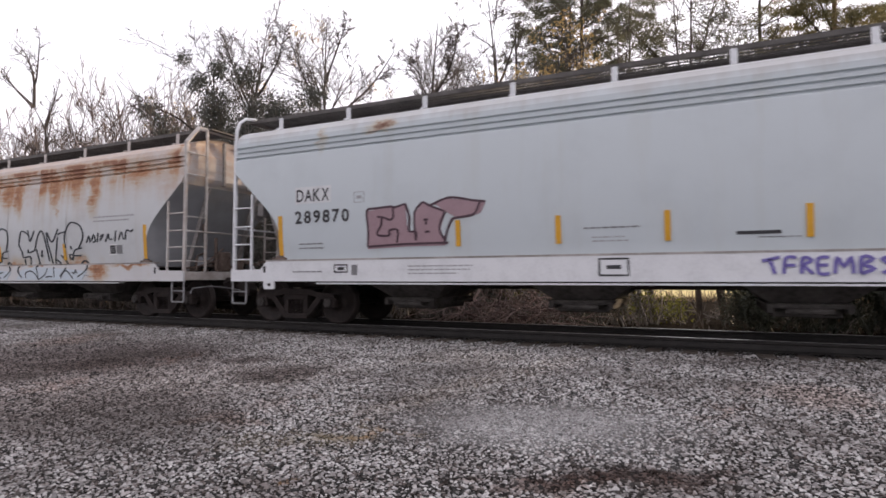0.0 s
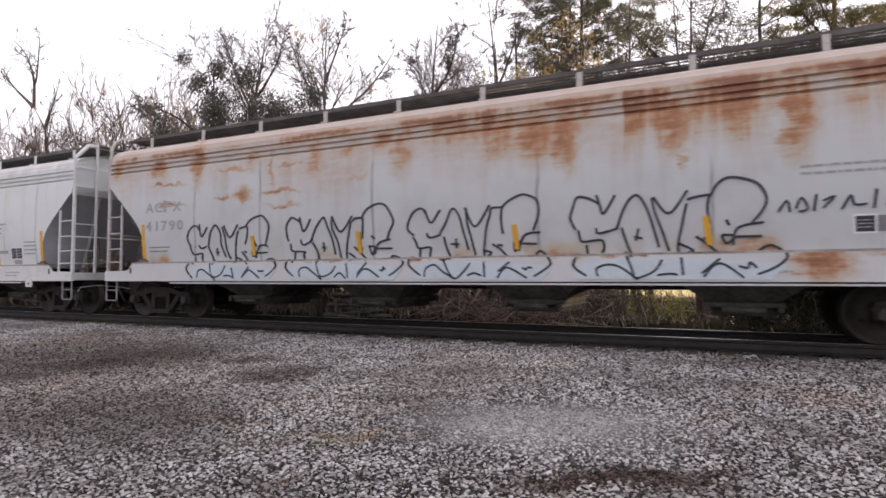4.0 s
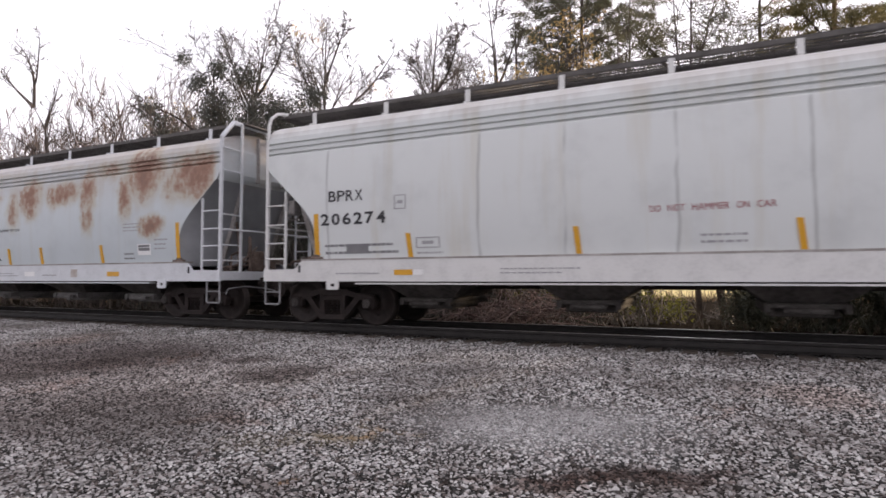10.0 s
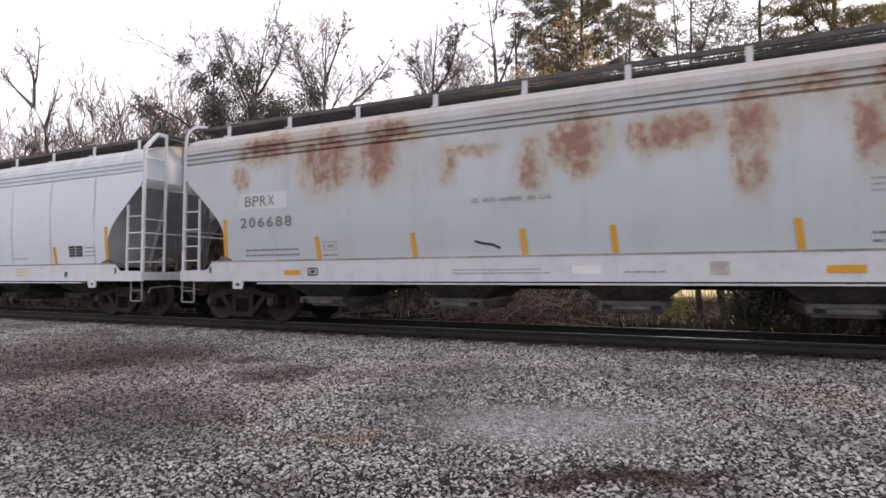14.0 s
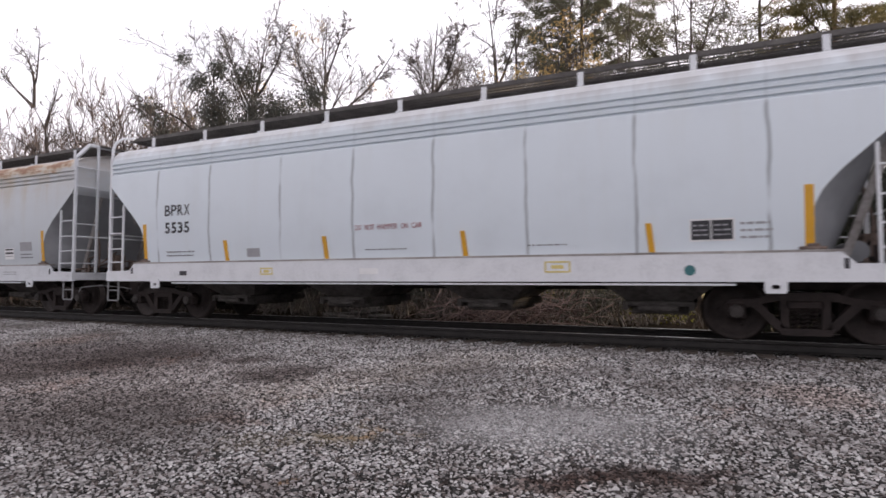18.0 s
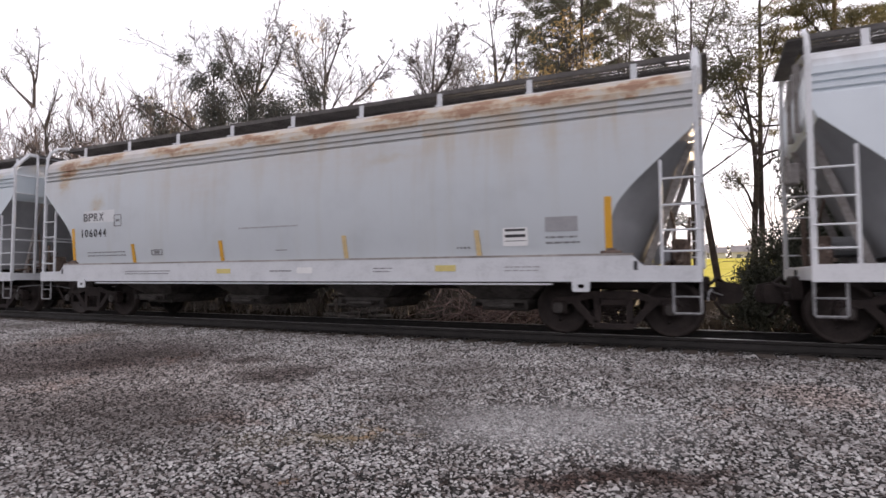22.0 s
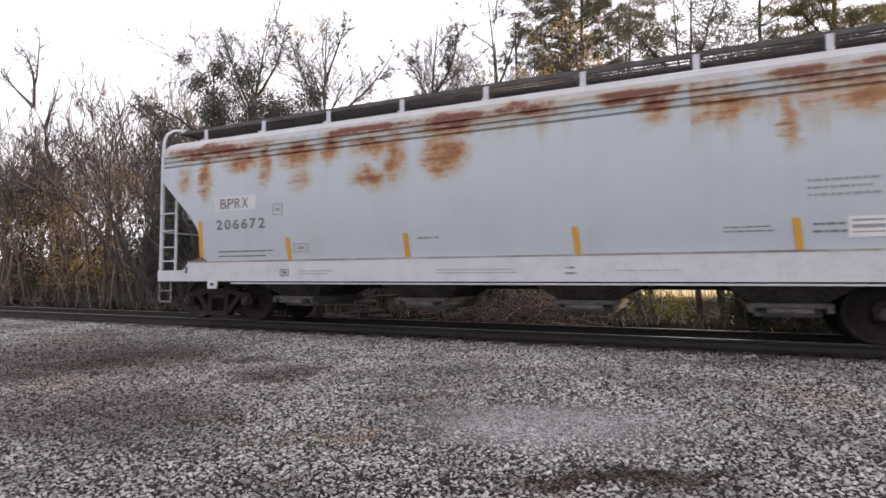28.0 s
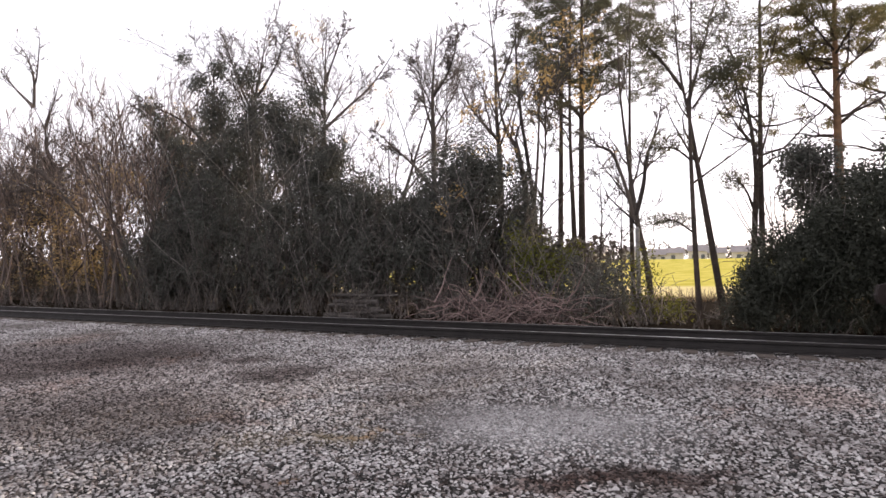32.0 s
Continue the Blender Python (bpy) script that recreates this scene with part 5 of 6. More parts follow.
def lines(x0, x1, z0, z1, rows, seed=0, lift=0.005):
    """Rows of unreadable stencilling as broken bars."""
    rng = random.Random(seed)
    m = Mesh()
    pitch = (z1 - z0) / rows
    for k in range(rows):
        z = z1 - (k + 0.75) * pitch
        x, stop = x0, x1 - rng.random() * 0.25 * (x1 - x0)
        while x < stop:
            w = min(rng.uniform(0.03, 0.13), stop - x)
            q = patch(x, x + w, z, z + pitch * 0.34, lift)
            m.add(q.v, q.f)
            x += w + 0.022
    return m


def ribbon(points, width, lift=0.006):
    """A painted stroke along points (x, z) on the near side."""
    p = [Vector((x + set_off(points[0][0]) - points[0][0], z)) for x, z in points]
    fine = [p[0]]
    for a, b in zip(p, p[1:]):
        n = max(1, int((b - a).length / 0.1))
        fine += [a + (b - a) * (k / n) for k in range(1, n + 1)]
    v, f = [], []
    for i, q in enumerate(fine):
        d = (fine[min(i + 1, len(fine) - 1)] - fine[max(i - 1, 0)]).normalized()
        o = Vector((-d.y, d.x)) * width / 2
        for r in (q + o, q - o):
            v.append((r.x, side_y(r.y, lift), r.y))
        for r in (q + o, q - o):
            v.append((r.x, side_y(r.y, -0.004), r.y))
    for i in range(len(fine) - 1):
        a, b = i * 4, i * 4 + 4
        f += [(a, a + 1, b + 1, b), (a, b, b + 2, a + 2), (a + 1, a + 3, b + 3, b + 1)]
    return Mesh().add(v, f)


def curve_through(points, n=6):
    """A smooth line through points."""
    p = [points[0], *points, points[-1]]
    out = []
    for a, b, c, d in zip(p, p[1:], p[2:], p[3:]):
        for k in range(n):
            t = k / n
            out.append(tuple(0.5 * (2 * b[i] + (c[i] - a[i]) * t + (2 * a[i] - 5 * b[i] + 4 * c[i] - d[i]) * t * t + (3 * b[i] - a[i] - 3 * c[i] + d[i]) * t ** 3) for i in (0, 1)))
    return out + [tuple(points[-1])]


def lettering(words, x0, x1, z0, z1, lift=0.007, bold=0.0, home=None):
    """Words on the near side, fitted into a box; home is where their line begins."""
    cu = bpy.data.curves.new("lettering", "FONT")
    cu.body, cu.offset, cu.resolution_u, cu.extrude = words, bold, 3, 0.001
    ob = bpy.data.objects.new("lettering", cu)
    scene.collection.objects.link(ob)
    bpy.context.view_layer.update()
    me = bpy.data.meshes.new_from_object(ob.evaluated_get(bpy.context.evaluated_depsgraph_get()))
    bpy.data.objects.remove(ob)
    bpy.data.curves.remove(cu)
    xs, ys = [v.co.x for v in me.vertices], [v.co.y for v in me.vertices]
    home = x0 if home is None else home
    shift = set_off(home) - home
    for v in me.vertices:
        x = x0 + shift + (v.co.x - min(xs)) / (max(xs) - min(xs)) * (x1 - x0)
        z = z0 + (v.co.y - min(ys)) / (max(ys) - min(ys)) * (z1 - z0)
        v.co = (x, side_y(z, lift if v.co.z > 0 else lift - 0.003), z)
    me.materials.clear()
    return me


SHARED = {}


def shared(key, build, smooth=False):
    if key not in SHARED:
        SHARED[key] = build().data(key[0] if isinstance(key, tuple) else key, smooth)
    return SHARED[key]


def hopper_car(label, half, paint, trim, axle_in, bays=(-4.55, -1.46, 1.68, 4.65), brake_end=-1, jack=1.76, sill=None, gate=None):
    """One covered hopper car; its base is the rail's top under its middle."""
    car = tagged(new("covered_hopper_car"), label, "freight car", "cars of the train")
    part("body", shared(("body", half), lambda: body_shape(half, 0)), paint, car)
    for s in (-1, 1):
        part("side_sill", shared(("side_sill", half, s), lambda: sill_shape(half, s)), sill or trim, car)
        part("sill_ledge", shared(("sill_ledge", half, s), lambda: Mesh().box(-half + 0.96, half - 0.96, min(s * (SILL_Y + 0.004), s * 1.45), max(s * (SILL_Y + 0.004), s * 1.45), SILL_TOP, SILL_TOP + 0.034)), LEDGE, car, "grimy rust-stained ledge")
        part("running_board", shared(("running_board", half), lambda: board_shape(half)), GRATING, car, "slatted grey roof walkway", pose(0, 0, 0, 0, 0, 0 if s < 0 else 180))
    part("center_sill", shared(("center_sill", half), lambda: Mesh().box(-half, half, -0.2, 0.2, 0.75, 1.1, 0.02)), RUNNING_GEAR, car)
    for x in bays:
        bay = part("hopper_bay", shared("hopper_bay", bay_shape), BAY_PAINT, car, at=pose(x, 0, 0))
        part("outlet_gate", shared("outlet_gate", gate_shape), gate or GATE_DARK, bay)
    n = round(half * 2 / 1.72)
    for k in range(n):
        x = -half + 0.82 + k * (2 * half - 0.9) / (n - 0.5)
        for turn in (0, 180):
            part("board_bracket", shared("board_bracket", bracket_shape), trim, car, at=pose(x, 0, 0, 0, 0, turn))
    for k in range(5):
        length = (2 * half - 1.2) / 5
        part("hatch_cover", shared(("hatch_cover", half), lambda: hatch_shape(length - 0.04)), HATCH, car, at=pose((k - 2) * length, 0, 0))
    for e in (-1, 1):
        part("end_sill", shared(("end_sill", half, e), lambda: Mesh().box(min(e * half, e * (half - 0.12)), max(e * half, e * (half - 0.12)), -1.55, 1.55, 0.92, 1.12, 0.01)), trim, car)
        part("slope_sheet", shared(("slope_sheet", half, e), lambda: body_shape(half, e), True), SHADE_GREY, car, "sloping end plate, its shade put into the grey")
        part("end_platform", shared(("end_platform", half, e), lambda: Mesh().box(min(e * (half - 0.12), e * (half - 0.6)), max(e * (half - 0.12), e * (half - 0.6)), -1.5, 1.5, 1.1, 1.13)), GRATING, car)
        part("end_walkway", shared(("end_walkway", half, e), lambda: Mesh().box(min(e * (half + 0.14), e * (half - 0.1)), max(e * (half + 0.14), e * (half - 0.1)), -0.98, 0.98, 4.49, 4.52)), GRATING, car)
        for s in (-1, 1):
            part("corner_post", shared(("corner_post", half, e, s), lambda: bent_post(half, e, s)), trim, car)
            lad = part("ladder", shared(("ladder", half, e, s), lambda: ladder_side(half, e, s)), trim, car)
            for z in (1.36, 1.68, 2.06, 2.46):
                part("rung", shared("rung", lambda: Mesh().tube([(-0.27, 0, 0), (0.27, 0, 0)], 0.017, sides=6)), trim, lad, at=pose(e * (half - 0.3), s * 1.58, z))
            part("stirrup_step", shared("stirrup_step", stirrup_shape), STEP_STEEL, car, at=pose(e * (half - 0.21), s * 1.56, 0))
            if jack:
                part("jacking_pad", shared("jacking_pad", jack_shape), trim, car, at=pose(e * (half - jack), s * 1.62, 0))
        part("dark_slot", shared(("dark_slot", half, e), lambda: Mesh().box(e * (half - 0.93) - 0.03, e * (half - 0.93) + 0.03, -SILL_Y - 0.004, -SILL_Y + 0.01, 1.08, 1.22)), BLACK_MARK, car)
        end = part("end_ladder", shared(("end_ladder", half, e), lambda: Mesh().box(e * (half + 0.02) - 0.025, e * (half + 0.02) + 0.025, -e * 1.0 - 0.03, -e * 1.0 + 0.03, 1.1, 4.5, 0.006)), trim, car)
        for k in range(6):
            part("rung", shared("end_rung", lambda: Mesh().tube([(0, -0.27, 0), (0, 0.27, 0)], 0.017, sides=6)), trim, end, at=pose(e * (half + 0.02), -e * 1.27, 1.36 + (0.34 if k < 4 else 0.5) * k))
        part("handrail", shared(("handrail", half, e), lambda: Mesh().tube([(e * (half + 0.02), -1.5, 2.05), (e * (half + 0.06), 0, 2.05), (e * (half + 0.02), 1.5, 2.05)], 0.02, sides=6)), trim, car)
        for s in (-1, 1):
            part("slope_brace", shared(("slope_brace", half, e, s), lambda: Mesh().prism([(e * (half - 0.08), 3.14), (e * (half - 0.2), 3.14), (e * (half - 0.9), 1.14), (e * (half - 0.78), 1.14)], s * 0.78 - 0.02, s * 0.78 + 0.02)), END_STEEL, car)
        part("brake_gear", shared("brake_gear", brake_gear_shape), RUSTY_GEAR, car, "rusty pipes and levers on the end platform", pose(e * (half - 0.33), 0, 0, 0, 0, 0 if e > 0 else 180))
        for y in (-0.42, 0.42):
            part("end_stiffener", shared("end_stiffener", lambda: Mesh().box(-0.06, 0.03, -0.03, 0.03, 3.22, 4.3, 0.008)), END_STEEL, car, at=pose(e * (half - 0.03), y, 0, 0, 0, 0 if e > 0 else 180))
        part("uncoupling_lever", shared("uncoupling_lever", lambda: Mesh().tube([(0.06, -1.45, 0.62), (0.08, -1.4, 0.74), (0.12, -0.9, 0.78), (0.14, -0.3, 0.72), (0.3, -0.12, 0.66)], 0.014, sides=5)), STEP_STEEL, car, at=pose(e * half, 0, 0, 0, 0, 0 if e > 0 else 180))
        part("brake_lever", shared("brake_lever", lambda: Mesh().box(-0.03, 0.03, -0.9, -0.1, 1.2, 1.26, 0.008).tube([(0, -0.85, 1.13), (0, -0.85, 1.42)], 0.03, sides=6).tube([(-0.1, -0.35, 1.13), (0.05, -0.3, 1.5)], 0.025, sides=6)), RUNNING_GEAR, car, at=pose(e * (half - 0.45), 0, 0, 0, 0, 0 if e > 0 else 180))
        part("striker", shared("striker", lambda: Mesh().box(-0.08, 0.1, -0.36, 0.36, 0.6, 0.98, 0.03).box(0.0, 0.2, -0.2, 0.2, 0.58, 0.72, 0.02).tube([(0.08, -0.5, 0.84), (0.2, -0.2, 0.95), (0.34, 0.1, 0.86), (0.2, 0.5, 0.8)], 0.03, sides=6)), RUNNING_GEAR, car, "sooty coupler striker casting", pose(e * half, 0, 0, 0, 0, 0 if e > 0 else 180))
        for s in (-1, 1):
            part("ledge_lug", shared("ledge_lug", lambda: Mesh().box(-0.16, 0.16, -0.05, 0.05, 0, 0.045, 0.01).box(-0.07, 0.08, -0.035, 0.035, 0.04, 0.085, 0.01)), RUSTY_GEAR, car, "rusty lug on the sill ledge", pose(e * (half - 1.3), s * (SILL_Y - 0.05), SILL_TOP + 0.034))
        part("coupler", shared("coupler", coupler_shape), RUNNING_GEAR, car, at=pose(e * (half + 0.2), 0, 0, 0, 0, 0 if e > 0 else 180))
        part("air_hose", shared("air_hose", lambda: Mesh().tube([(0, 0, 0.75), (0.14, 0, 0.6), (0.3, 0.02, 0.36), (0.38, 0.1, 0.3)], 0.026, sides=6)), RUNNING_GEAR, car, at=pose(e * half, -0.35 * e, 0, 0, 0, 0 if e > 0 else 180))
        truck = new("truck")
        truck.parent = car
        truck.matrix_basis = pose(e * axle_in, 0, 0)
        for s in (-1, 1):
            part("side_frame", shared("side_frame", side_frame_shape), RUNNING_GEAR, truck, at=pose(0, s * 1.0, 0, 0, 0, 0 if s < 0 else 180))
            for x in (-0.889, 0.889):
                part("bearing_cap", shared("bearing_cap", lambda: Mesh().tube([(0, 0.02, 0), (0, -0.05, 0), (0, -0.055, 0)], 0.1, 0.09, sides=12).tube([(0, -0.05, 0), (0, -0.075, 0)], 0.045, sides=8)), CAP_STEEL, truck, at=pose(x, s * 1.12, 0.457, 0, 0, 0 if s < 0 else 180))
            for x in (-0.13, 0.0, 0.13):
                part("spring", shared("spring", spring_shape), RUNNING_GEAR, truck, at=pose(x, s * 0.99, 0))
        part("bolster", shared("bolster", lambda: Mesh().box(-0.22, 0.22, -1.0, 1.0, 0.42, 0.72, 0.04)), RUNNING_GEAR, truck)
        part("brake_beam", shared("brake_beam", lambda: Mesh().box(-0.42, -0.36, -0.78, 0.78, 0.3, 0.42, 0.01).box(0.36, 0.42, -0.78, 0.78, 0.3, 0.42, 0.01)), RUNNING_GEAR, truck)
        for x in (-0.889, 0.889):
            ob = part("wheel_set", shared("wheel_set", wheel_set_shape, True), WHEEL_STEEL, truck, at=pose(x, 0, 0.457))
            WHEELS.append((ob, x))
    e = brake_end
    part("brake_wheel", shared("brake_wheel", brake_wheel_shape), END_STEEL, car, at=pose(e * (half + 0.14), -0.55, 2.55, 0, 0, 0 if e < 0 else 180))
    part("air_reservoir", shared("air_reservoir", lambda: Mesh().tube([(0, -0.62, 1.34), (0, -0.6, 1.34), (0, 0.3, 1.34), (0, 0.32, 1.34)], 0.16, sides=14)), SHADE_GREY, car, at=pose(-e * (half - 0.62), 0, 0))
    part("brake_cylinder", shared("brake_cylinder", lambda: Mesh().tube([(-0.35, 0, 1.45), (0.3, 0, 1.45)], 0.17, sides=14).tube([(0.3, 0, 1.45), (0.55, 0, 1.45)], 0.04, sides=6)), SHADE_GREY, car, at=pose(e * (half - 0.75), 0.3, 0))
    return car


def warning(car, x0, x1, z0, z1, material=RED_MARK, label="faded red stencilled warning"):
    """The stencilled warning, each word a part."""
    pitch, at = (x1 - x0) / 20, 0
    for word in ("DO", "NOT", "HAMMER", "ON", "CAR"):
        part("warning_word", lettering(word, x0 + at * pitch, x0 + (at + len(word) - 0.15) * pitch, z0, z1), material, car, label)
        at += len(word) + 1


def strips(car, xs, z0=1.35, z1=1.79, w=0.085, lean=0.045, faded=()):
    for x in xs:
        part("reflector_strip", patch(x - w / 2, x + w / 2, z0, z1, 0.024, lean), WORN_YELLOW if x in faded else YELLOW, car, "worn pale yellow reflector strip" if x in faded else "yellow reflector strip")


def end_strips(car, half):
    for x in (-half + 1.33, half - 1.33):
        keep, SHIFT[:] = SHIFT[:], (0.0, 0.0)
        part("reflector_strip", patch(x - 0.055, x + 0.055, 1.36, 2.24, 0.005), YELLOW, car, "tall yellow reflector strip")
        SHIFT[:] = keep


def mark(car, name, x0, x1, z0, z1, material, label=""):
    part(name, patch(x0, x1, z0, z1, 0.007), material, car, label)


def plate(car, x0, x1, z0, z1):
    """A black data plate with a white edge and rows of white print."""
    part("plate_border", patch(x0 - 0.025, x1 + 0.025, z0 - 0.025, z1 + 0.025, 0.003), WHITE_MARK, car)
    panel = part("data_plate", patch(x0, x1, z0, z1, 0.007), BLACK_MARK, car, "black data plate")
    tagged(part("print_rows", lines(x0 + 0.02, x1 - 0.01, z0 + 0.04, z1 - 0.03, 3, int(abs(x0) * 37), 0.011), GREY_MARK, panel), kind="stuff")


def stencil(car, x0, x1, z0, z1, rows, material=MID_MARK, seed=0):
    tagged(part("stencil", lines(x0, x1, z0, z1, rows, seed + int(abs(x0) * 10)), material, car, "rows of small worn stencilling"), kind="stuff")


def frame_mark(car, x0, x1, z0, z1, material, t=0.03):
    """A painted box outline with a bar inside."""
    m = ribbon([(x0, z0), (x1, z0), (x1, z1), (x0, z1), (x0, z0)], t)
    q = patch(x0 + (x1 - x0) * 0.25, x1 - (x1 - x0) * 0.25, (z0 + z1) / 2 - 0.03, (z0 + z1) / 2 + 0.03, 0.006)
    part("stencil_box", m.add(q.v, q.f), material, car)


def spelled(car, name, words, x0, x1, z0, z1, material, bold, wide):
    """Stencilled characters at an even pitch, each a part."""
    pitch = (x1 - x0) / (len(words) - 1 + wide)
    for k, ch in enumerate(words):
        w = pitch * wide * (0.32 if ch == "1" else 1.0)
        a = x0 + pitch * (k + (wide * 0.42 if ch == "1" else 0.0))
        part(name, lettering(ch, a, a + w, z0, z1, bold=bold, home=x0), material, car)


def marks_and_number(car, letters, number, a, b, c, material=BLACK_MARK, plate=None):
    """The reporting letters over the number: boxes (x0, x1, z0, z1)."""
    if plate:
        part("repaint_patch", patch(*plate, 0.003), PATCH_PAINT, car, "pale repainted patch")
    spelled(car, "reporting_letter", letters, *a, material, 0.012, 0.86)
    spelled(car, "number_digit", number, *b, material, 0.025, 0.75)
    stencil(car, *c, 2, MID_MARK, 3)


def throw_up(x0, x1, z0, z1, variant):
    """Strokes of one sprayed outline word in the box."""
    word = [[(0.0354, 0.528), (0.00531, 0.652), (0.0124, 0.776), (0.0531, 0.87), (0.106, 0.879), (0.142, 0.807)], [(0.0354, 0.528), (0.0478, 0.46), (0.0655, 0.385), (0.161, 0.404), (0.172, 0.348), (0.158, 0.273)], [(0.0903, 0.385), (0.0814, 0.242)], [(0.136, 0.885), (0.154, 0.776), (0.179, 0.683), (0.239, 0.87)], [(0.129, 0.559), (0.159, 0.497), (0.239, 0.537)], [(0.239, 0.537), (0.274, 0.714), (0.31, 0.823), (0.345, 0.854), (0.381, 0.745), (0.407, 0.559), (0.442, 0.335)], [(0.257, 0.522), (0.278, 0.388), (0.31, 0.233)], [(0.32, 0.435), (0.373, 0.435)], [(0.342, 0.503), (0.345, 0.385)], [(0.419, 0.848), (0.434, 0.683), (0.455, 0.497), (0.49, 0.298)], [(0.419, 0.848), (0.487, 0.646), (0.584, 0.87)], [(0.584, 0.776), (0.558, 0.606), (0.543, 0.286), (0.602, 0.295), (0.55, 0.342)], [(0.586, 0.776), (0.611, 0.823), (0.685, 0.832)]]
    close = [[(0.614, 0.419), (0.66, 0.348), (0.71, 0.242)], [(0.685, 0.832), (0.678, 0.714), (0.669, 0.543)], [(0.685, 0.839), (0.72, 0.932), (0.781, 0.988), (0.844, 0.978), (0.894, 0.901), (0.92, 0.776), (0.904, 0.652), (0.867, 0.543)], [(0.908, 0.522), (0.809, 0.497), (0.777, 0.335)], [(0.798, 0.416), (0.904, 0.404)], [(0.735, 0.435), (0.781, 0.435), (0.752, 0.335), (0.735, 0.435)], [(0.745, 0.59), (0.773, 0.522)], [(0.646, 0.419), (0.685, 0.404)]]
    foot = [[(0.0354, 0.28), (0.00885, 0.155), (0.0903, 0.0217)], [(0.136, 0.0248), (0.147, 0.124), (0.2, 0.161), (0.257, 0.0994), (0.349, 0)], [(0.274, 0.28), (0.31, 0.0932), (0.345, 0.0124), (0.416, 0.087), (0.465, 0.199)], [(0.437, 0.0373), (0.487, 0.0621), (0.543, 0.0186)], [(0.54, 0.193), (0.558, 0.0155)], [(0.639, 0.0248), (0.685, 0.109), (0.735, 0.137), (0.827, 0.0124)], [(0.646, 0.0683), (0.72, 0.205)], [(0.876, 0.28), (0.929, 0.311), (0.991, 0.202), (0.947, 0.109), (0.89, 0.028)], [(0.809, 0.13), (0.834, 0.0994), (0.851, 0.137), (0.873, 0.106)]]
    rng = random.Random(variant)
    return [ribbon(curve_through([(x0 + (x1 - x0) * (a + rng.uniform(-.012, .012)), z0 + (z1 - z0) * (b + rng.uniform(-.02, .02))) for a, b in line]), 0.036, 0.017) for line in word + close + foot]


def outline_word(x0, x1, z0, z1, letters, width):
    return [ribbon(curve_through([(x0 + (x1 - x0) * a, z0 + (z1 - z0) * b) for a, b in line], 3), width, 0.018) for line in letters]


def sprayed(car, strokes, material, label):
    for m in strokes:
        part("sprayed_stroke", m, material, car, label)


def filled(points, lift=0.014):
    """A filled sprayed area, (x, z) corner by corner."""
    d = set_off(points[0][0]) - points[0][0]
    fine = []
    for (xa, za), (xb, zb) in zip(points, points[1:] + points[:1]):
        fine += [(xa + (xb - xa) * k / 5 + d, za + (zb - za) * k / 5) for k in range(5)]
    n = len(fine)
    front = [(x, side_y(z, lift), z) for x, z in fine]
    return Mesh().add(front + [(x, side_y(z, -0.004), z) for x, z in fine], [tuple(range(n))] + [(k, (k + 1) % n, n + (k + 1) % n, n + k) for k in range(n)])


# Body grey darkened for the shade under the raked ends; tanks share it.
SHADE_GREY = grainy("shade_grey_paint", (0.235, 0.242, 0.255), (0.33, 0.338, 0.352), 0.7, 3, 0.75, bump=0.04, spec=0.2)
BAY_PAINT = grainy("dark_bay_paint", (0.05, 0.046, 0.044), (0.16, 0.147, 0.138), 2, 12, 0.95, spec=0.05)
LEDGE = grainy("grimy_ledge_paint", (0.15, 0.13, 0.12), (0.5, 0.475, 0.455), 1.2, 14, 0.8)
RUSTY_GEAR = grainy("rusty_brake_gear", (0.06, 0.042, 0.034), (0.24, 0.18, 0.15), 5, 25, 0.8)
END_STEEL = grainy("grimy_end_steel", (0.16, 0.14, 0.13), (0.42, 0.4, 0.39), 2, 14, 0.75)
CAP_STEEL = grainy("worn_bearing_cap", (0.022, 0.019, 0.018), (0.085, 0.075, 0.07), 5, 30, 0.6, 0.3)
GATE_DARK = grainy("dark_gate_paint", (0.04, 0.037, 0.035), (0.13, 0.12, 0.113), 3, 20, 0.95, spec=0.03)
GATE_GREY = grainy("dusty_gate_paint", (0.1, 0.095, 0.092), (0.28, 0.27, 0.262), 3, 20, 0.95, spec=0.05)
STEP_STEEL = grainy("dull_step_steel", (0.12, 0.12, 0.125), (0.34, 0.34, 0.35), 4, 20, 0.7)
WHEELS, TRAIN = [], []
TRIM_WHITE = fairly_plain("dusty_white_trim", (0.73, 0.745, 0.77), 0.55, wear=0.3)
TRIM_CREAM = fairly_plain("cream_trim", (0.68, 0.68, 0.67), 0.55, wear=0.35)
TRIM_GREY = fairly_plain("light_grey_trim", (0.64, 0.66, 0.69), 0.55, wear=0.35)
TRIM_RUSTY = grainy("rust_stained_trim", (0.36, 0.3, 0.26), (0.6, 0.59, 0.58), 1.4, 9, 0.7)

# the plain grey car with a mauve sprayed word
paint_a = car_paint("grey_car_paint", (0.55, 0.605, 0.635), blobs=[(-5.22, 3.87, 0.32, 0.12, 0.9), (-6.6, 3.75, 0.1, 0.2, 0.5)], top=0.12, dirt=0.15)
car = hopper_car("light grey covered hopper with a mauve sprayed word", 8.92, paint_a, TRIM_WHITE, 7.6, (-4.9, -1.6, 1.7, 5.0), jack=1.08)
SHIFT[:] = -0.37, 0.1
TRAIN.append((car, 59.36))
marks_and_number(car, "DAKX", "289870", (-6.89, -6.09, 2.5, 2.75), (-6.93, -5.62, 2.06, 2.32), (-6.85, -6.2, 1.53, 1.7), BLACK_MARK, (-6.93, -6.04, 2.46, 2.8))
frame_mark(car, -5.5, -5.28, 2.42, 2.62, GREY_MARK, 0.012)
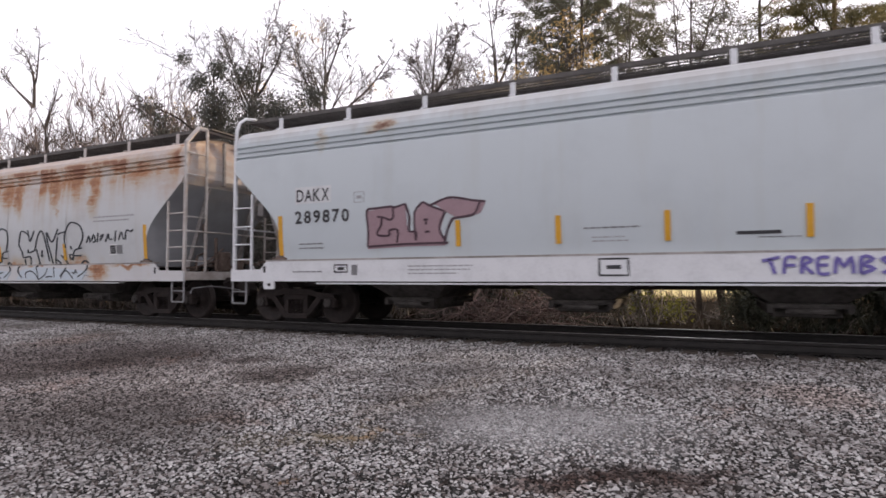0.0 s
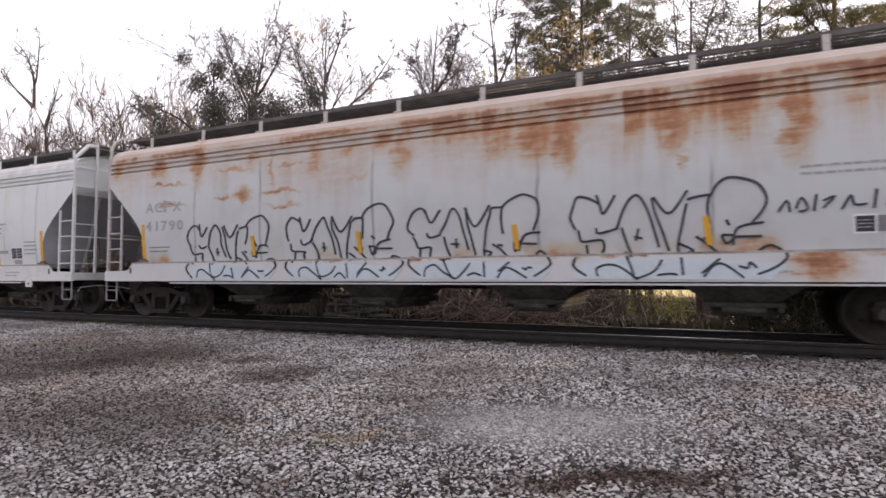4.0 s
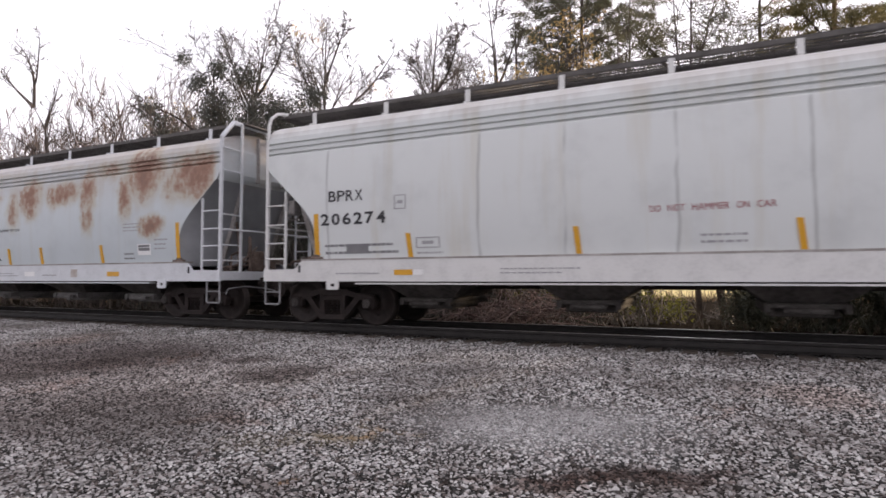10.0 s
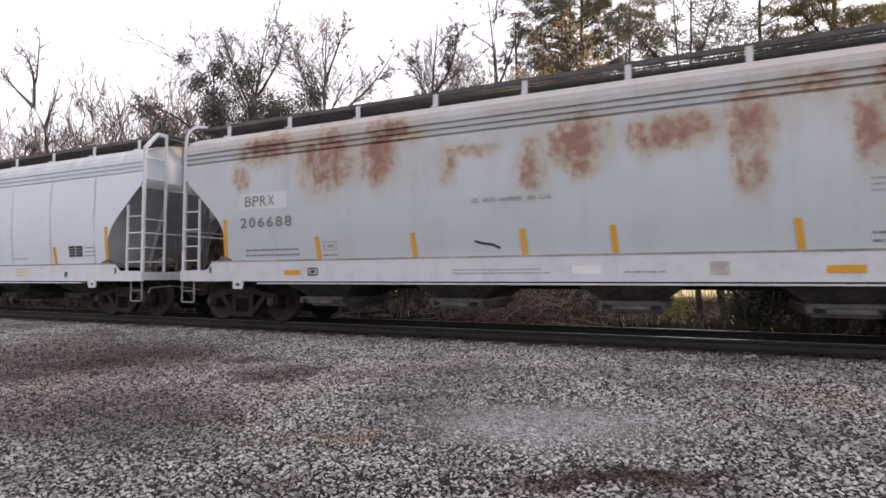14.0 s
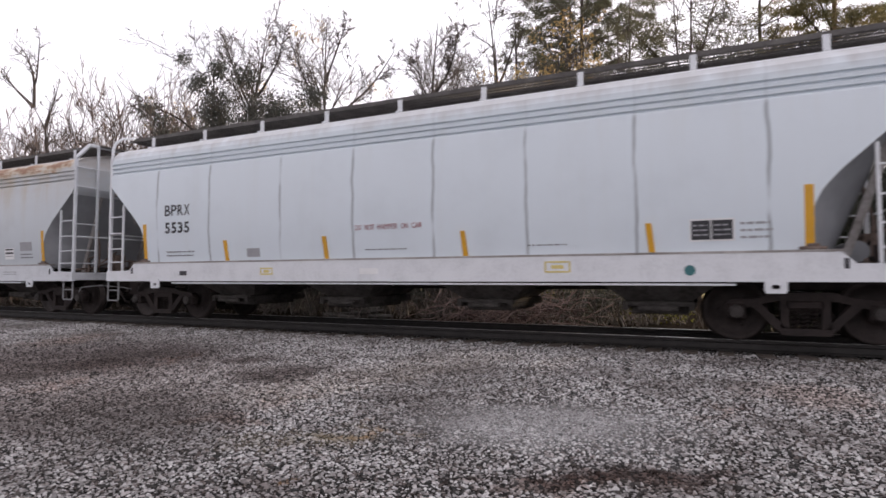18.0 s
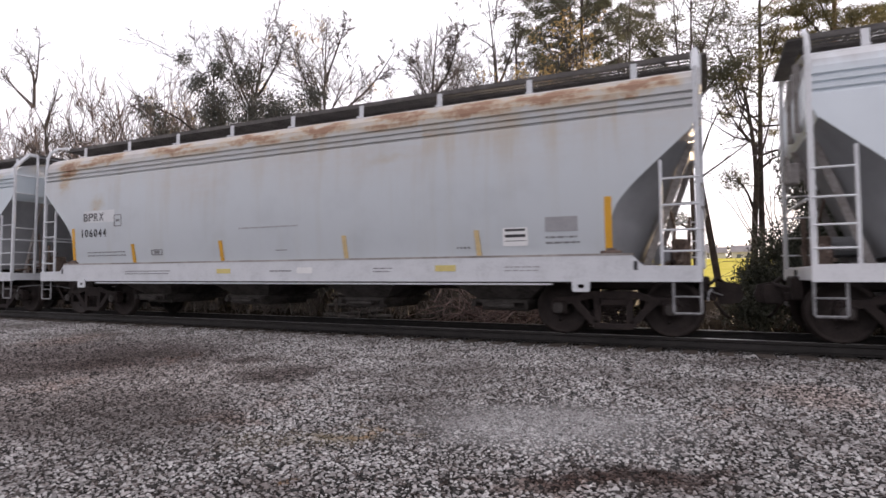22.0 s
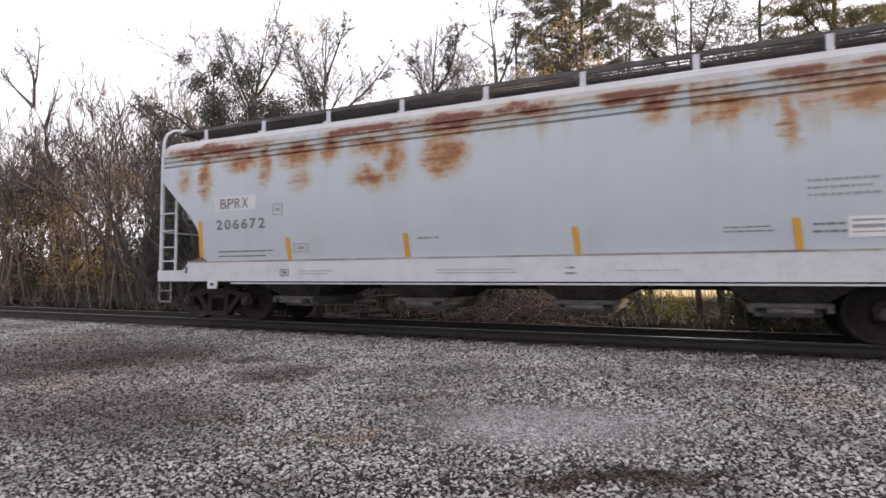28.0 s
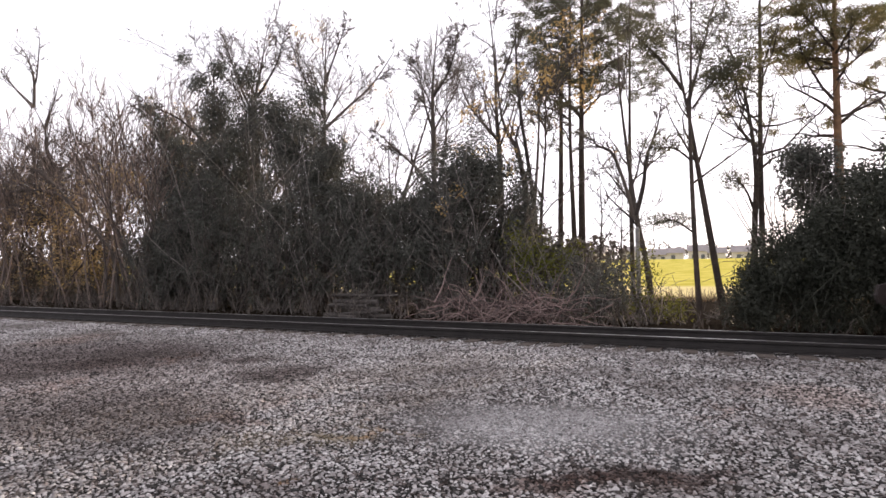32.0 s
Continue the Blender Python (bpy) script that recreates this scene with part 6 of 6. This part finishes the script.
strips(car, (-3.23, -1.45, 0.21, 2.03, 4.9, 6.4), 1.52, 1.98, 0.085, 0.0)
end_strips(car, 8.92)
C0, C1, Z0, Z1 = -5.21, -2.8, 1.56, 2.3
word = [[(0, 0), (.01, .45), (0, .92), (.08, .97), (.235, 1.0)], [(.235, 1.0), (.24, .74), (.21, .66), (.15, .73), (.095, .75)], [(.135, .74), (.13, .55), (.09, .3), (.2, .27), (.2, .39), (.275, .4), (.265, .08)],
        [(.235, .95), (.3, 1.0), (.345, 1.04)], [(.345, 1.04), (.38, .7), (.375, .36), (.435, .34), (.43, .12)], [(.43, .14), (.425, .8), (.5, 1.06)], [(.5, 1.06), (.56, .95), (.68, .8)], [(.68, .8), (.63, .4), (.675, .1)],
        [(.55, .95), (.7, 1.12), (.82, 1.08), (.9, 1.02), (1.0, .98)], [(1.0, .98), (.96, .72), (.9, .66), (.78, .62)], [(.78, .62), (.74, .38), (.71, .06)], [(.5, .62), (.54, .62)], [(.52, .62), (.52, .5)], [(.51, .32), (.55, .33)], [(0, 0), (.35, .04), (.7, .04)]]
for area in (((0, -.06), (.35, -.02), (.36, .36), (.345, 1.03), (.235, .97), (.08, .94), (0, .9)), ((.352, -.02), (.675, -.02), (.64, .4), (.68, .78), (.56, .93), (.5, 1.04), (.43, .8), (.43, .35), (.358, .36)), ((.685, .79), (.78, .62), (.9, .66), (.96, .72), (1.0, .97), (.9, 1.0), (.82, 1.06), (.7, 1.1), (.6, .98))):
    part("sprayed_fill", filled([(C0 + (C1 - C0) * a, Z0 + (Z1 - Z0) * b) for a, b in area]), SPRAY_MAUVE, car, "mauve sprayed letters")
sprayed(car, outline_word(C0, C1, Z0, Z1, word, 0.04), SPRAY_DARK, "dark plum sprayed outlines")
vio = [[(0, .75), (.14, .95)], [(.06, .85), (.1, .05)], [(.17, .05), (.19, .9), (.27, .9)], [(.18, .5), (.26, .5)], [(.31, .05), (.32, .9), (.39, .75), (.33, .5), (.4, .05)], [(.52, .9), (.44, .85), (.44, .08), (.52, .06)], [(.44, .5), (.51, .5)],
       [(.56, .05), (.58, .9), (.63, .4), (.68, .9), (.7, .05)], [(.75, .05), (.76, .9), (.84, .8), (.77, .5), (.85, .3), (.75, .05)], [(.98, .85), (.9, .8), (.98, .35), (.9, .08)]]
sprayed(car, outline_word(1.44, 2.95, 1.0, 1.26, vio, 0.045), SPRAY_VIOLET, "violet scrawl on the sill")
stencil(car, -6.97, -6.1, 1.06, 1.14, 1)
frame_mark(car, -5.95, -5.65, 1.08, 1.22, BLACK_MARK)
mark(car, "dark_smear", -5.55, -5.42, 1.02, 1.22, MID_MARK)
stencil(car, -4.32, -2.94, 1.02, 1.22, 3, GREY_MARK)
stencil(car, -1.04, -0.05, 1.72, 1.8, 1)
stencil(car, -0.91, -0.35, 1.52, 1.64, 2, GREY_MARK)
frame_mark(car, -0.8, -0.36, 1.0, 1.26, BLACK_MARK)
mark(car, "stencil_arrow", 1.13, 1.69, 1.58, 1.63, BLACK_MARK)
stencil(car, 1.4, 1.95, 1.52, 1.56, 1)

# the rusty car with four sprayed outline words
RUST_B_TRAILING = [(-8.66, 3.63, 0.27, 0.21, 0.9), (-7.08, 3.56, 0.24, 0.24, 0.9), (-6.77, 3.13, 0.44, 0.05, 0.9), (-6.7, 2.63, 0.42, 0.05, 0.9), (-5.83, 3.6, 0.2, 0.5, 0.9), (-5.03, 2.7, 0.22, 0.05, 0.8),
                   (-4.81, 3.32, 0.4, 0.05, 0.8), (-4.48, 2.78, 0.23, 0.14, 0.95), (-4.24, 3.52, 0.15, 0.26, 0.7), (-3.7, 3.29, 0.07, 0.46, 0.7), (-3.44, 2.74, 0.45, 0.05, 0.9), (-3.38, 2.47, 0.35, 0.04, 0.9),
                   (-3.2, 3.31, 0.3, 0.04, 0.9), (-2.57, 3.38, 0.15, 0.32, 0.8), (-1.75, 3.46, 0.21, 0.11, 0.7), (-1.56, 2.92, 0.19, 0.06, 0.6), (-1.02, 3.59, 0.24, 0.22, 0.9), (-0.6, 3.3, 0.18, 0.4, 0.6)]
RUST_B_LEADING = [(0.3, 3.6, 0.3, 0.22, 0.7), (0.78, 3.54, 0.28, 0.23, 0.6), (1.33, 3.37, 0.27, 0.39, 0.75), (1.95, 3.34, 0.38, 0.36, 0.9), (2.48, 3.27, 0.2, 0.52, 1), (2.81, 3.71, 0.15, 0.31, 0.6), (4.11, 3.32, 0.2, 0.44, 1), (4.2, 2.72, 0.07, 0.15, 0.6),
                  (4.96, 3.61, 0.65, 0.19, 0.6), (5.69, 3.22, 0.21, 0.51, 1), (5.43, 3.66, 0.2, 0.26, 0.7), (7.3, 3.51, 0.5, 0.31, 0.8), (7.32, 3.63, 0.2, 0.17, 1), (8.03, 3.47, 0.28, 0.17, 0.55), (8.55, 3.65, 0.26, 0.41, 0.75), (8.68, 3.94, 0.18, 0.18, 0.9)]
paint_b = car_paint("rust_streaked_car_paint", (0.545, 0.565, 0.575), (0.42, 0.165, 0.055), (0.22, 0.075, 0.04),
RUST_B_TRAILING + RUST_B_LEADING, top=1.0, dirt=0.3, ribs=(-5.9, -4.0, -1.2, 2.0, 4.6), streak=0.45, low=0.8, eave=1.0, film=0.58, half=8.92, cover=0.76)
sill_b = car_paint("rust_spotted_sill_paint", (0.58, 0.58, 0.59), (0.4, 0.17, 0.07), (0.2, 0.075, 0.035), [(5.95, 1.15, 0.3, 0.25, 1), (7.3, 1.31, 0.8, 0.06, 1), (3.6, 1.33, 1.2, 0.04, 1), (0.2, 1.33, 1.0, 0.04, 1), (-2.0, 1.33, 0.7, 0.04, 0.9), (8.2, 1.05, 0.3, 0.1, 0.8)], dirt=0.2, streak=0.2)
car = hopper_car("grey covered hopper streaked with rust and sprayed outlines", 8.92, paint_b, TRIM_RUSTY, 7.6, (-4.9, -1.6, 1.7, 5.0), jack=None, sill=sill_b)
SHIFT[:] = -0.185, 0.06
TRAIN.append((car, 40.075))
marks_and_number(car, "ACFX", "41790", (-7.36, -6.2, 2.5, 2.73), (-7.36, -6.13, 2.07, 2.3), (-7.27, -6.5, 1.56, 1.74), GREY_MARK)
strips(car, (-4.08, -1.36, 1.77, 4.7), 1.44, 1.86)
end_strips(car, 8.92)
for k, (x0, x1) in enumerate(((-6.0, -3.4), (-3.12, -0.36), (-0.26, 2.44), (2.71, 5.71))):
    part("sprayed_fill", filled([(x0, 0.94), (x0 + 0.2, 1.2), (x0 + 0.8, 1.27), (x1 - 0.9, 1.22), (x1, 1.15), (x1 - 0.2, 0.93)]), SPRAY_PALE, car, "pale blue sprayed fill on the sill")
    sprayed(car, throw_up(x0, x1, 0.95, 2.42 - (0.12, 0.06, 0.03, 0.0)[k], k), SPRAY_BLACK, "black sprayed outline word")
scrawl = [[(0, .1), (.06, .6), (.08, .1)], [(.12, .2), (.16, .7), (.2, .2), (.14, .1)], [(.24, .1), (.26, .8)], [(.3, .2), (.38, .7), (.3, .5)], [(.42, .1), (.48, .7), (.5, .3), (.58, .3)], [(.62, .1), (.64, .9)], [(.7, .2), (.76, .8), (.8, .2)], [(.84, .2), (.86, .9), (.95, .8), (1, .95)]]
sprayed(car, outline_word(5.62, 7.38, 1.84, 2.16, scrawl, 0.03), SPRAY_BLACK, "black sprayed scrawl")
plate(car, 6.51, 6.72, 1.57, 1.78), mark(car, "data_plate", 6.75, 6.96, 1.57, 1.78, MID_MARK)
stencil(car, 5.9, 7.5, 2.35, 2.55, 2, GREY_MARK), stencil(car, 5.0, 5.8, 1.0, 1.2, 2, GREY_MARK)

# the cream car
RIBS_C = (-6.4, -3.2, -1.7, 0.0, 1.73, 3.25, 4.95, 6.4)
paint_c = car_paint("cream_car_paint", (0.66, 0.688, 0.685), top=0.15, dirt=0.3, ribs=RIBS_C, streak=0.55, seam=0.6)
car = hopper_car("cream-white covered hopper with dirt-traced seams", 8.0, paint_c, TRIM_CREAM, 6.65)
SHIFT[:] = 0.0, 0.13
TRAIN.append((car, 21.82))
marks_and_number(car, "BPRX", "206274", (-6.49, -5.7, 2.46, 2.67), (-6.68, -5.2, 2.0, 2.23), (-6.6, -4.75, 1.4, 1.68))
mark(car, "dark_smear", -6.1, -5.6, 1.44, 1.62, MID_MARK), frame_mark(car, -4.56, -4.1, 1.52, 1.7, GREY_MARK, 0.02), stencil(car, -4.56, -4.0, 1.38, 1.48, 1, GREY_MARK)
frame_mark(car, -5.0, -4.77, 2.25, 2.5, GREY_MARK, 0.02)
warning(car, -0.4, 1.29, 1.96, 2.06, RED_MARK)
strips(car, (-4.73, -1.53, 1.55, 4.62)), end_strips(car, 8.0)
mark(car, "sill_marker", -5.0, -4.62, 1.02, 1.12, YELLOW), mark(car, "sill_marker", -4.61, -4.4, 1.02, 1.12, WHITE_MARK), mark(car, "sill_marker", 4.3, 4.75, 1.02, 1.14, YELLOW)
plate(car, 5.29, 5.5, 1.52, 1.8), plate(car, 5.53, 5.76, 1.52, 1.8)
mark(car, "data_plate", 4.72, 5.12, 1.66, 1.75, GREY_MARK), mark(car, "data_plate", 3.7, 4.4, 1.36, 1.45, GREY_MARK), mark(car, "data_plate", 5.4, 5.75, 1.36, 1.48, GREY_MARK)
stencil(car, 3.63, 5.17, 2.18, 2.56, 3, GREY_MARK), stencil(car, 5.88, 6.46, 1.6, 2.02, 4, GREY_MARK), stencil(car, 0.3, 0.95, 1.45, 1.65, 2, GREY_MARK)
stencil(car, -2.8, -1.4, 1.02, 1.16, 2, GREY_MARK), stencil(car, 5.1, 5.8, 1.02, 1.18, 2, GREY_MARK), stencil(car, -6.3, -5.2, 1.02, 1.1, 1, GREY_MARK)

# the grey car with brown rust patches
RUST_D = [(-6.23, 3.11, 0.17, 0.23, 0.8), (-5.52, 3.72, 0.6, 0.27, 1), (-4.0, 3.36, 0.56, 0.56, 0.92), (-2.77, 3.37, 0.3, 0.51, 1), (-2.4, 3.71, 0.4, 0.2, 0.9), (-1.3, 2.95, 0.16, 0.28, 0.7), (-0.95, 3.21, 0.41, 0.09, 0.7), (0.22, 2.84, 0.24, 0.43, 0.65), (0.99, 3.13, 0.37, 0.38, 0.95),
          (2.42, 3.16, 0.55, 0.24, 0.9), (3.43, 2.46, 0.17, 0.31, 0.75), (3.44, 3.16, 0.24, 0.42, 0.85), (4.25, 3.66, 0.47, 0.24, 0.6), (4.85, 2.95, 0.2, 0.45, 0.8), (5.5, 3.5, 0.5, 0.5, 1), (5.78, 2.22, 0.3, 0.2, 1), (6.4, 3.1, 0.25, 0.35, 0.6), (7.2, 3.3, 0.6, 0.42, 1)]
paint_d = car_paint("rust_patched_car_paint", (0.525, 0.577, 0.603), (0.28, 0.105, 0.058), (0.17, 0.06, 0.04),
[(x, z, rx * 1.2, rz * 1.2, v) for x, z, rx, rz, v in RUST_D], top=0.3, dirt=0.2, streak=0.35, eave=0.4, film=0.25, cover=0.74, brush=(5.0, 1.0, 2.6))
car = hopper_car("grey covered hopper with brown rust patches", 8.0, paint_d, TRIM_GREY, 6.65, gate=GATE_GREY)
SHIFT[:] = -0.04, 0.04
TRAIN.append((car, 4.56))
marks_and_number(car, "BPRX", "206688", (-6.09, -5.29, 2.48, 2.7), (-6.22, -4.84, 2.03, 2.25), (-6.1, -4.5, 1.4, 1.62), MID_MARK, (-6.25, -4.98, 2.42, 2.76))
strips(car, (-4.22, -2.02, 0.06, 1.53, 4.01)), end_strips(car, 8.0)
mark(car, "sill_marker", -5.0, -4.6, 1.03, 1.13, YELLOW), mark(car, "sill_marker", 4.32, 4.76, 1.02, 1.13, YELLOW), mark(car, "sill_marker", 0.9, 1.35, 1.03, 1.15, WHITE_MARK), mark(car, "sill_rust", 2.9, 3.15, 1.0, 1.2, TRIM_RUSTY)
frame_mark(car, -4.4, -4.18, 1.03, 1.16, BLACK_MARK)
mark(car, "data_plate", 5.35, 5.8, 1.52, 1.78, WHITE_MARK), mark(car, "data_plate", 5.38, 5.77, 1.62, 1.76, MID_MARK)
stencil(car, 5.93, 6.39, 1.62, 1.93, 3, GREY_MARK), stencil(car, 4.85, 5.5, 2.08, 2.32, 3, GREY_MARK), stencil(car, 4.85, 5.25, 1.4, 1.62, 2)
warning(car, -0.83, 0.59, 2.26, 2.34, MID_MARK, "dark stencilled warning")
part("stencil_arrow", ribbon([(-0.8, 1.61), (-0.66, 1.56), (-0.48, 1.54), (-0.33, 1.47)], 0.045), BLACK_MARK, car), frame_mark(car, -4.05, -3.76, 1.52, 1.68, GREY_MARK, 0.02), stencil(car, -4.08, -3.7, 1.38, 1.47, 1), stencil(car, -1.2, 0.6, 1.02, 1.14, 2, GREY_MARK), stencil(car, 1.7, 2.4, 1.02, 1.1, 1, GREY_MARK)

# the bluish white car
paint_e = car_paint("bluish_white_car_paint", (0.7, 0.765, 0.815), top=0.1, dirt=0.12, ribs=(-6.25, -4.6, -2.6, -0.8, 0.93, 2.67, 4.4, 6.2), streak=0.1)
car = hopper_car("bluish-white covered hopper with grey weld seams", 8.0, paint_e, TRIM_WHITE, 6.65)
SHIFT[:] = -0.02, 0.06
TRAIN.append((car, -12.745))
marks_and_number(car, "BPRX", "5535", (-6.02, -5.22, 2.4, 2.65), (-6.01, -5.24, 2.0, 2.25), (-6.0, -5.0, 1.45, 1.62))
strips(car, (-4.16, -1.46, 1.52, 4.6)), end_strips(car, 8.0)
warning(car, -0.72, 0.73, 1.88, 1.98)
stencil(car, -0.51, 0.55, 1.48, 1.54, 1), stencil(car, 2.69, 3.5, 1.48, 1.54, 1)
frame_mark(car, -3.05, -2.75, 1.05, 1.17, PALE_YELLOW), frame_mark(car, 3.0, 3.4, 1.06, 1.22, PALE_YELLOW), mark(car, "sill_marker", -5.5, -5.28, 1.03, 1.13, BLACK_MARK), mark(car, "sill_marker", -0.6, -0.2, 1.04, 1.15, WHITE_MARK)
part("teal_dot", filled([(5.17 + 0.08 * math.cos(k * 0.6283), 1.07 + 0.08 * math.sin(k * 0.6283)) for k in range(10)], 0.007), TEAL_MARK, car, "round teal paint dot"), plate(car, 5.2, 5.45, 1.52, 1.8), plate(car, 5.48, 5.75, 1.52, 1.8), stencil(car, 5.85, 6.3, 1.5, 1.8, 3, GREY_MARK), mark(car, "data_plate", -3.55, -3.2, 1.42, 1.6, GREY_MARK)

# the grey car with an orange-stained eave
paint_f = car_paint("orange_eaved_car_paint", (0.53, 0.57, 0.6), (0.46, 0.24, 0.08), (0.24, 0.1, 0.05),
                    [(-7.0, 3.85, 0.4, 0.3, 0.9), (-7.1, 3.45, 0.2, 0.25, 0.6), (-5.8, 2.85, 0.25, 0.18, 0.5), (-3.2, 3.98, 0.9, 0.12, 0.8), (-0.8, 3.98, 0.9, 0.14, 0.9), (1.1, 3.98, 0.7, 0.13, 1), (2.9, 3.98, 0.7, 0.13, 1), (4.3, 3.98, 0.7, 0.13, 1), (5.7, 3.97, 0.8, 0.13, 1), (7.2, 3.97, 0.6, 0.13, 1), (-5.5, 3.98, 0.6, 0.13, 0.9), (2.7, 3.2, 0.5, 0.08, 0.3)], top=0.35, dirt=0.2, streak=0.3, eave=0.75, film=0.2, cover=0.75)
car = hopper_car("grey covered hopper with orange rust along the eave", 8.0, paint_f, TRIM_GREY, 6.65)
SHIFT[:] = -0.14, 0.11
TRAIN.append((car, -30.1))
marks_and_number(car, "BPRX", "106044", (-6.22, -5.45, 2.4, 2.6), (-6.35, -5.35, 2.0, 2.2), (-6.1, -4.5, 1.5, 1.66), BLACK_MARK, (-6.2, -5.05, 2.36, 2.66))
frame_mark(car, -5.05, -4.8, 2.25, 2.52, MID_MARK, 0.025)
strips(car, (-4.4, -1.44, 1.81, 4.58), faded=(1.81, 4.58)), end_strips(car, 8.0)
mark(car, "data_plate", 5.06, 5.5, 1.5, 1.81, WHITE_MARK), mark(car, "data_plate", 5.1, 5.46, 1.58, 1.79, BLACK_MARK), mark(car, "data_plate", 5.8, 6.33, 1.72, 1.96, GREY_MARK)
mark(car, "sill_marker", -1.5, -1.1, 1.07, 1.17, PALE_YELLOW), mark(car, "sill_marker", 3.8, 4.2, 1.08, 1.19, PALE_YELLOW), mark(car, "sill_marker", 0.7, 1.08, 1.06, 1.18, WHITE_MARK)
stencil(car, -4.6, -2.5, 1.05, 1.17, 2), stencil(car, 0.0, 0.7, 1.08, 1.16, 1), stencil(car, 2.5, 2.95, 1.06, 1.18, 2), stencil(car, 5.1, 5.75, 1.06, 1.18, 2, GREY_MARK), stencil(car, 5.8, 6.4, 1.5, 1.68, 2)
stencil(car, -0.9, 0.9, 2.0, 2.08, 1, GREY_MARK), stencil(car, 0.1, 0.4, 1.52, 1.58, 1), stencil(car, 4.2, 4.5, 1.45, 1.55, 1), frame_mark(car, -3.75, -3.4, 1.52, 1.63, MID_MARK, 0.025)

# the last car, with rust runs under the eave
RUST_G = [(-7.17, 3.2, 0.24, 0.35, 0.65), (-6.54, 3.29, 0.18, 0.53, 0.95), (-6.28, 3.8, 1.5, 0.17, 1), (-5.44, 3.49, 0.45, 0.22, 1), (-4.83, 3.4, 0.15, 0.46, 0.95), (-3.96, 3.51, 0.46, 0.28, 1), (-3.92, 3.0, 0.26, 0.27, 0.7), (-3.13, 3.56, 0.23, 0.27, 1), (-2.27, 3.51, 0.38, 0.22, 1),
          (-2.24, 2.87, 0.35, 0.22, 1), (-1.71, 3.25, 0.23, 0.46, 1), (-0.66, 3.18, 0.42, 0.35, 1), (-0.58, 3.75, 0.7, 0.24, 1), (0.93, 3.83, 0.55, 0.17, 1), (2.38, 3.77, 0.28, 0.12, 1), (2.9, 3.58, 0.22, 0.3, 1), (3.9, 3.45, 0.45, 0.2, 0.9), (4.65, 3.2, 0.15, 0.4, 0.9), (5.6, 3.45, 0.5, 0.3, 0.9)]
paint_g = car_paint("rust_run_car_paint", (0.515, 0.578, 0.622), (0.42, 0.195, 0.06), (0.18, 0.055, 0.028),
RUST_G, top=0.6, dirt=0.15, streak=0.25, eave=1.25, cover=0.9)
car = hopper_car("grey covered hopper with rust runs under the eave", 8.0, paint_g, TRIM_GREY, 6.65, gate=GATE_GREY)
SHIFT[:] = -0.01, 0.05
TRAIN.append((car, -47.48))
marks_and_number(car, "BPRX", "206672", (-6.1, -5.3, 2.47, 2.69), (-6.22, -4.84, 2.02, 2.24), (-6.2, -4.5, 1.4, 1.6), MID_MARK, (-6.27, -5.1, 2.43, 2.74))
frame_mark(car, -4.62, -4.38, 2.28, 2.5, GREY_MARK, 0.02)
strips(car, (-4.26, -1.46, 1.65, 4.7)), end_strips(car, 8.0)
mark(car, "data_plate", 5.3, 5.75, 1.5, 1.78, WHITE_MARK), mark(car, "data_plate", 5.34, 5.71, 1.56, 1.74, GREY_MARK)
stencil(car, 3.8, 4.52, 1.6, 1.72, 2), stencil(car, 4.85, 5.8, 2.05, 2.35, 3, GREY_MARK), stencil(car, 4.9, 5.3, 1.55, 1.75, 2), stencil(car, -1.2, -0.7, 1.66, 1.74, 1), frame_mark(car, -4.1, -3.75, 1.5, 1.66, GREY_MARK, 0.02)
frame_mark(car, -4.4, -4.2, 1.02, 1.14, MID_MARK, 0.025), stencil(car, -3.9, -3.0, 1.03, 1.14, 2, GREY_MARK), stencil(car, -0.8, 0.7, 1.03, 1.14, 2, GREY_MARK), stencil(car, 1.5, 1.7, 1.0, 1.18, 2), stencil(car, 2.3, 3.5, 1.06, 1.1, 1, GREY_MARK)
for car, x in TRAIN:
    car.matrix_basis = pose(x + run(0.0), TRACK_Y, RAIL_Z)


def motions():
    for car, x in TRAIN:
        walk(car, [(t, pose(x + run(t), TRACK_Y, RAIL_Z)) for t in range(0, 33, 2)])
    turns = [(k / 6, math.degrees(run(k / 6) / 0.457)) for k in range(193)]
    for ob, x in WHEELS:
        walk(ob, [(t, pose(x, 0, 0.457, 0, a, 0)) for t, a in turns])


motions()
